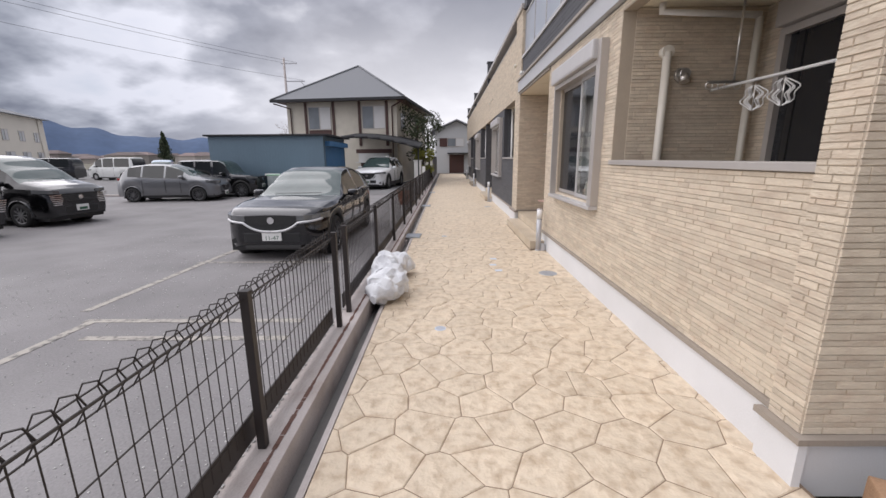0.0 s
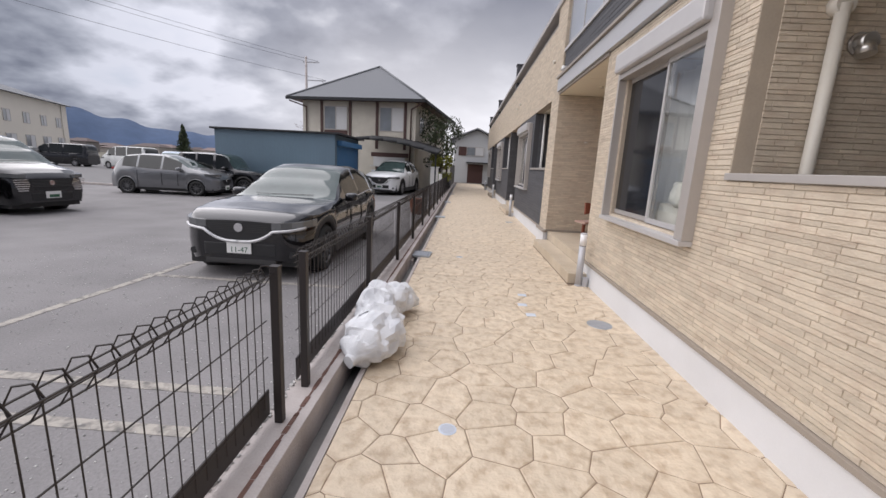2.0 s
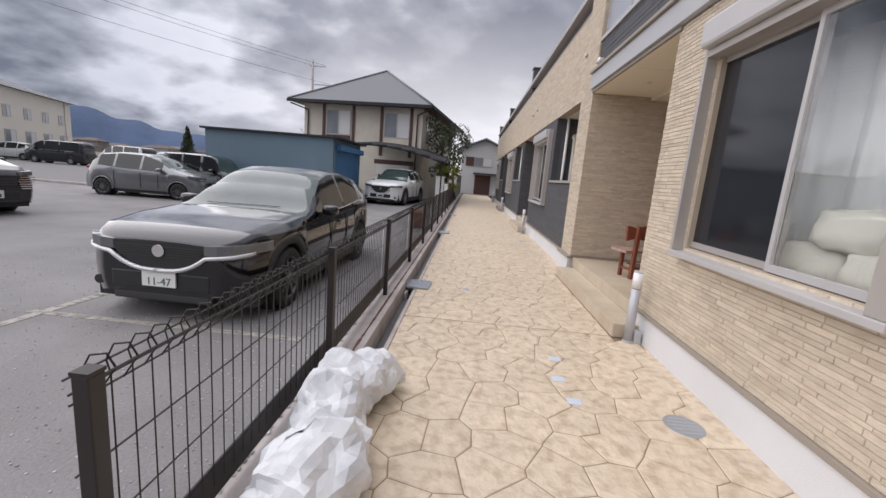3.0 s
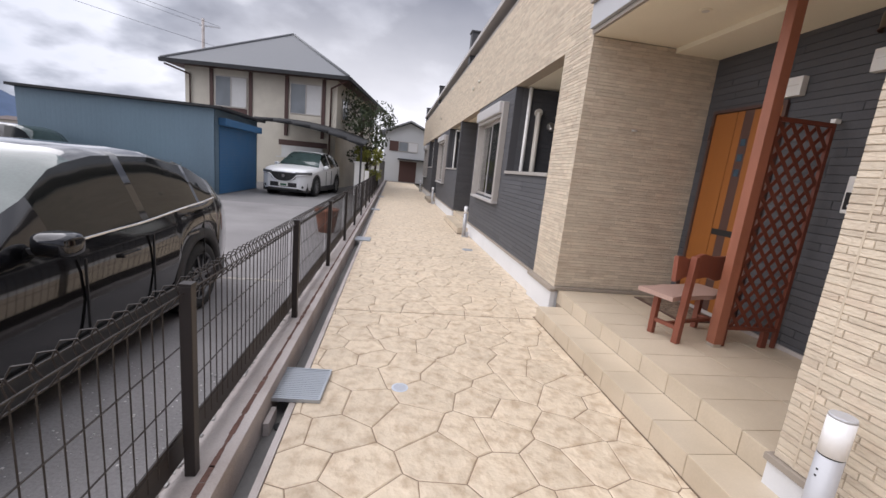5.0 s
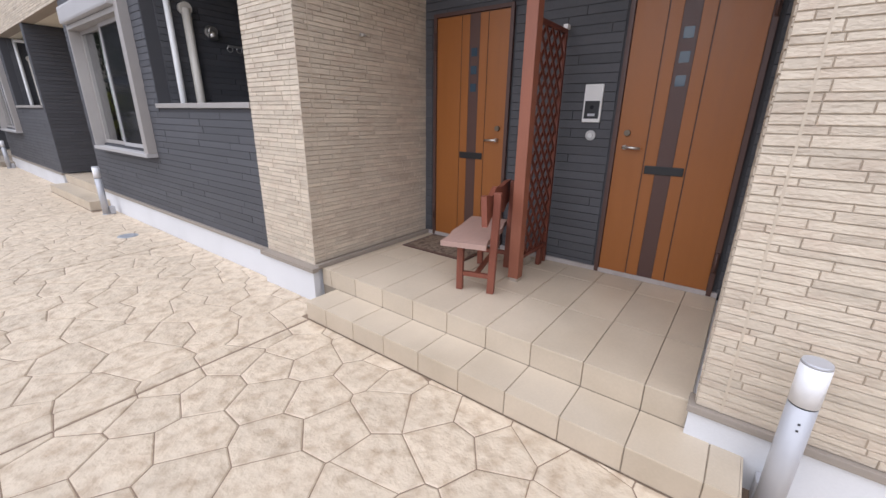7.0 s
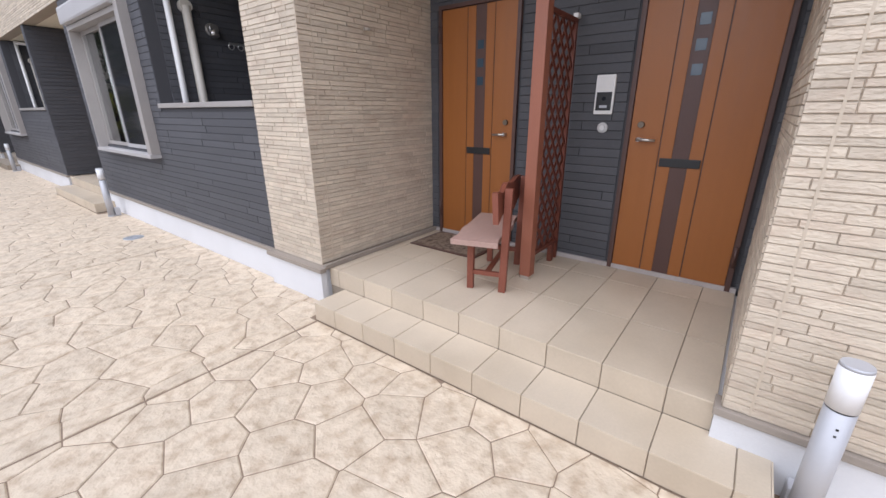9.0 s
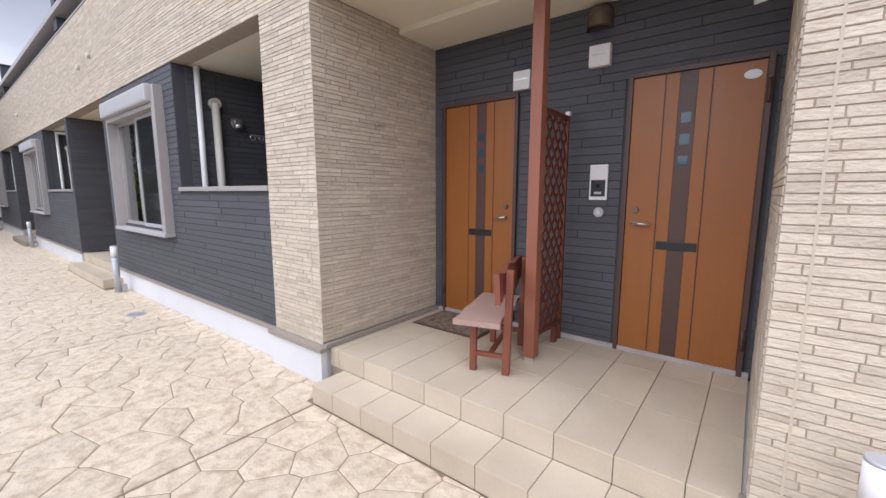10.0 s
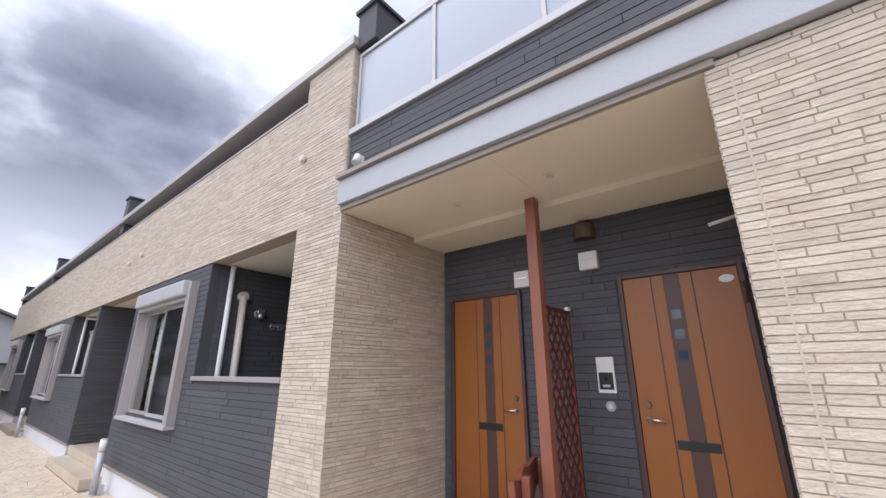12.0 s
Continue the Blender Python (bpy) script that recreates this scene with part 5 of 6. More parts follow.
SUV_TOP = [(0, 0.80), (0.06, 0.855), (0.25, 0.925), (0.8, 0.985), (1.32, 1.02), (1.75, 1.27), (2.15, 1.49), (2.5, 1.55), (3.0, 1.55), (3.5, 1.475), (3.88, 1.33), (4.2, 1.08), (4.34, 1.0), (4.395, 0.90)]
SUV_BELT = [(0, 0.74), (0.25, 0.85), (0.9, 0.93), (1.4, 0.965), (2.5, 1.00), (3.4, 1.07), (3.9, 1.10), (4.3, 0.97), (4.4, 0.84)]
SUV_PLAN = [(0, 0.60), (0.05, 0.74), (0.15, 0.85), (0.35, 0.94), (0.8, 0.99), (1.5, 0.985), (2.3, 0.98), (3.4, 1.0), (3.9, 0.97), (4.25, 0.86), (4.395, 0.74)]
sc = lambda pts, f, g=1.0: [(a * f, b * g) for a, b in pts]
car("near-black crossover car with grey wheel-arch cladding, parked nose towards the path", "car", paint("black_pearl_paint", (0.022, 0.022, 0.025), 0.85, 0.13), (-2.90, 8.87, 0), -90, 4.70, 1.86, sc(SUV_TOP, 1.069), sc(SUV_BELT, 1.069), sc(SUV_PLAN, 1.069), (0.80, 3.64), 0.345, 1.40, 2.42, 3.86, 4.45, [(1.98, 2.80), (2.88, 3.66), (3.71, 4.05)], clad=M_CLAD, cladding_w=0.085, rim=M_RIMDK, lamp_z=0.735, grille=(0.47, 0.53, 0.79), plate_text="11-47", chrome_wing=True)
k5 = 4.575 / 4.395
suv = car("white mid-size crossover car parked under the carport", "car", paint("white_pearl_paint", (0.74, 0.75, 0.76), 0.0, 0.3), (-4.05, 25.1, 0), -98, 4.575, 1.845, sc(SUV_TOP, k5, 1.09), sc(SUV_BELT, k5, 1.06), sc(SUV_PLAN, k5), (0.93, 3.63), 0.36, 1.36, 2.34, 3.8, 4.34, [(1.92, 2.72), (2.80, 3.6), (3.66, 4.0)], clad=M_CLAD, lamp_z=0.82, grille=(0.50, 0.52, 0.84), chrome_wing=True)
suv.scale = (1.1, 1.1, 1.1)
VAN_TOP = [(0, 0.86), (0.08, 0.98), (0.35, 1.10), (0.85, 1.20), (1.35, 1.52), (1.8, 1.80), (2.3, 1.885), (3.4, 1.90), (4.3, 1.84), (4.55, 1.6), (4.7, 1.1), (4.77, 0.8)]
VAN_BELT = [(0, 0.80), (0.3, 0.99), (0.9, 1.07), (1.6, 1.09), (4.4, 1.14), (4.7, 1.0), (4.77, 0.76)]
VAN_PLAN = [(0, 0.78), (0.06, 0.87), (0.2, 0.94), (0.5, 0.98), (1.2, 1.0), (4.2, 1.0), (4.6, 0.93), (4.77, 0.84)]
mv = dict(L=4.77, W=1.72, top=VAN_TOP, belt=VAN_BELT, plan=VAN_PLAN, wheels=(0.95, 3.82), R=0.32, cowl=0.86, roof0=1.95, roof1=4.32, tail=4.6, side_windows=[(1.25, 1.62), (1.68, 2.5), (2.58, 3.5), (3.58, 4.3)], lamp_z=0.90, grille=(0.50, 0.55, 0.86), lamp_bars=True, tumble=0.20)
M_BLKPAINT = paint("black_paint", (0.022, 0.022, 0.025), 0.85, 0.16)
car("black minivan with a barred chrome grille", "car", M_BLKPAINT, (-12.45, 11.25, 0), -8, **mv)
car("black minivan at the edge of the parking row", "car", M_BLKPAINT, (-12.65, 8.5, 0), -3, **mv)
MPV_TOP = [(0, 0.66), (0.07, 0.78), (0.3, 0.92), (0.8, 1.03), (1.05, 1.12), (1.6, 1.42), (2.1, 1.55), (2.8, 1.56), (3.5, 1.48), (3.8, 1.25), (3.98, 0.98), (4.08, 0.72)]
MPV_BELT = [(0, 0.62), (0.3, 0.84), (0.9, 0.95), (2.4, 0.99), (3.6, 1.06), (3.95, 0.9), (4.08, 0.68)]
MPV_PLAN = [(0, 0.66), (0.07, 0.80), (0.25, 0.92), (0.6, 0.98), (1.2, 1.0), (3.2, 1.0), (3.8, 0.93), (4.08, 0.76)]
car("grey compact family car seen broadside", "car", paint("grey_metallic_paint", (0.17, 0.175, 0.185), 0.5, 0.3), (-11.75, 17.5, 0), 6, 4.08, 1.69, MPV_TOP, MPV_BELT, MPV_PLAN, (0.80, 3.40), 0.30, 0.95, 1.9, 3.46, 3.9, [(1.35, 2.05), (2.12, 2.95), (3.02, 3.55)], lamp_z=0.80, grille=(0.36, 0.42, 0.66), rim=M_RIMDK)
BOX_TOP = [(0, 0.85), (0.06, 0.96), (0.3, 1.02), (1.0, 1.05), (1.12, 1.1), (1.5, 1.62), (1.75, 1.70), (2.6, 1.72), (3.55, 1.70), (3.72, 1.45), (3.78, 0.9)]
BOX_BELT = [(0, 0.80), (0.3, 0.96), (1.1, 1.02), (3.6, 1.05), (3.78, 0.84)]
BOX_PLAN = [(0, 0.86), (0.08, 0.94), (0.4, 0.99), (3.4, 1.0), (3.78, 0.9)]
car("black boxy off-road car beside the blue shed", "car", M_BLKPAINT, (-10.75, 19.45, 0), 2, 3.78, 1.64, BOX_TOP, BOX_BELT, BOX_PLAN, (0.72, 2.97), 0.33, 1.08, 1.7, 3.5, 3.72, [(1.35, 1.95), (2.05, 2.75), (2.82, 3.45)], lamp_z=0.88, grille=(0.42, 0.60, 0.94), clad=M_CLAD, tumble=0.12)
M_WHITECAR = paint("white_van_paint", (0.66, 0.67, 0.66), 0.0, 0.35)
BUS_TOP = [(0, 0.95), (0.08, 1.08), (0.45, 1.25), (0.9, 1.72), (1.3, 1.90), (2.0, 1.97), (4.3, 1.96), (4.55, 1.8), (4.66, 1.0)]
BUS_BELT = [(0, 0.9), (0.4, 1.14), (4.4, 1.16), (4.66, 0.95)]
van = dict(L=4.66, W=1.69, top=BUS_TOP, belt=BUS_BELT, plan=[(0, 0.86), (0.1, 0.94), (0.5, 1.0), (4.3, 1.0), (4.66, 0.92)], wheels=(0.8, 3.6), R=0.31, cowl=0.48, roof0=1.1, roof1=4.4, tail=4.62, side_windows=[(0.85, 1.55), (1.65, 2.7), (2.8, 4.3)], lamp_z=0.88, grille=(0.4, 0.56, 0.8), tumble=0.10)
car("white delivery van in the farther lot", "van", M_WHITECAR, (-29.6, 36.5, 0.01), 172, **van)
kei = dict(L=3.4, W=1.48, top=sc(BUS_TOP, 0.73, 0.88), belt=sc(BUS_BELT, 0.73, 0.88), plan=[(0, 0.86), (0.1, 0.94), (0.5, 1.0), (3.1, 1.0), (3.4, 0.92)], wheels=(0.6, 2.75), R=0.28, cowl=0.36, roof0=0.82, roof1=3.2, tail=3.36, side_windows=[(0.62, 1.1), (1.18, 1.95), (2.05, 3.1)], lamp_z=0.8, grille=(0.34, 0.5, 0.72), tumble=0.10)
car("pale blue small van in the farther lot", "van", paint("pale_blue_paint", (0.42, 0.54, 0.66), 0.1, 0.35), (-22.0, 31.5, 0.01), -60, **kei)
car("black small van in the farther lot", "van", M_BLKPAINT, (-36.0, 36.8, 0.01), 190, **{**van, "L": 4.66})
mp = dict(L=4.08, W=1.69, top=MPV_TOP, belt=MPV_BELT, plan=MPV_PLAN, wheels=(0.80, 3.40), R=0.30, cowl=0.95, roof0=1.9, roof1=3.46, tail=3.9, side_windows=[(1.35, 2.05), (2.12, 2.95), (3.02, 3.55)], lamp_z=0.80, grille=(0.36, 0.42, 0.66))
car("white compact car in the farther lot", "car", M_WHITECAR, (-41.5, 37.5, 0.01), 195, **mp)
car("silver compact car in the farther lot", "car", paint("silver_paint", (0.42, 0.43, 0.44), 0.5, 0.3), (-44.5, 40.0, 0.01), 200, **mp)

# ---------- blue shed, carport and yard ----------
M_BLUE = material("blue_corrugated_steel", (0.125, 0.19, 0.245), 0.55, vary=0.10, scale=1.2, fine=30, bump=0.05, stretch=(1, 1, 0.3))
M_BLUE2 = material("bright_blue_shutter", (0.045, 0.155, 0.32), 0.5, vary=0.08, scale=2, fine=40, bump=0.05)
M_ROOFDK = material("dark_sheet_roof", (0.03, 0.031, 0.034), 0.85, vary=0.1)
shed = thing("blue_shed", "long blue corrugated steel shed with a flat dark roof", "shed", (-9.0, 20.66, 0))
bm = bmesh.new()
prof, x = [], -2.95
while x < 2.84:
    prof += [(x, -0.012), (x + 0.08, -0.012), (x + 0.095, -0.0108), (x + 0.135, -0.0108)]
    x += 0.145
prof.append((2.86, -0.012))
lo, hi = [bm.verts.new((px, py, 0)) for px, py in prof], [bm.verts.new((px, py, 2.86)) for px, py in prof]
for k in range(len(prof) - 1):
    bm.faces.new((lo[k], lo[k + 1], hi[k + 1], hi[k]))
part("front_wall", bm, M_BLUE, shed)
part("side_wall", boxes((2.80, 2.86, 0.061, 4.3, 0, 2.86)), M_BLUE, shed)
part("back_wall", boxes((-2.95, 2.8, 4.24, 4.3, 0, 2.86), (-2.95, -2.89, 0.061, 4.24, 0, 2.86)), M_BLUE, shed)
part("roof", boxes((-3.1, 3.15, -0.18, 4.5, 2.865, 2.95), bevel=0.01), M_ROOFDK, shed)
for k in range(22):
    part("shutter_slat", boxes((2.861, 2.885, 0.35, 4.1, 0.03 + k * 0.105, 0.03 + k * 0.105 + 0.1)), M_BLUE2, shed)
part("shutter_box", boxes((2.861, 3.12, 0.3, 4.15, 2.36, 2.62), bevel=0.04), M_BLUE2, shed)
cp = thing("carport", "dark thin-roofed curved carport beside the shed", "carport", (-4.0, 27.3, 0))
bm = bmesh.new()
prev = None
for k in range(17):
    u = -2.3 + 4.75 * k / 16
    z = 3.05 - 0.085 * (u + 2.3) - 0.012 * (u + 2.3) ** 2 + 0.16 * math.sin(math.pi * k / 16)
    q = [bm.verts.new(p) for p in ((u, -2.2, z), (u, 2.2, z + 0.42), (u, 2.2, z + 0.45), (u, -2.2, z + 0.035))]
    if prev:
        for e in range(4):
            bm.faces.new((prev[e], q[e], q[(e + 1) % 4], prev[(e + 1) % 4])).smooth = True
    else:
        bm.faces.new(q[::-1])
    prev = q
bm.faces.new(prev)
part("carport_roof", bm, M_ROOFDK, cp)
for k in range(6):
    u0, u1 = -2.3 + 4.75 * k / 6, -2.3 + 4.75 * (k + 1) / 6
    zz = lambda u: 3.05 - 0.085 * (u + 2.3) - 0.012 * (u + 2.3) ** 2 + 0.16 * math.sin(math.pi * (u + 2.3) / 4.75)
    part("edge_beam", path_tube(bmesh.new(), [(u0, -2.22, zz(u0) - 0.03), (u1, -2.22, zz(u1) - 0.03)], 0.085, 6), M_ROOFDK, cp)
for y in (-2.1, 2.0):
    part("carport_post", boxes((2.30, 2.38, y - 0.04, y + 0.04, 0, 2.32)), M_ROOFDK, cp)
crt = thing("red_crate", "bright red plastic crate on the ground by the shed", "crate", (-6.35, 19.75, 0))
part("crate_body", boxes((-0.2, 0.2, -0.15, 0.15, 0.0, 0.38), bevel=0.02), material("red_plastic", (0.48, 0.02, 0.025), 0.4, vary=0.05), crt)
part("crate_rim", boxes((-0.22, 0.22, -0.17, 0.17, 0.381, 0.41), bevel=0.008), material("pink_plastic", (0.55, 0.10, 0.10), 0.4, vary=0.05), crt)
M_CLEAR = material("cloudy_plastic", (0.34, 0.38, 0.38), 0.25, vary=0.2, scale=6, bump=0.0)
for k, (x, y, w, h) in enumerate(((-8.2, 19.7, 0.8, 0.95), (-7.3, 19.8, 0.5, 0.75))):
    tk = thing("storage_bin", "cloudy grey plastic storage bin by the shed", "bin", (x, y, 0), "bins by the shed")
    part("bin_body", boxes((-w / 2, w / 2, -0.3, 0.3, 0, h), bevel=0.04), M_CLEAR, tk)
    part("bin_lid", boxes((-w / 2 - 0.02, w / 2 + 0.02, -0.32, 0.32, h + 0.001, h + 0.06), bevel=0.02), M_PLASTIC if k else material("pale_green_plastic", (0.36, 0.55, 0.40), 0.4), tk)
gt = thing("white_gate", "low white pipe barrier in front of the shed", "barrier", (-8.3, 20.3, 0))
for x in (-0.75, -0.05, 0.05, 0.75):
    part("upright", tube(bmesh.new(), (x, 0, 0), (x, 0, 1.0), 0.025, n=8), M_PIPEW, gt)
for x in (-0.75, 0.05):
    part("top_bar", tube(bmesh.new(), (x, 0, 1.0), (x + 0.7, 0, 1.0), 0.025, n=8), M_PIPEW, gt)

# ---------- houses ----------
M_CREAM = material("cream_render", (0.60, 0.56, 0.48), 0.8, vary=0.08, scale=0.8, fine=20, stain=(0.36, 0.32, 0.28), stain_scale=0.6)
M_TIMBER = material("dark_red_timber", (0.075, 0.035, 0.03), 0.6, vary=0.1)
M_GREYROOF = material("grey_metal_roof", (0.18, 0.187, 0.20), 0.8, 0.0, vary=0.06, scale=0.5, fine=6, bump=0.05)
M_HGLASS = material("house_glass", (0.20, 0.22, 0.24), 0.08, vary=0.25, scale=1.2, bump=0.0)
M_BLIND = material("white_blind", (0.60, 0.60, 0.60), 0.6, vary=0.06)


def hwindow(parent, m, w, h, mat_a=None):
    """A window on a wall facing -y of the local frame m."""
    win = part("window", boxes((0, w, -0.05, 0.0, 0, 0.05), (0, w, -0.05, 0.0, h - 0.05, h), (0, 0.05, -0.05, 0.0, 0.05, h - 0.05), (w - 0.05, w, -0.05, 0, 0.05, h - 0.05), (w / 2 - 0.025, w / 2 + 0.025, -0.05, 0, 0.05, h - 0.05)), M_ALU, parent)
    win.matrix_basis = m
    for k in range(2):
        p = part("pane", boxes((0.05 + k * (w / 2 - 0.025), w / 2 - 0.025 + k * (w / 2 - 0.025), -0.03, -0.02, 0.05, h - 0.05)), M_BLIND if (k and mat_a) else M_HGLASS, win)
    return win


h1 = thing("house", "two-storey cream house with dark timber posts and grey hipped roof", "house", (-6.6, 34.6, 0), rz=-7.5)
HW, HD = 4.0, 5.4
part("wall", boxes((-HW, HW, -HD, HD, 0, 5.75)), M_CREAM, h1)
bm = bmesh.new()
E0, Ez = 0.75, 5.72
vs = [bm.verts.new(p) for p in ((-HW - E0, -HD - E0, Ez), (HW + E0, -HD - E0, Ez), (HW + E0, HD + E0, Ez), (-HW - E0, HD + E0, Ez), (0, -1.2, 8.75), (0, 1.8, 8.75))]
for q in ((0, 3, 2, 1), (0, 1, 4), (1, 2, 5, 4), (2, 3, 5), (3, 0, 4, 5)):
    bm.faces.new([vs[i] for i in q])
part("roof", bm, M_GREYROOF, h1)
part("eave", boxes((-HW - E0 - 0.03, HW + E0 + 0.03, -HD - E0 - 0.1, -HD - E0 + 0.03, Ez - 0.16, Ez + 0.02), (HW + E0 - 0.03, HW + E0 + 0.1, -HD - E0 + 0.03, HD + E0, Ez - 0.16, Ez + 0.02)), M_ROOFDK, h1)
part("soffit", boxes((-HW - E0 + 0.03, HW + E0 - 0.03, -HD - E0 + 0.031, HD + E0 - 0.03, Ez - 0.10, Ez - 0.04)), M_TIMBER, h1)
for x in (-2.6, -0.55, 1.35, 3.3):
    part("timber_post", boxes((x - 0.09, x + 0.09, -HD - 0.06, -HD - 0.002, 2.6 if x > 0 else 0.0, 5.6)), M_TIMBER, h1)
part("timber_beam", boxes((1.0, 3.6, -HD - 0.10, -HD - 0.062, 2.1, 2.38)), M_TIMBER, h1)
for x, red in ((-2.42, 1), (1.53, 0)):
    hwindow(h1, Matrix.Translation((x, -HD - 0.004, 3.75)), 1.68, 1.55, True)
    part("window_panel", boxes((x, x + 1.68, -HD - 0.045, -HD - 0.003, 3.32, 3.72)), M_TIMBER if red else M_CREAM, h1)
part("awning", boxes((1.2, 3.4, -HD - 0.9, -HD - 0.11, 1.45, 1.5), (1.2, 3.4, -HD - 0.2, -HD - 0.101, 1.5, 2.09)), M_BLIND, h1, "pale awning")
part("porch_opening", boxes((1.3, 3.3, -HD - 0.04, -HD - 0.003, 0, 1.44)), M_TIMBER, h1)
for y in (-4.4, 0.5, 3.4):
    w = hwindow(h1, Matrix.Translation((HW + 0.004, y, 3.8)) @ Matrix.Rotation(radians(90), 4, "Z"), 1.1, 1.1)
part("downpipe", path_tube(bmesh.new(), [(-HW - 0.6, -HD - 0.7, 5.5), (-HW + 0.3, -HD - 0.08, 5.2), (-HW + 0.3, -HD - 0.08, 2.5)], 0.05, 6), M_TIMBER, h1)
part("downpipe", path_tube(bmesh.new(), [(HW + 0.6, -HD - 0.7, 5.5), (HW - 0.3, -HD - 0.08, 5.2), (HW - 0.3, -HD - 0.08, 0.5)], 0.05, 6), M_TIMBER, h1)
part("roof_ridge", path_tube(bmesh.new(), [(-HW - E0, -HD - E0, Ez + 0.03), (0, -1.2, 8.79), (0, 1.8, 8.79)], 0.07, 6), M_GREYROOF, h1)
part("roof_ridge", path_tube(bmesh.new(), [(HW + E0, -HD - E0, Ez + 0.03), (0, -1.2, 8.79)], 0.07, 6), M_GREYROOF, h1)
part("dormer", boxes((-3.2, -2.2, 2.2, 3.5, 6.5, 7.9)), M_GREYROOF, h1)

h2 = thing("house", "pale grey two-storey house with a grey gable roof", "house", (1.1, 47.0, 0))
M_PALE = material("pale_grey_render", (0.50, 0.51, 0.52), 0.8, vary=0.06, scale=0.6)
bm = bmesh.new()
vs = [(-2.3, 0, 0), (2.6, 0, 0), (2.6, 0, 4.7), (0.15, 0, 5.75), (-2.3, 0, 4.7)]
f0, f1 = [bm.verts.new(v) for v in vs], [bm.verts.new((v[0], 7, v[2])) for v in vs]
bm.faces.new(f0)
bm.faces.new(f1[::-1])
for i in range(5):
    bm.faces.new((f0[i], f1[i], f1[(i + 1) % 5], f0[(i + 1) % 5]))
bmesh.ops.recalc_face_normals(bm, faces=bm.faces)
part("wall", bm, M_PALE, h2)
for s, x0, x1 in ((1, -2.8, 0.15), (-1, 0.15, 3.1)):
    bm = bmesh.new()
    za, zb = (4.55, 5.82) if s > 0 else (5.82, 4.55)
    vs = [bm.verts.new(c) for c in ((x0, -0.5, za), (x1, -0.5, zb), (x1, 7.5, zb), (x0, 7.5, za), (x0, -0.5, za + 0.16), (x1, -0.5, zb + 0.16), (x1, 7.5, zb + 0.16), (x0, 7.5, za + 0.16))]
    for q in ((3, 2, 1, 0), (4, 5, 6, 7), (0, 1, 5, 4), (1, 2, 6, 5), (2, 3, 7, 6), (3, 0, 4, 7)):
        bm.faces.new([vs[i] for i in q])
    part("roof", bm, M_GREYROOF, h2)
hwindow(h2, Matrix.Translation((-0.9, -0.004, 3.0)), 1.9, 0.95, True)
part("shutter_panel", boxes((-1.8, -0.92, -0.06, -0.003, 3.0, 3.95)), M_TIMBER, h2)
part("porch_roof", boxes((-0.9, 2.2, -0.9, -0.003, 2.2, 2.32)), M_ROOFDK, h2)
part("entrance", boxes((-0.7, 1.0, -0.03, -0.003, 0.05, 2.1)), M_TIMBER, h2)
part("base_course", boxes((-2.32, 2.62, -0.025, -0.002, 0, 0.04)), M_CURB, h2)

h3 = thing("apartment_house", "two-storey beige apartment house across the lots", "apartment house", (-49.6, 47.5, 0), rz=25)
M_H3 = material("pale_beige_render", (0.74, 0.69, 0.60), 0.8, vary=0.05, scale=0.5)
part("wall", boxes((-9, 0, -17, 7.2, 0, 6.9)), M_H3, h3)
bm = bmesh.new()
vs = [bm.verts.new(p) for p in ((-9.7, -17.7, 6.9), (0.6, -17.7, 6.9), (0.6, 7.9, 6.9), (-9.7, 7.9, 6.9), (-4.5, -13, 8.6), (-4.5, 3.2, 8.6))]
for q in ((0, 3, 2, 1), (0, 1, 4), (1, 2, 5, 4), (2, 3, 5), (3, 0, 4, 5)):
    bm.faces.new([vs[i] for i in q])
part("roof", bm, M_GREYROOF, h3)
for y in (-14, -10.4, -6.8, -3.2, 0.4, 4.0):
    for z in (0.9, 4.0):
        hwindow(h3, Matrix.Translation((0.004, y, z)) @ Matrix.Rotation(radians(90), 4, "Z"), 1.9 if z < 2 else 1.3, 1.9 if z < 2 else 1.2, True)
for y in (-12, -5, 2.2, 6.2):
    part("condenser", boxes((0.1, 0.45, y, y + 0.8, 0.2, 0.85), bevel=0.02), M_WHITE, h3)
part("downpipe", tube(bmesh.new(), (0.06, 5.6, 0.2), (0.06, 5.6, 6.8), 0.05, n=8), M_PIPE, h3)

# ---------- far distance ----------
# wooded hills, the haze of distance painted in as a blue base colour
M_HILL = material("haze_tinted_hills", (0.075, 0.115, 0.20), 0.95, vary=0.25, scale=0.004, fine=0.03, bump=0.0)
bm = bmesh.new()
prev = None
for k in range(161):
    a = radians(95 + 85 * k / 160)
    rr = 2400
    t = k / 160
    env = min(1.25, max(0.35, (95 + 85 * t - 104) / 24))
    hgt = 45 + 155 * env * (0.62 + 0.9 * noise.noise((k * 0.045, 3.1, 0)) * 0.55 + 0.16 * noise.noise((k * 0.22, 9, 0)))
    hgt *= min(1.0, max(0.25, t * 9))
    q = [bm.verts.new((rr * math.cos(a), rr * math.sin(a), -5)), bm.verts.new((rr * 1.05 * math.cos(a), rr * 1.05 * math.sin(a), hgt * 0.6)), bm.verts.new((rr * 1.12 * math.cos(a), rr * 1.12 * math.sin(a), hgt))]
    if prev:
        for e in range(2):
            bm.faces.new((prev[e], q[e], q[e + 1], prev[e + 1])).smooth = True
    prev = q
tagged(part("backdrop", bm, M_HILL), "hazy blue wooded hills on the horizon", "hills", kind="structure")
rng = random.Random(8)
M_FARROOF = material("far_roofs", (0.16, 0.12, 0.115), 0.8, vary=0.2, piece=0.4)
M_FARWALL = material("far_walls", (0.34, 0.31, 0.29), 0.8, vary=0.2, piece=0.4)
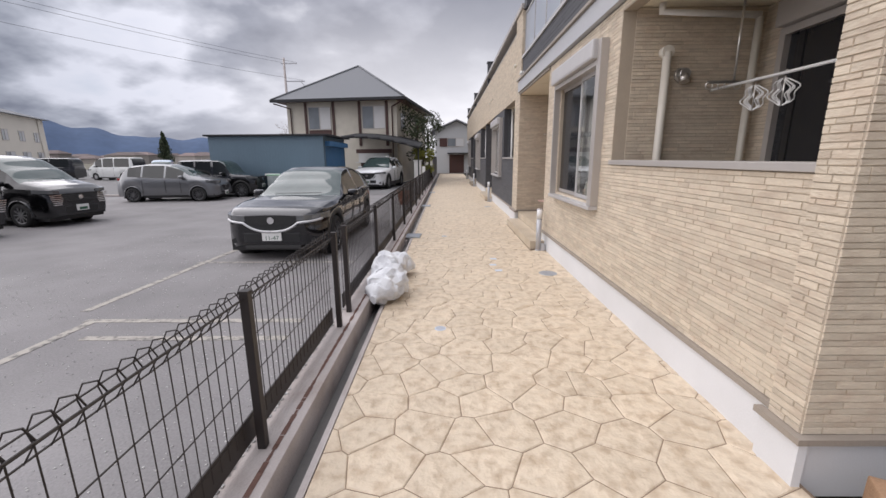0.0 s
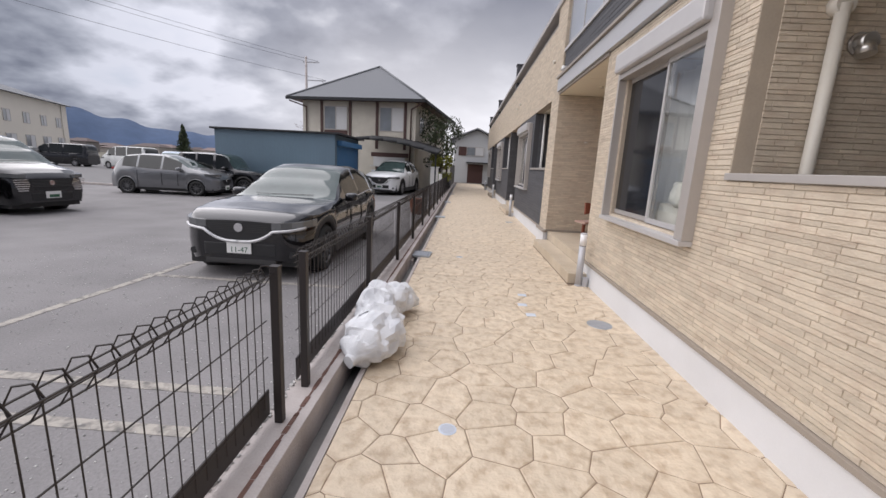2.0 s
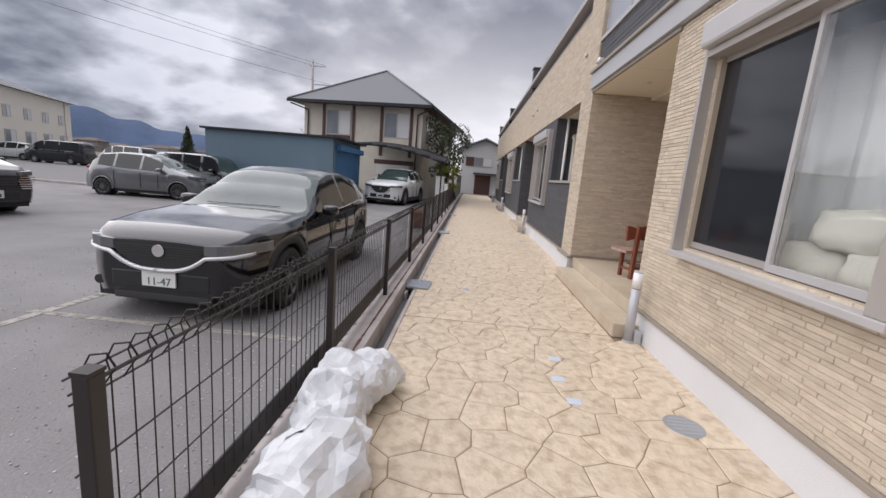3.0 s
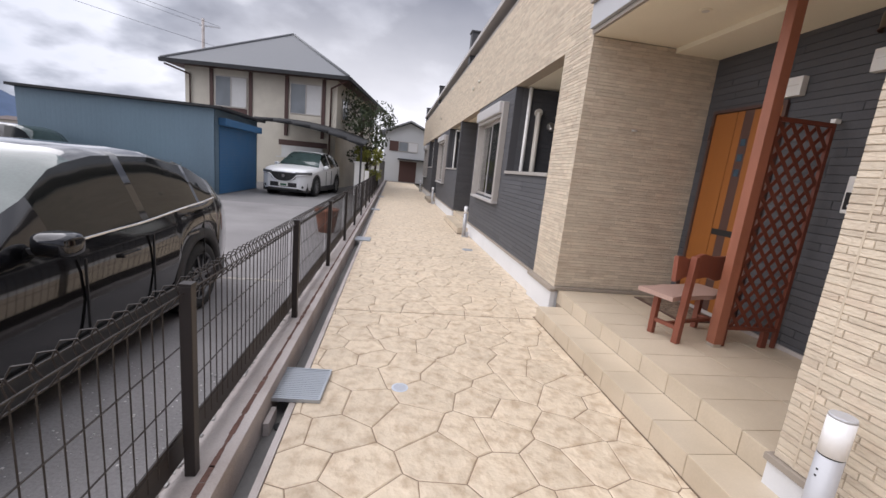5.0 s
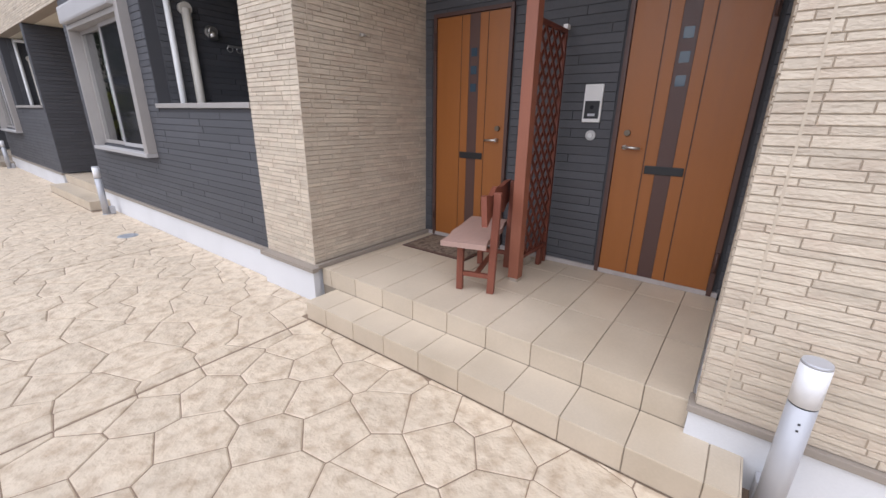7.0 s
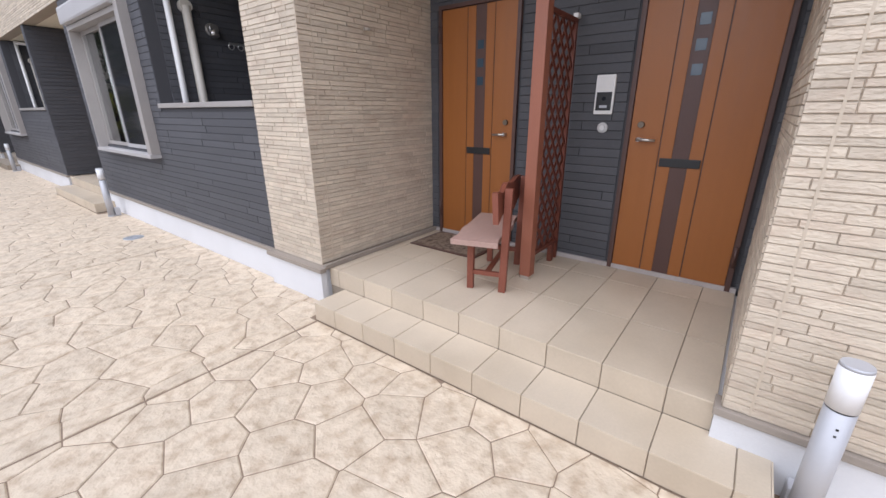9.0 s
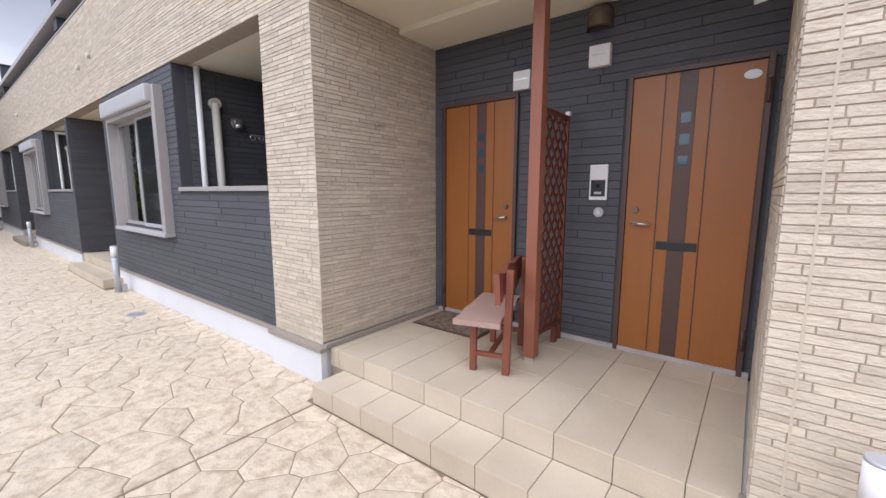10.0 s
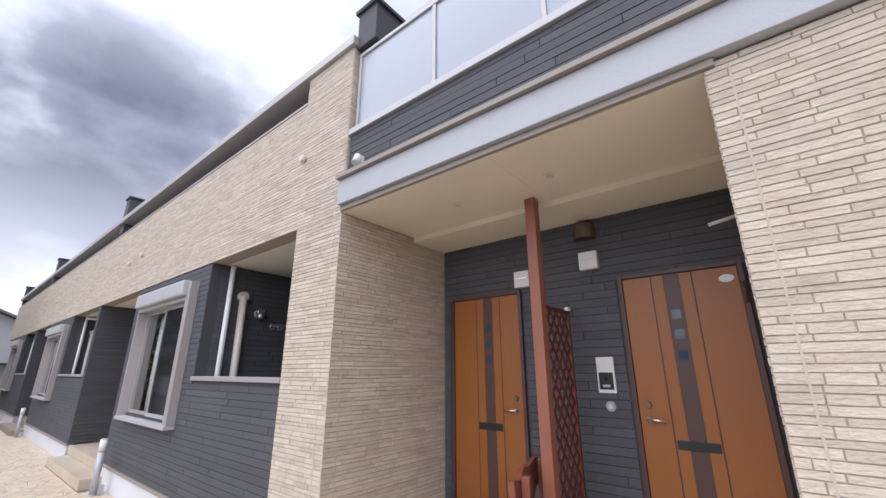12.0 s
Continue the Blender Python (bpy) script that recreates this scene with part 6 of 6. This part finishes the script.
for nm, mt in (("far_roofs", M_FARROOF), ("far_walls", M_FARWALL)):
    bm = bmesh.new()
    r2 = random.Random(4)
    for k in range(420):
        a, d = radians(r2.uniform(97, 158)), r2.uniform(280, 800)
        x, y, w, hh = d * math.cos(a), d * math.sin(a), r2.uniform(4, 9), r2.uniform(2.5, 5.5)
        if nm == "far_walls":
            box(bm, x - w, x + w, y - w * 0.6, y + w * 0.6, -0.2, hh)
        else:
            v = [bm.verts.new(c) for c in ((x - w - 0.6, y - w * 0.6 - 0.6, hh), (x + w + 0.6, y - w * 0.6 - 0.6, hh), (x + w + 0.6, y + w * 0.6 + 0.6, hh), (x - w - 0.6, y + w * 0.6 + 0.6, hh), (x - w * 0.5, y, hh + 1.8), (x + w * 0.5, y, hh + 1.8))]
            for q in ((0, 1, 5, 4), (1, 2, 5), (2, 3, 4, 5), (3, 0, 4)):
                bm.faces.new([v[i] for i in q])
    tagged(part(nm, bm, mt), "low houses of the far town", "town", kind="stuff")
pole2 = thing("utility_pole", "grey concrete utility pole with crossarms", "utility pole", (-17.3, 46, 0))
part("pole_shaft", tube(bmesh.new(), (0, 0, 0), (0, 0, 12.3), 0.17, 0.11, n=12), M_CURB, pole2)
for z, a, b in ((11.7, -0.3, 1.4), (9.9, -0.1, 2.1)):
    part("crossarm", boxes((a, b, -0.05, 0.05, z, z + 0.1)), M_GREYMET, pole2)
part("brace", tube(bmesh.new(), (1.7, 0, 9.9), (2.3, 0, 9.2), 0.05, n=6), M_GREYMET, pole2)
for k, (x, z) in enumerate(((1.3, 11.85), (-0.2, 11.85), (1.9, 10.05))):
    bm = bmesh.new()
    pts = []
    for i in range(25):
        f = i / 24
        pts.append((-17.3 + x - 26 * f, 46 - 36 * f, z + 2.2 * f - 2.0 * 4 * f * (1 - f) * 0.35))
    path_tube(bm, pts, 0.012, 4)
    tagged(part("cable", bm, M_BLACK), "thin black overhead cable", "cable", "overhead cables")

# ---------- planting ----------
M_LEAF = material("dark_green_leaves", (0.045, 0.062, 0.026), 0.6, vary=0.3, scale=3, piece=0.5, bump=0.0)
M_LEAFY = material("yellow_green_leaves", (0.20, 0.21, 0.035), 0.6, vary=0.25, scale=3, piece=0.4, bump=0.0)
M_BARK = material("bark", (0.08, 0.06, 0.045), 0.9, vary=0.25, scale=12, bump=0.4)


def leaves(bm, c, rad, n, size, r):
    for k in range(n):
        d = Vector((r.gauss(0, 1), r.gauss(0, 1), r.gauss(0, 1))).normalized() * (r.random() ** 0.45)
        p = Vector(c) + Vector((d.x * rad[0], d.y * rad[1], d.z * rad[2]))
        q = Euler((r.uniform(0, 6.28), r.uniform(0, 6.28), r.uniform(0, 6.28))).to_matrix()
        s = size * r.uniform(0.6, 1.3)
        bm.faces.new([bm.verts.new(p + q @ Vector(v)) for v in ((-s, 0, 0), (0, -s * 0.45, 0.1 * s), (s, 0, 0), (0, s * 0.45, 0.1 * s))])


def tree(name, label, at, height, spread, mat_, seed, clumps=16, per=170, size=0.09):
    r = random.Random(seed)
    t = thing(name, label, "tree" if name != "shrub" else "shrub", at)
    bm = bmesh.new()
    pts = [(0, 0, 0), (0.06, 0.02, height * 0.3), (-0.05, 0.05, height * 0.62), (0.04, 0, height * 0.85)]
    rr = 0.035 * height ** 0.6
    for i, (a, b) in enumerate(zip(pts, pts[1:])):
        tube(bm, a, b, rr * (1 - 0.28 * i), rr * (1 - 0.28 * (i + 1)), n=9)
    tips = []
    for k in range(9):
        z = height * r.uniform(0.28, 0.8)
        a = r.uniform(0, 6.28)
        tip = (spread * 0.75 * math.cos(a), spread * 0.75 * math.sin(a), z + height * 0.16)
        tube(bm, (0, 0, z), tip, rr * 0.35, rr * 0.12, n=6)
        tips.append(tip)
    part("trunk", bm, M_BARK, t)
    bm = bmesh.new()
    for k in range(clumps):
        c = tips[k % 9] if k < 9 else (r.uniform(-1, 1) * spread * 0.7, r.uniform(-1, 1) * spread * 0.7, height * r.uniform(0.35, 0.98))
        q = spread * r.uniform(0.32, 0.58)
        leaves(bm, c, (q, q, q * 0.8), per, size, r)
    part("crown", bm, mat_, t)
    return t


tree("tree", "slender evergreen garden tree with sparse dark leaves", (-2.0, 29.9, 0), 5.4, 1.3, M_LEAF, 1, 17, 90, 0.10)
tree("tree", "slender evergreen garden tree beside the house", (-1.35, 32.5, 0), 4.9, 1.1, M_LEAF, 5, 14, 90, 0.10)
tree("shrub", "yellow-green shrub by the white gatepost", (-1.45, 27.5, 0.0), 2.3, 0.65, M_LEAFY, 2, 14, 140, 0.07)
con = thing("conifer", "dark conifer far beyond the lots", "tree", (-44, 64, 0))
part("trunk", tube(bmesh.new(), (0, 0, 0), (0, 0, 5.6), 0.16, 0.03, n=8), M_BARK, con)
bm, r = bmesh.new(), random.Random(12)
for k in range(26):
    z = 0.9 + 5.0 * k / 26
    q = 1.35 * (1 - k / 27) ** 0.8
    for m in range(3):
        a = r.uniform(0, 6.28)
        leaves(bm, (q * 0.5 * math.cos(a), q * 0.5 * math.sin(a), z), (q * 0.6, q * 0.6, 0.35), 40, 0.17, r)
part("crown", bm, M_LEAF, con)
tree("tree", "bare pale far tree beyond the shed", (-22, 62, 0), 6.5, 3.0, material("bare_twigs", (0.30, 0.26, 0.24), 0.9, piece=0.2, bump=0.0), 6, 26, 60, 0.12)
gp = thing("gatepost", "white rendered gatepost with a flat cap", "gatepost", (-1.75, 25.9, 0))
part("pillar", boxes((-0.22, 0.22, -0.22, 0.22, 0, 1.55)), M_WHITE, gp)
part("cap", boxes((-0.27, 0.27, -0.27, 0.27, 1.551, 1.62), bevel=0.015), M_WHITE, gp)
gp = thing("gatepost", "short white concrete post by the fence", "gatepost", (-1.3, 24.4, 0))
part("pillar", boxes((-0.09, 0.09, -0.09, 0.09, 0, 1.25), bevel=0.02), M_WHITE, gp)
pot = thing("plant_pot", "large weathered terracotta pot behind the fence", "pot", (-1.55, 15.2, 0))
bm = lathe(bmesh.new(), [(0.02, 0.0), (0.17, 0.0), (0.22, 0.25), (0.25, 0.45), (0.27, 0.46), (0.27, 0.53), (0.23, 0.53), (0.21, 0.42), (0.02, 0.42)], 24, (0, 0, 0), 1)
bmesh.ops.transform(bm, matrix=Matrix.Rotation(radians(90), 4, "X"), verts=bm.verts)
part("pot_body", bm, material("terracotta", (0.26, 0.105, 0.065), 0.8, vary=0.2, scale=6), pot)
pp = thing("potted_palm", "small spiky green plant in a dark pot", "potted plant", (-6.95, 19.9, 0))
part("planter", tube(bmesh.new(), (0, 0, 0), (0, 0, 0.65), 0.16, 0.22, n=16), M_BLACK, pp)
bm = bmesh.new()
r = random.Random(9)
for k in range(46):
    a, e = r.uniform(0, 6.28), r.uniform(0.3, 1.3)
    d = Vector((math.cos(a) * math.cos(e), math.sin(a) * math.cos(e), math.sin(e))) * r.uniform(0.3, 0.5)
    s = Vector((-math.sin(a), math.cos(a), 0)) * 0.02
    b0 = Vector((0, 0, 0.64))
    bm.faces.new([bm.verts.new(v) for v in (b0 - s, b0 + d * 0.6 - s, b0 + d - Vector((0, 0, 0.06)), b0 + d * 0.6 + s, b0 + s)])
part("fronds", bm, M_LEAF, pp)

# ---------- tile cladding ----------
rng = random.Random(11)
BL, BH = (0.14, 0.20, 0.26, 0.31, 0.38), (0.042, 0.030, 0.045, 0.033, 0.040)
# rows run along u; facing the path: u runs towards the near end
rows = courses(-7.6, -1.905, LOW0, LOW1 + 0.05, [(-VY, -1.9, VN, V1), (-6.78, -4.92, 1.13, 2.84)], BL, BH, 0.0034, rng)
clad(w_near, "brick", M_BRICK, (FX, 0, 0), -90, rows, keep=lambda u, v: u < -6.9 and v < 1.7)
rows = courses(-1.9, -1.69, 0.30, LOW1 + 0.05, [], (0.105, 0.16, 0.21), BH, 0.005, rng)
clad(w_pil, "brick", M_BRICK, (FX - 0.035, 0, 0), -90, rows, keep=lambda u, v: v < 1.6)
rows = courses(FX - 0.035, 3.2, 0.30, 5.6, [], BL, BH, 0.0034, rng)
clad(w_pil, "brick", M_BRICK, (0, 1.69, 0), 0, rows)
rows = courses(-11.35, -10.58, LOW0, 3.254, [], BL, BH, 0.0034, rng)
clad(w_tile, "brick", M_BRICK, (FX, 0, 0), -90, rows, keep=lambda u, v: v < 2.0)
rows = courses(FX - 0.012, PX, LOW0 + 0.02, 3.25, [], BL, BH, 0.0034, rng)
clad(w_tile, "brick", M_BRICK, (0, 10.58, 0), 0, rows, keep=lambda u, v: v < 1.5)
rows = courses(-PX, -FX - 0.01, 0.33, 3.25, [], BL, BH, 0.0034, rng)
clad(w_porch_r, "brick", M_BRICK, (0, 7.6, 0), 180, rows)
rows = courses(FX + T, 3.46, 0.3, 3.25, [], BL, BH, 0.0034, rng)
clad(w_vside, "brick", M_BRICK, (0, VY, 0), 0, rows)
rows = courses(-VY, -1.9, 0.3, 3.25, [(-4.25, -2.0, 0.9, 2.95)], BL, BH, 0.0034, rng)
clad(w_vback, "brick", M_BRICK, (3.46, 0, 0), -90, rows)
rows = courses(-END, -10.58, 3.256, 5.22, [(-END, -11.42, 4.86, 5.3)], BL, BH, 0.0034, rng)
clad(w_band, "brick", M_BRICK, (FX, 0, 0), -90, rows)
rows = courses(FX, FX + 0.9, 3.6, 5.22, [], BL, BH, 0.0034, rng)
clad(w_band, "brick", M_BRICK, (0, 10.58, 0), 0, rows)
DL, DH = (0.7, 0.9, 1.2, 1.5), (0.075, 0.07)
for ob, a, b, va, vb, wa, wb in darks:
    rows = courses(-b, -a, LOW0, LOW1, [(-vb, -va, V0, V1 + 0.1), (-wb, -wa, 1.15, 2.85)], DL, DH, 0.003, rng)
    clad(ob, "tile", M_DARK, (FX + 0.015, 0, 0), -90, rows, 0.008, keep=(lambda u, v: u > -13.5 and v < 1.5) if a < 12 else None)
    rows = courses(FX + 0.155, 3.5, LOW0, LOW1, [], DL, DH, 0.003, rng)
    clad(ob, "tile", M_DARK, (0, vb, 0), 0, rows, 0.008)
    if va > a:
        rows = courses(FX + 0.01, PX, LOW0, LOW1, [], DL, DH, 0.003, rng)
        clad(ob, "tile", M_DARK, (0, a, 0), 0, rows, 0.008)
for ob, a, b in backs:
    holes = [(-d1, -d0, 0.3, 2.6) for d0, d1 in ((a + 0.03, a + 0.99), (b - 1.05, b - 0.1))]
    rows = courses(-b, -a, 0.325, 3.3, holes, DL, DH, 0.003, rng)
    clad(ob, "tile", M_DARK, (PX, 0, 0), -90, rows, 0.008, keep=(lambda u, v: v < 3.3) if a < 10 else None)
rows = courses(-10.57, -1.69, 3.61, 4.10, [], DL, DH, 0.003, rng)
clad(w_balc, "tile", M_DARK, (FX + 0.04, 0, 0), -90, rows, 0.008)

M_SEAL = material("beige_sealant", (0.52, 0.44, 0.34), 0.7, vary=0.05, bump=0.0)
for r in ((FX - 0.0075, FX, 7.492, 7.502, LOW0, LOW1), (FX - 0.0075, FX, 10.70, 10.71, LOW0, 5.2), (FX + 0.112, FX + 0.122, 10.5725, 10.58, LOW0 + 0.02, LOW1)):
    struct("panel_joint", boxes(r), M_SEAL, "narrow beige sealant joint between cladding panels", "joint")

# ---------- flagstones stamped in the path ----------


def clip_poly(poly, p, n):
    res = []
    for i, a in enumerate(poly):
        b = poly[(i + 1) % len(poly)]
        da, db = (a[0] - p[0]) * n[0] + (a[1] - p[1]) * n[1], (b[0] - p[0]) * n[0] + (b[1] - p[1]) * n[1]
        if da <= 0:
            res.append(a)
        if da * db < 0:
            s = da / (da - db)
            res.append((a[0] + s * (b[0] - a[0]), a[1] + s * (b[1] - a[1])))
    return res


rng = random.Random(21)
SX, SY = 0.345, 0.295
seeds = {}
for i in range(-1, 10):
    for j in range(-12, 158):
        seeds[i, j] = (PATHX0 + (i + 0.5 * (j % 2)) * SX + rng.uniform(-0.125, 0.125), j * SY + rng.uniform(-0.105, 0.105))
JOINTS = (-2.9, 7.40, 10.33, 13.4, 16.6, 19.6, 22.6, 25.6, 28.6, 32, 36, 40, 46)
vs, fs, stones = [], [], []
for (i, j), c in seeds.items():
    poly = [(c[0] - 1, c[1] - 1), (c[0] + 1, c[1] - 1), (c[0] + 1, c[1] + 1), (c[0] - 1, c[1] + 1)]
    for di in range(-3, 4):
        for dj in range(-3, 4):
            o = seeds.get((i + di, j + dj))
            if o and (di or dj):
                n = (o[0] - c[0], o[1] - c[1])
                poly = clip_poly(poly, ((c[0] + o[0]) / 2, (c[1] + o[1]) / 2), n)
    if not poly:
        continue
    y_lo, y_hi = min(p[1] for p in poly), max(p[1] for p in poly)
    for a, b in zip(JOINTS, JOINTS[1:]):
        if a < y_hi and b > y_lo:
            stones.append((c, poly, a, b))
for c, poly, a, b in stones:
    porch = any(p0 - 0.26 < c[1] < p1 - 0.16 for p0, p1 in ((7.62, 10.54), (16.74, 19.48), (25.57, 28.38)))
    for p, n in (((PATHX0, 0), (-1, 0)), ((1.66 if porch else PATHX1 - 0.02, 0), (1, 0)), ((0, a + 0.009), (0, -1)), ((0, b - 0.009), (0, 1))):
        poly = clip_poly(poly, p, n)
    if len(poly) < 3:
        continue
    area = 0.5 * sum(p[0] * q[1] - q[0] * p[1] for p, q in zip(poly, poly[1:] + poly[:1]))
    if area < 0.002:
        continue
    cx, cy = sum(p[0] for p in poly) / len(poly), sum(p[1] for p in poly) / len(poly)

    def ring(inset, z):
        out_ = []
        for x, y in poly:
            d = math.hypot(x - cx, y - cy)
            s = max(0.2, 1 - inset / max(d, 0.02))
            out_.append((cx + (x - cx) * s, cy + (y - cy) * s, z + (0.0025 * noise.noise((x * 3, y * 3, 0)) if z > -0.004 else 0)))
        return out_

    rr = [ring(0.003, -0.0065), ring(0.011, -0.001), ring(0.045, 0.002)]
    m = len(poly)
    pv = rr[0] + rr[1] + rr[2]
    pf = [(r * m + q, r * m + (q + 1) % m, (r + 1) * m + (q + 1) % m, (r + 1) * m + q) for r in (0, 1) for q in range(m)] + [tuple(range(2 * m, 3 * m))]
    if 2.2 < c[1] < 10.5:
        me = bpy.data.meshes.new("flagstone")
        me.from_pydata([(x - cx, y - cy, z) for x, y, z in pv], [], pf)
        me.materials.append(M_STAMP)
        ob = new("flagstone", me)
        ob.parent = pave
        ob.matrix_basis = Matrix.Translation((cx, cy, 0))
    else:
        k = len(vs)
        vs += pv
        fs += [tuple(k + t for t in f) for f in pf]
me = bpy.data.meshes.new("flagstones")
me.from_pydata(vs, [], fs)
me.materials.append(M_STAMP)
ob = tagged(new("flagstones", me), kind="stuff")
ob.parent = pave
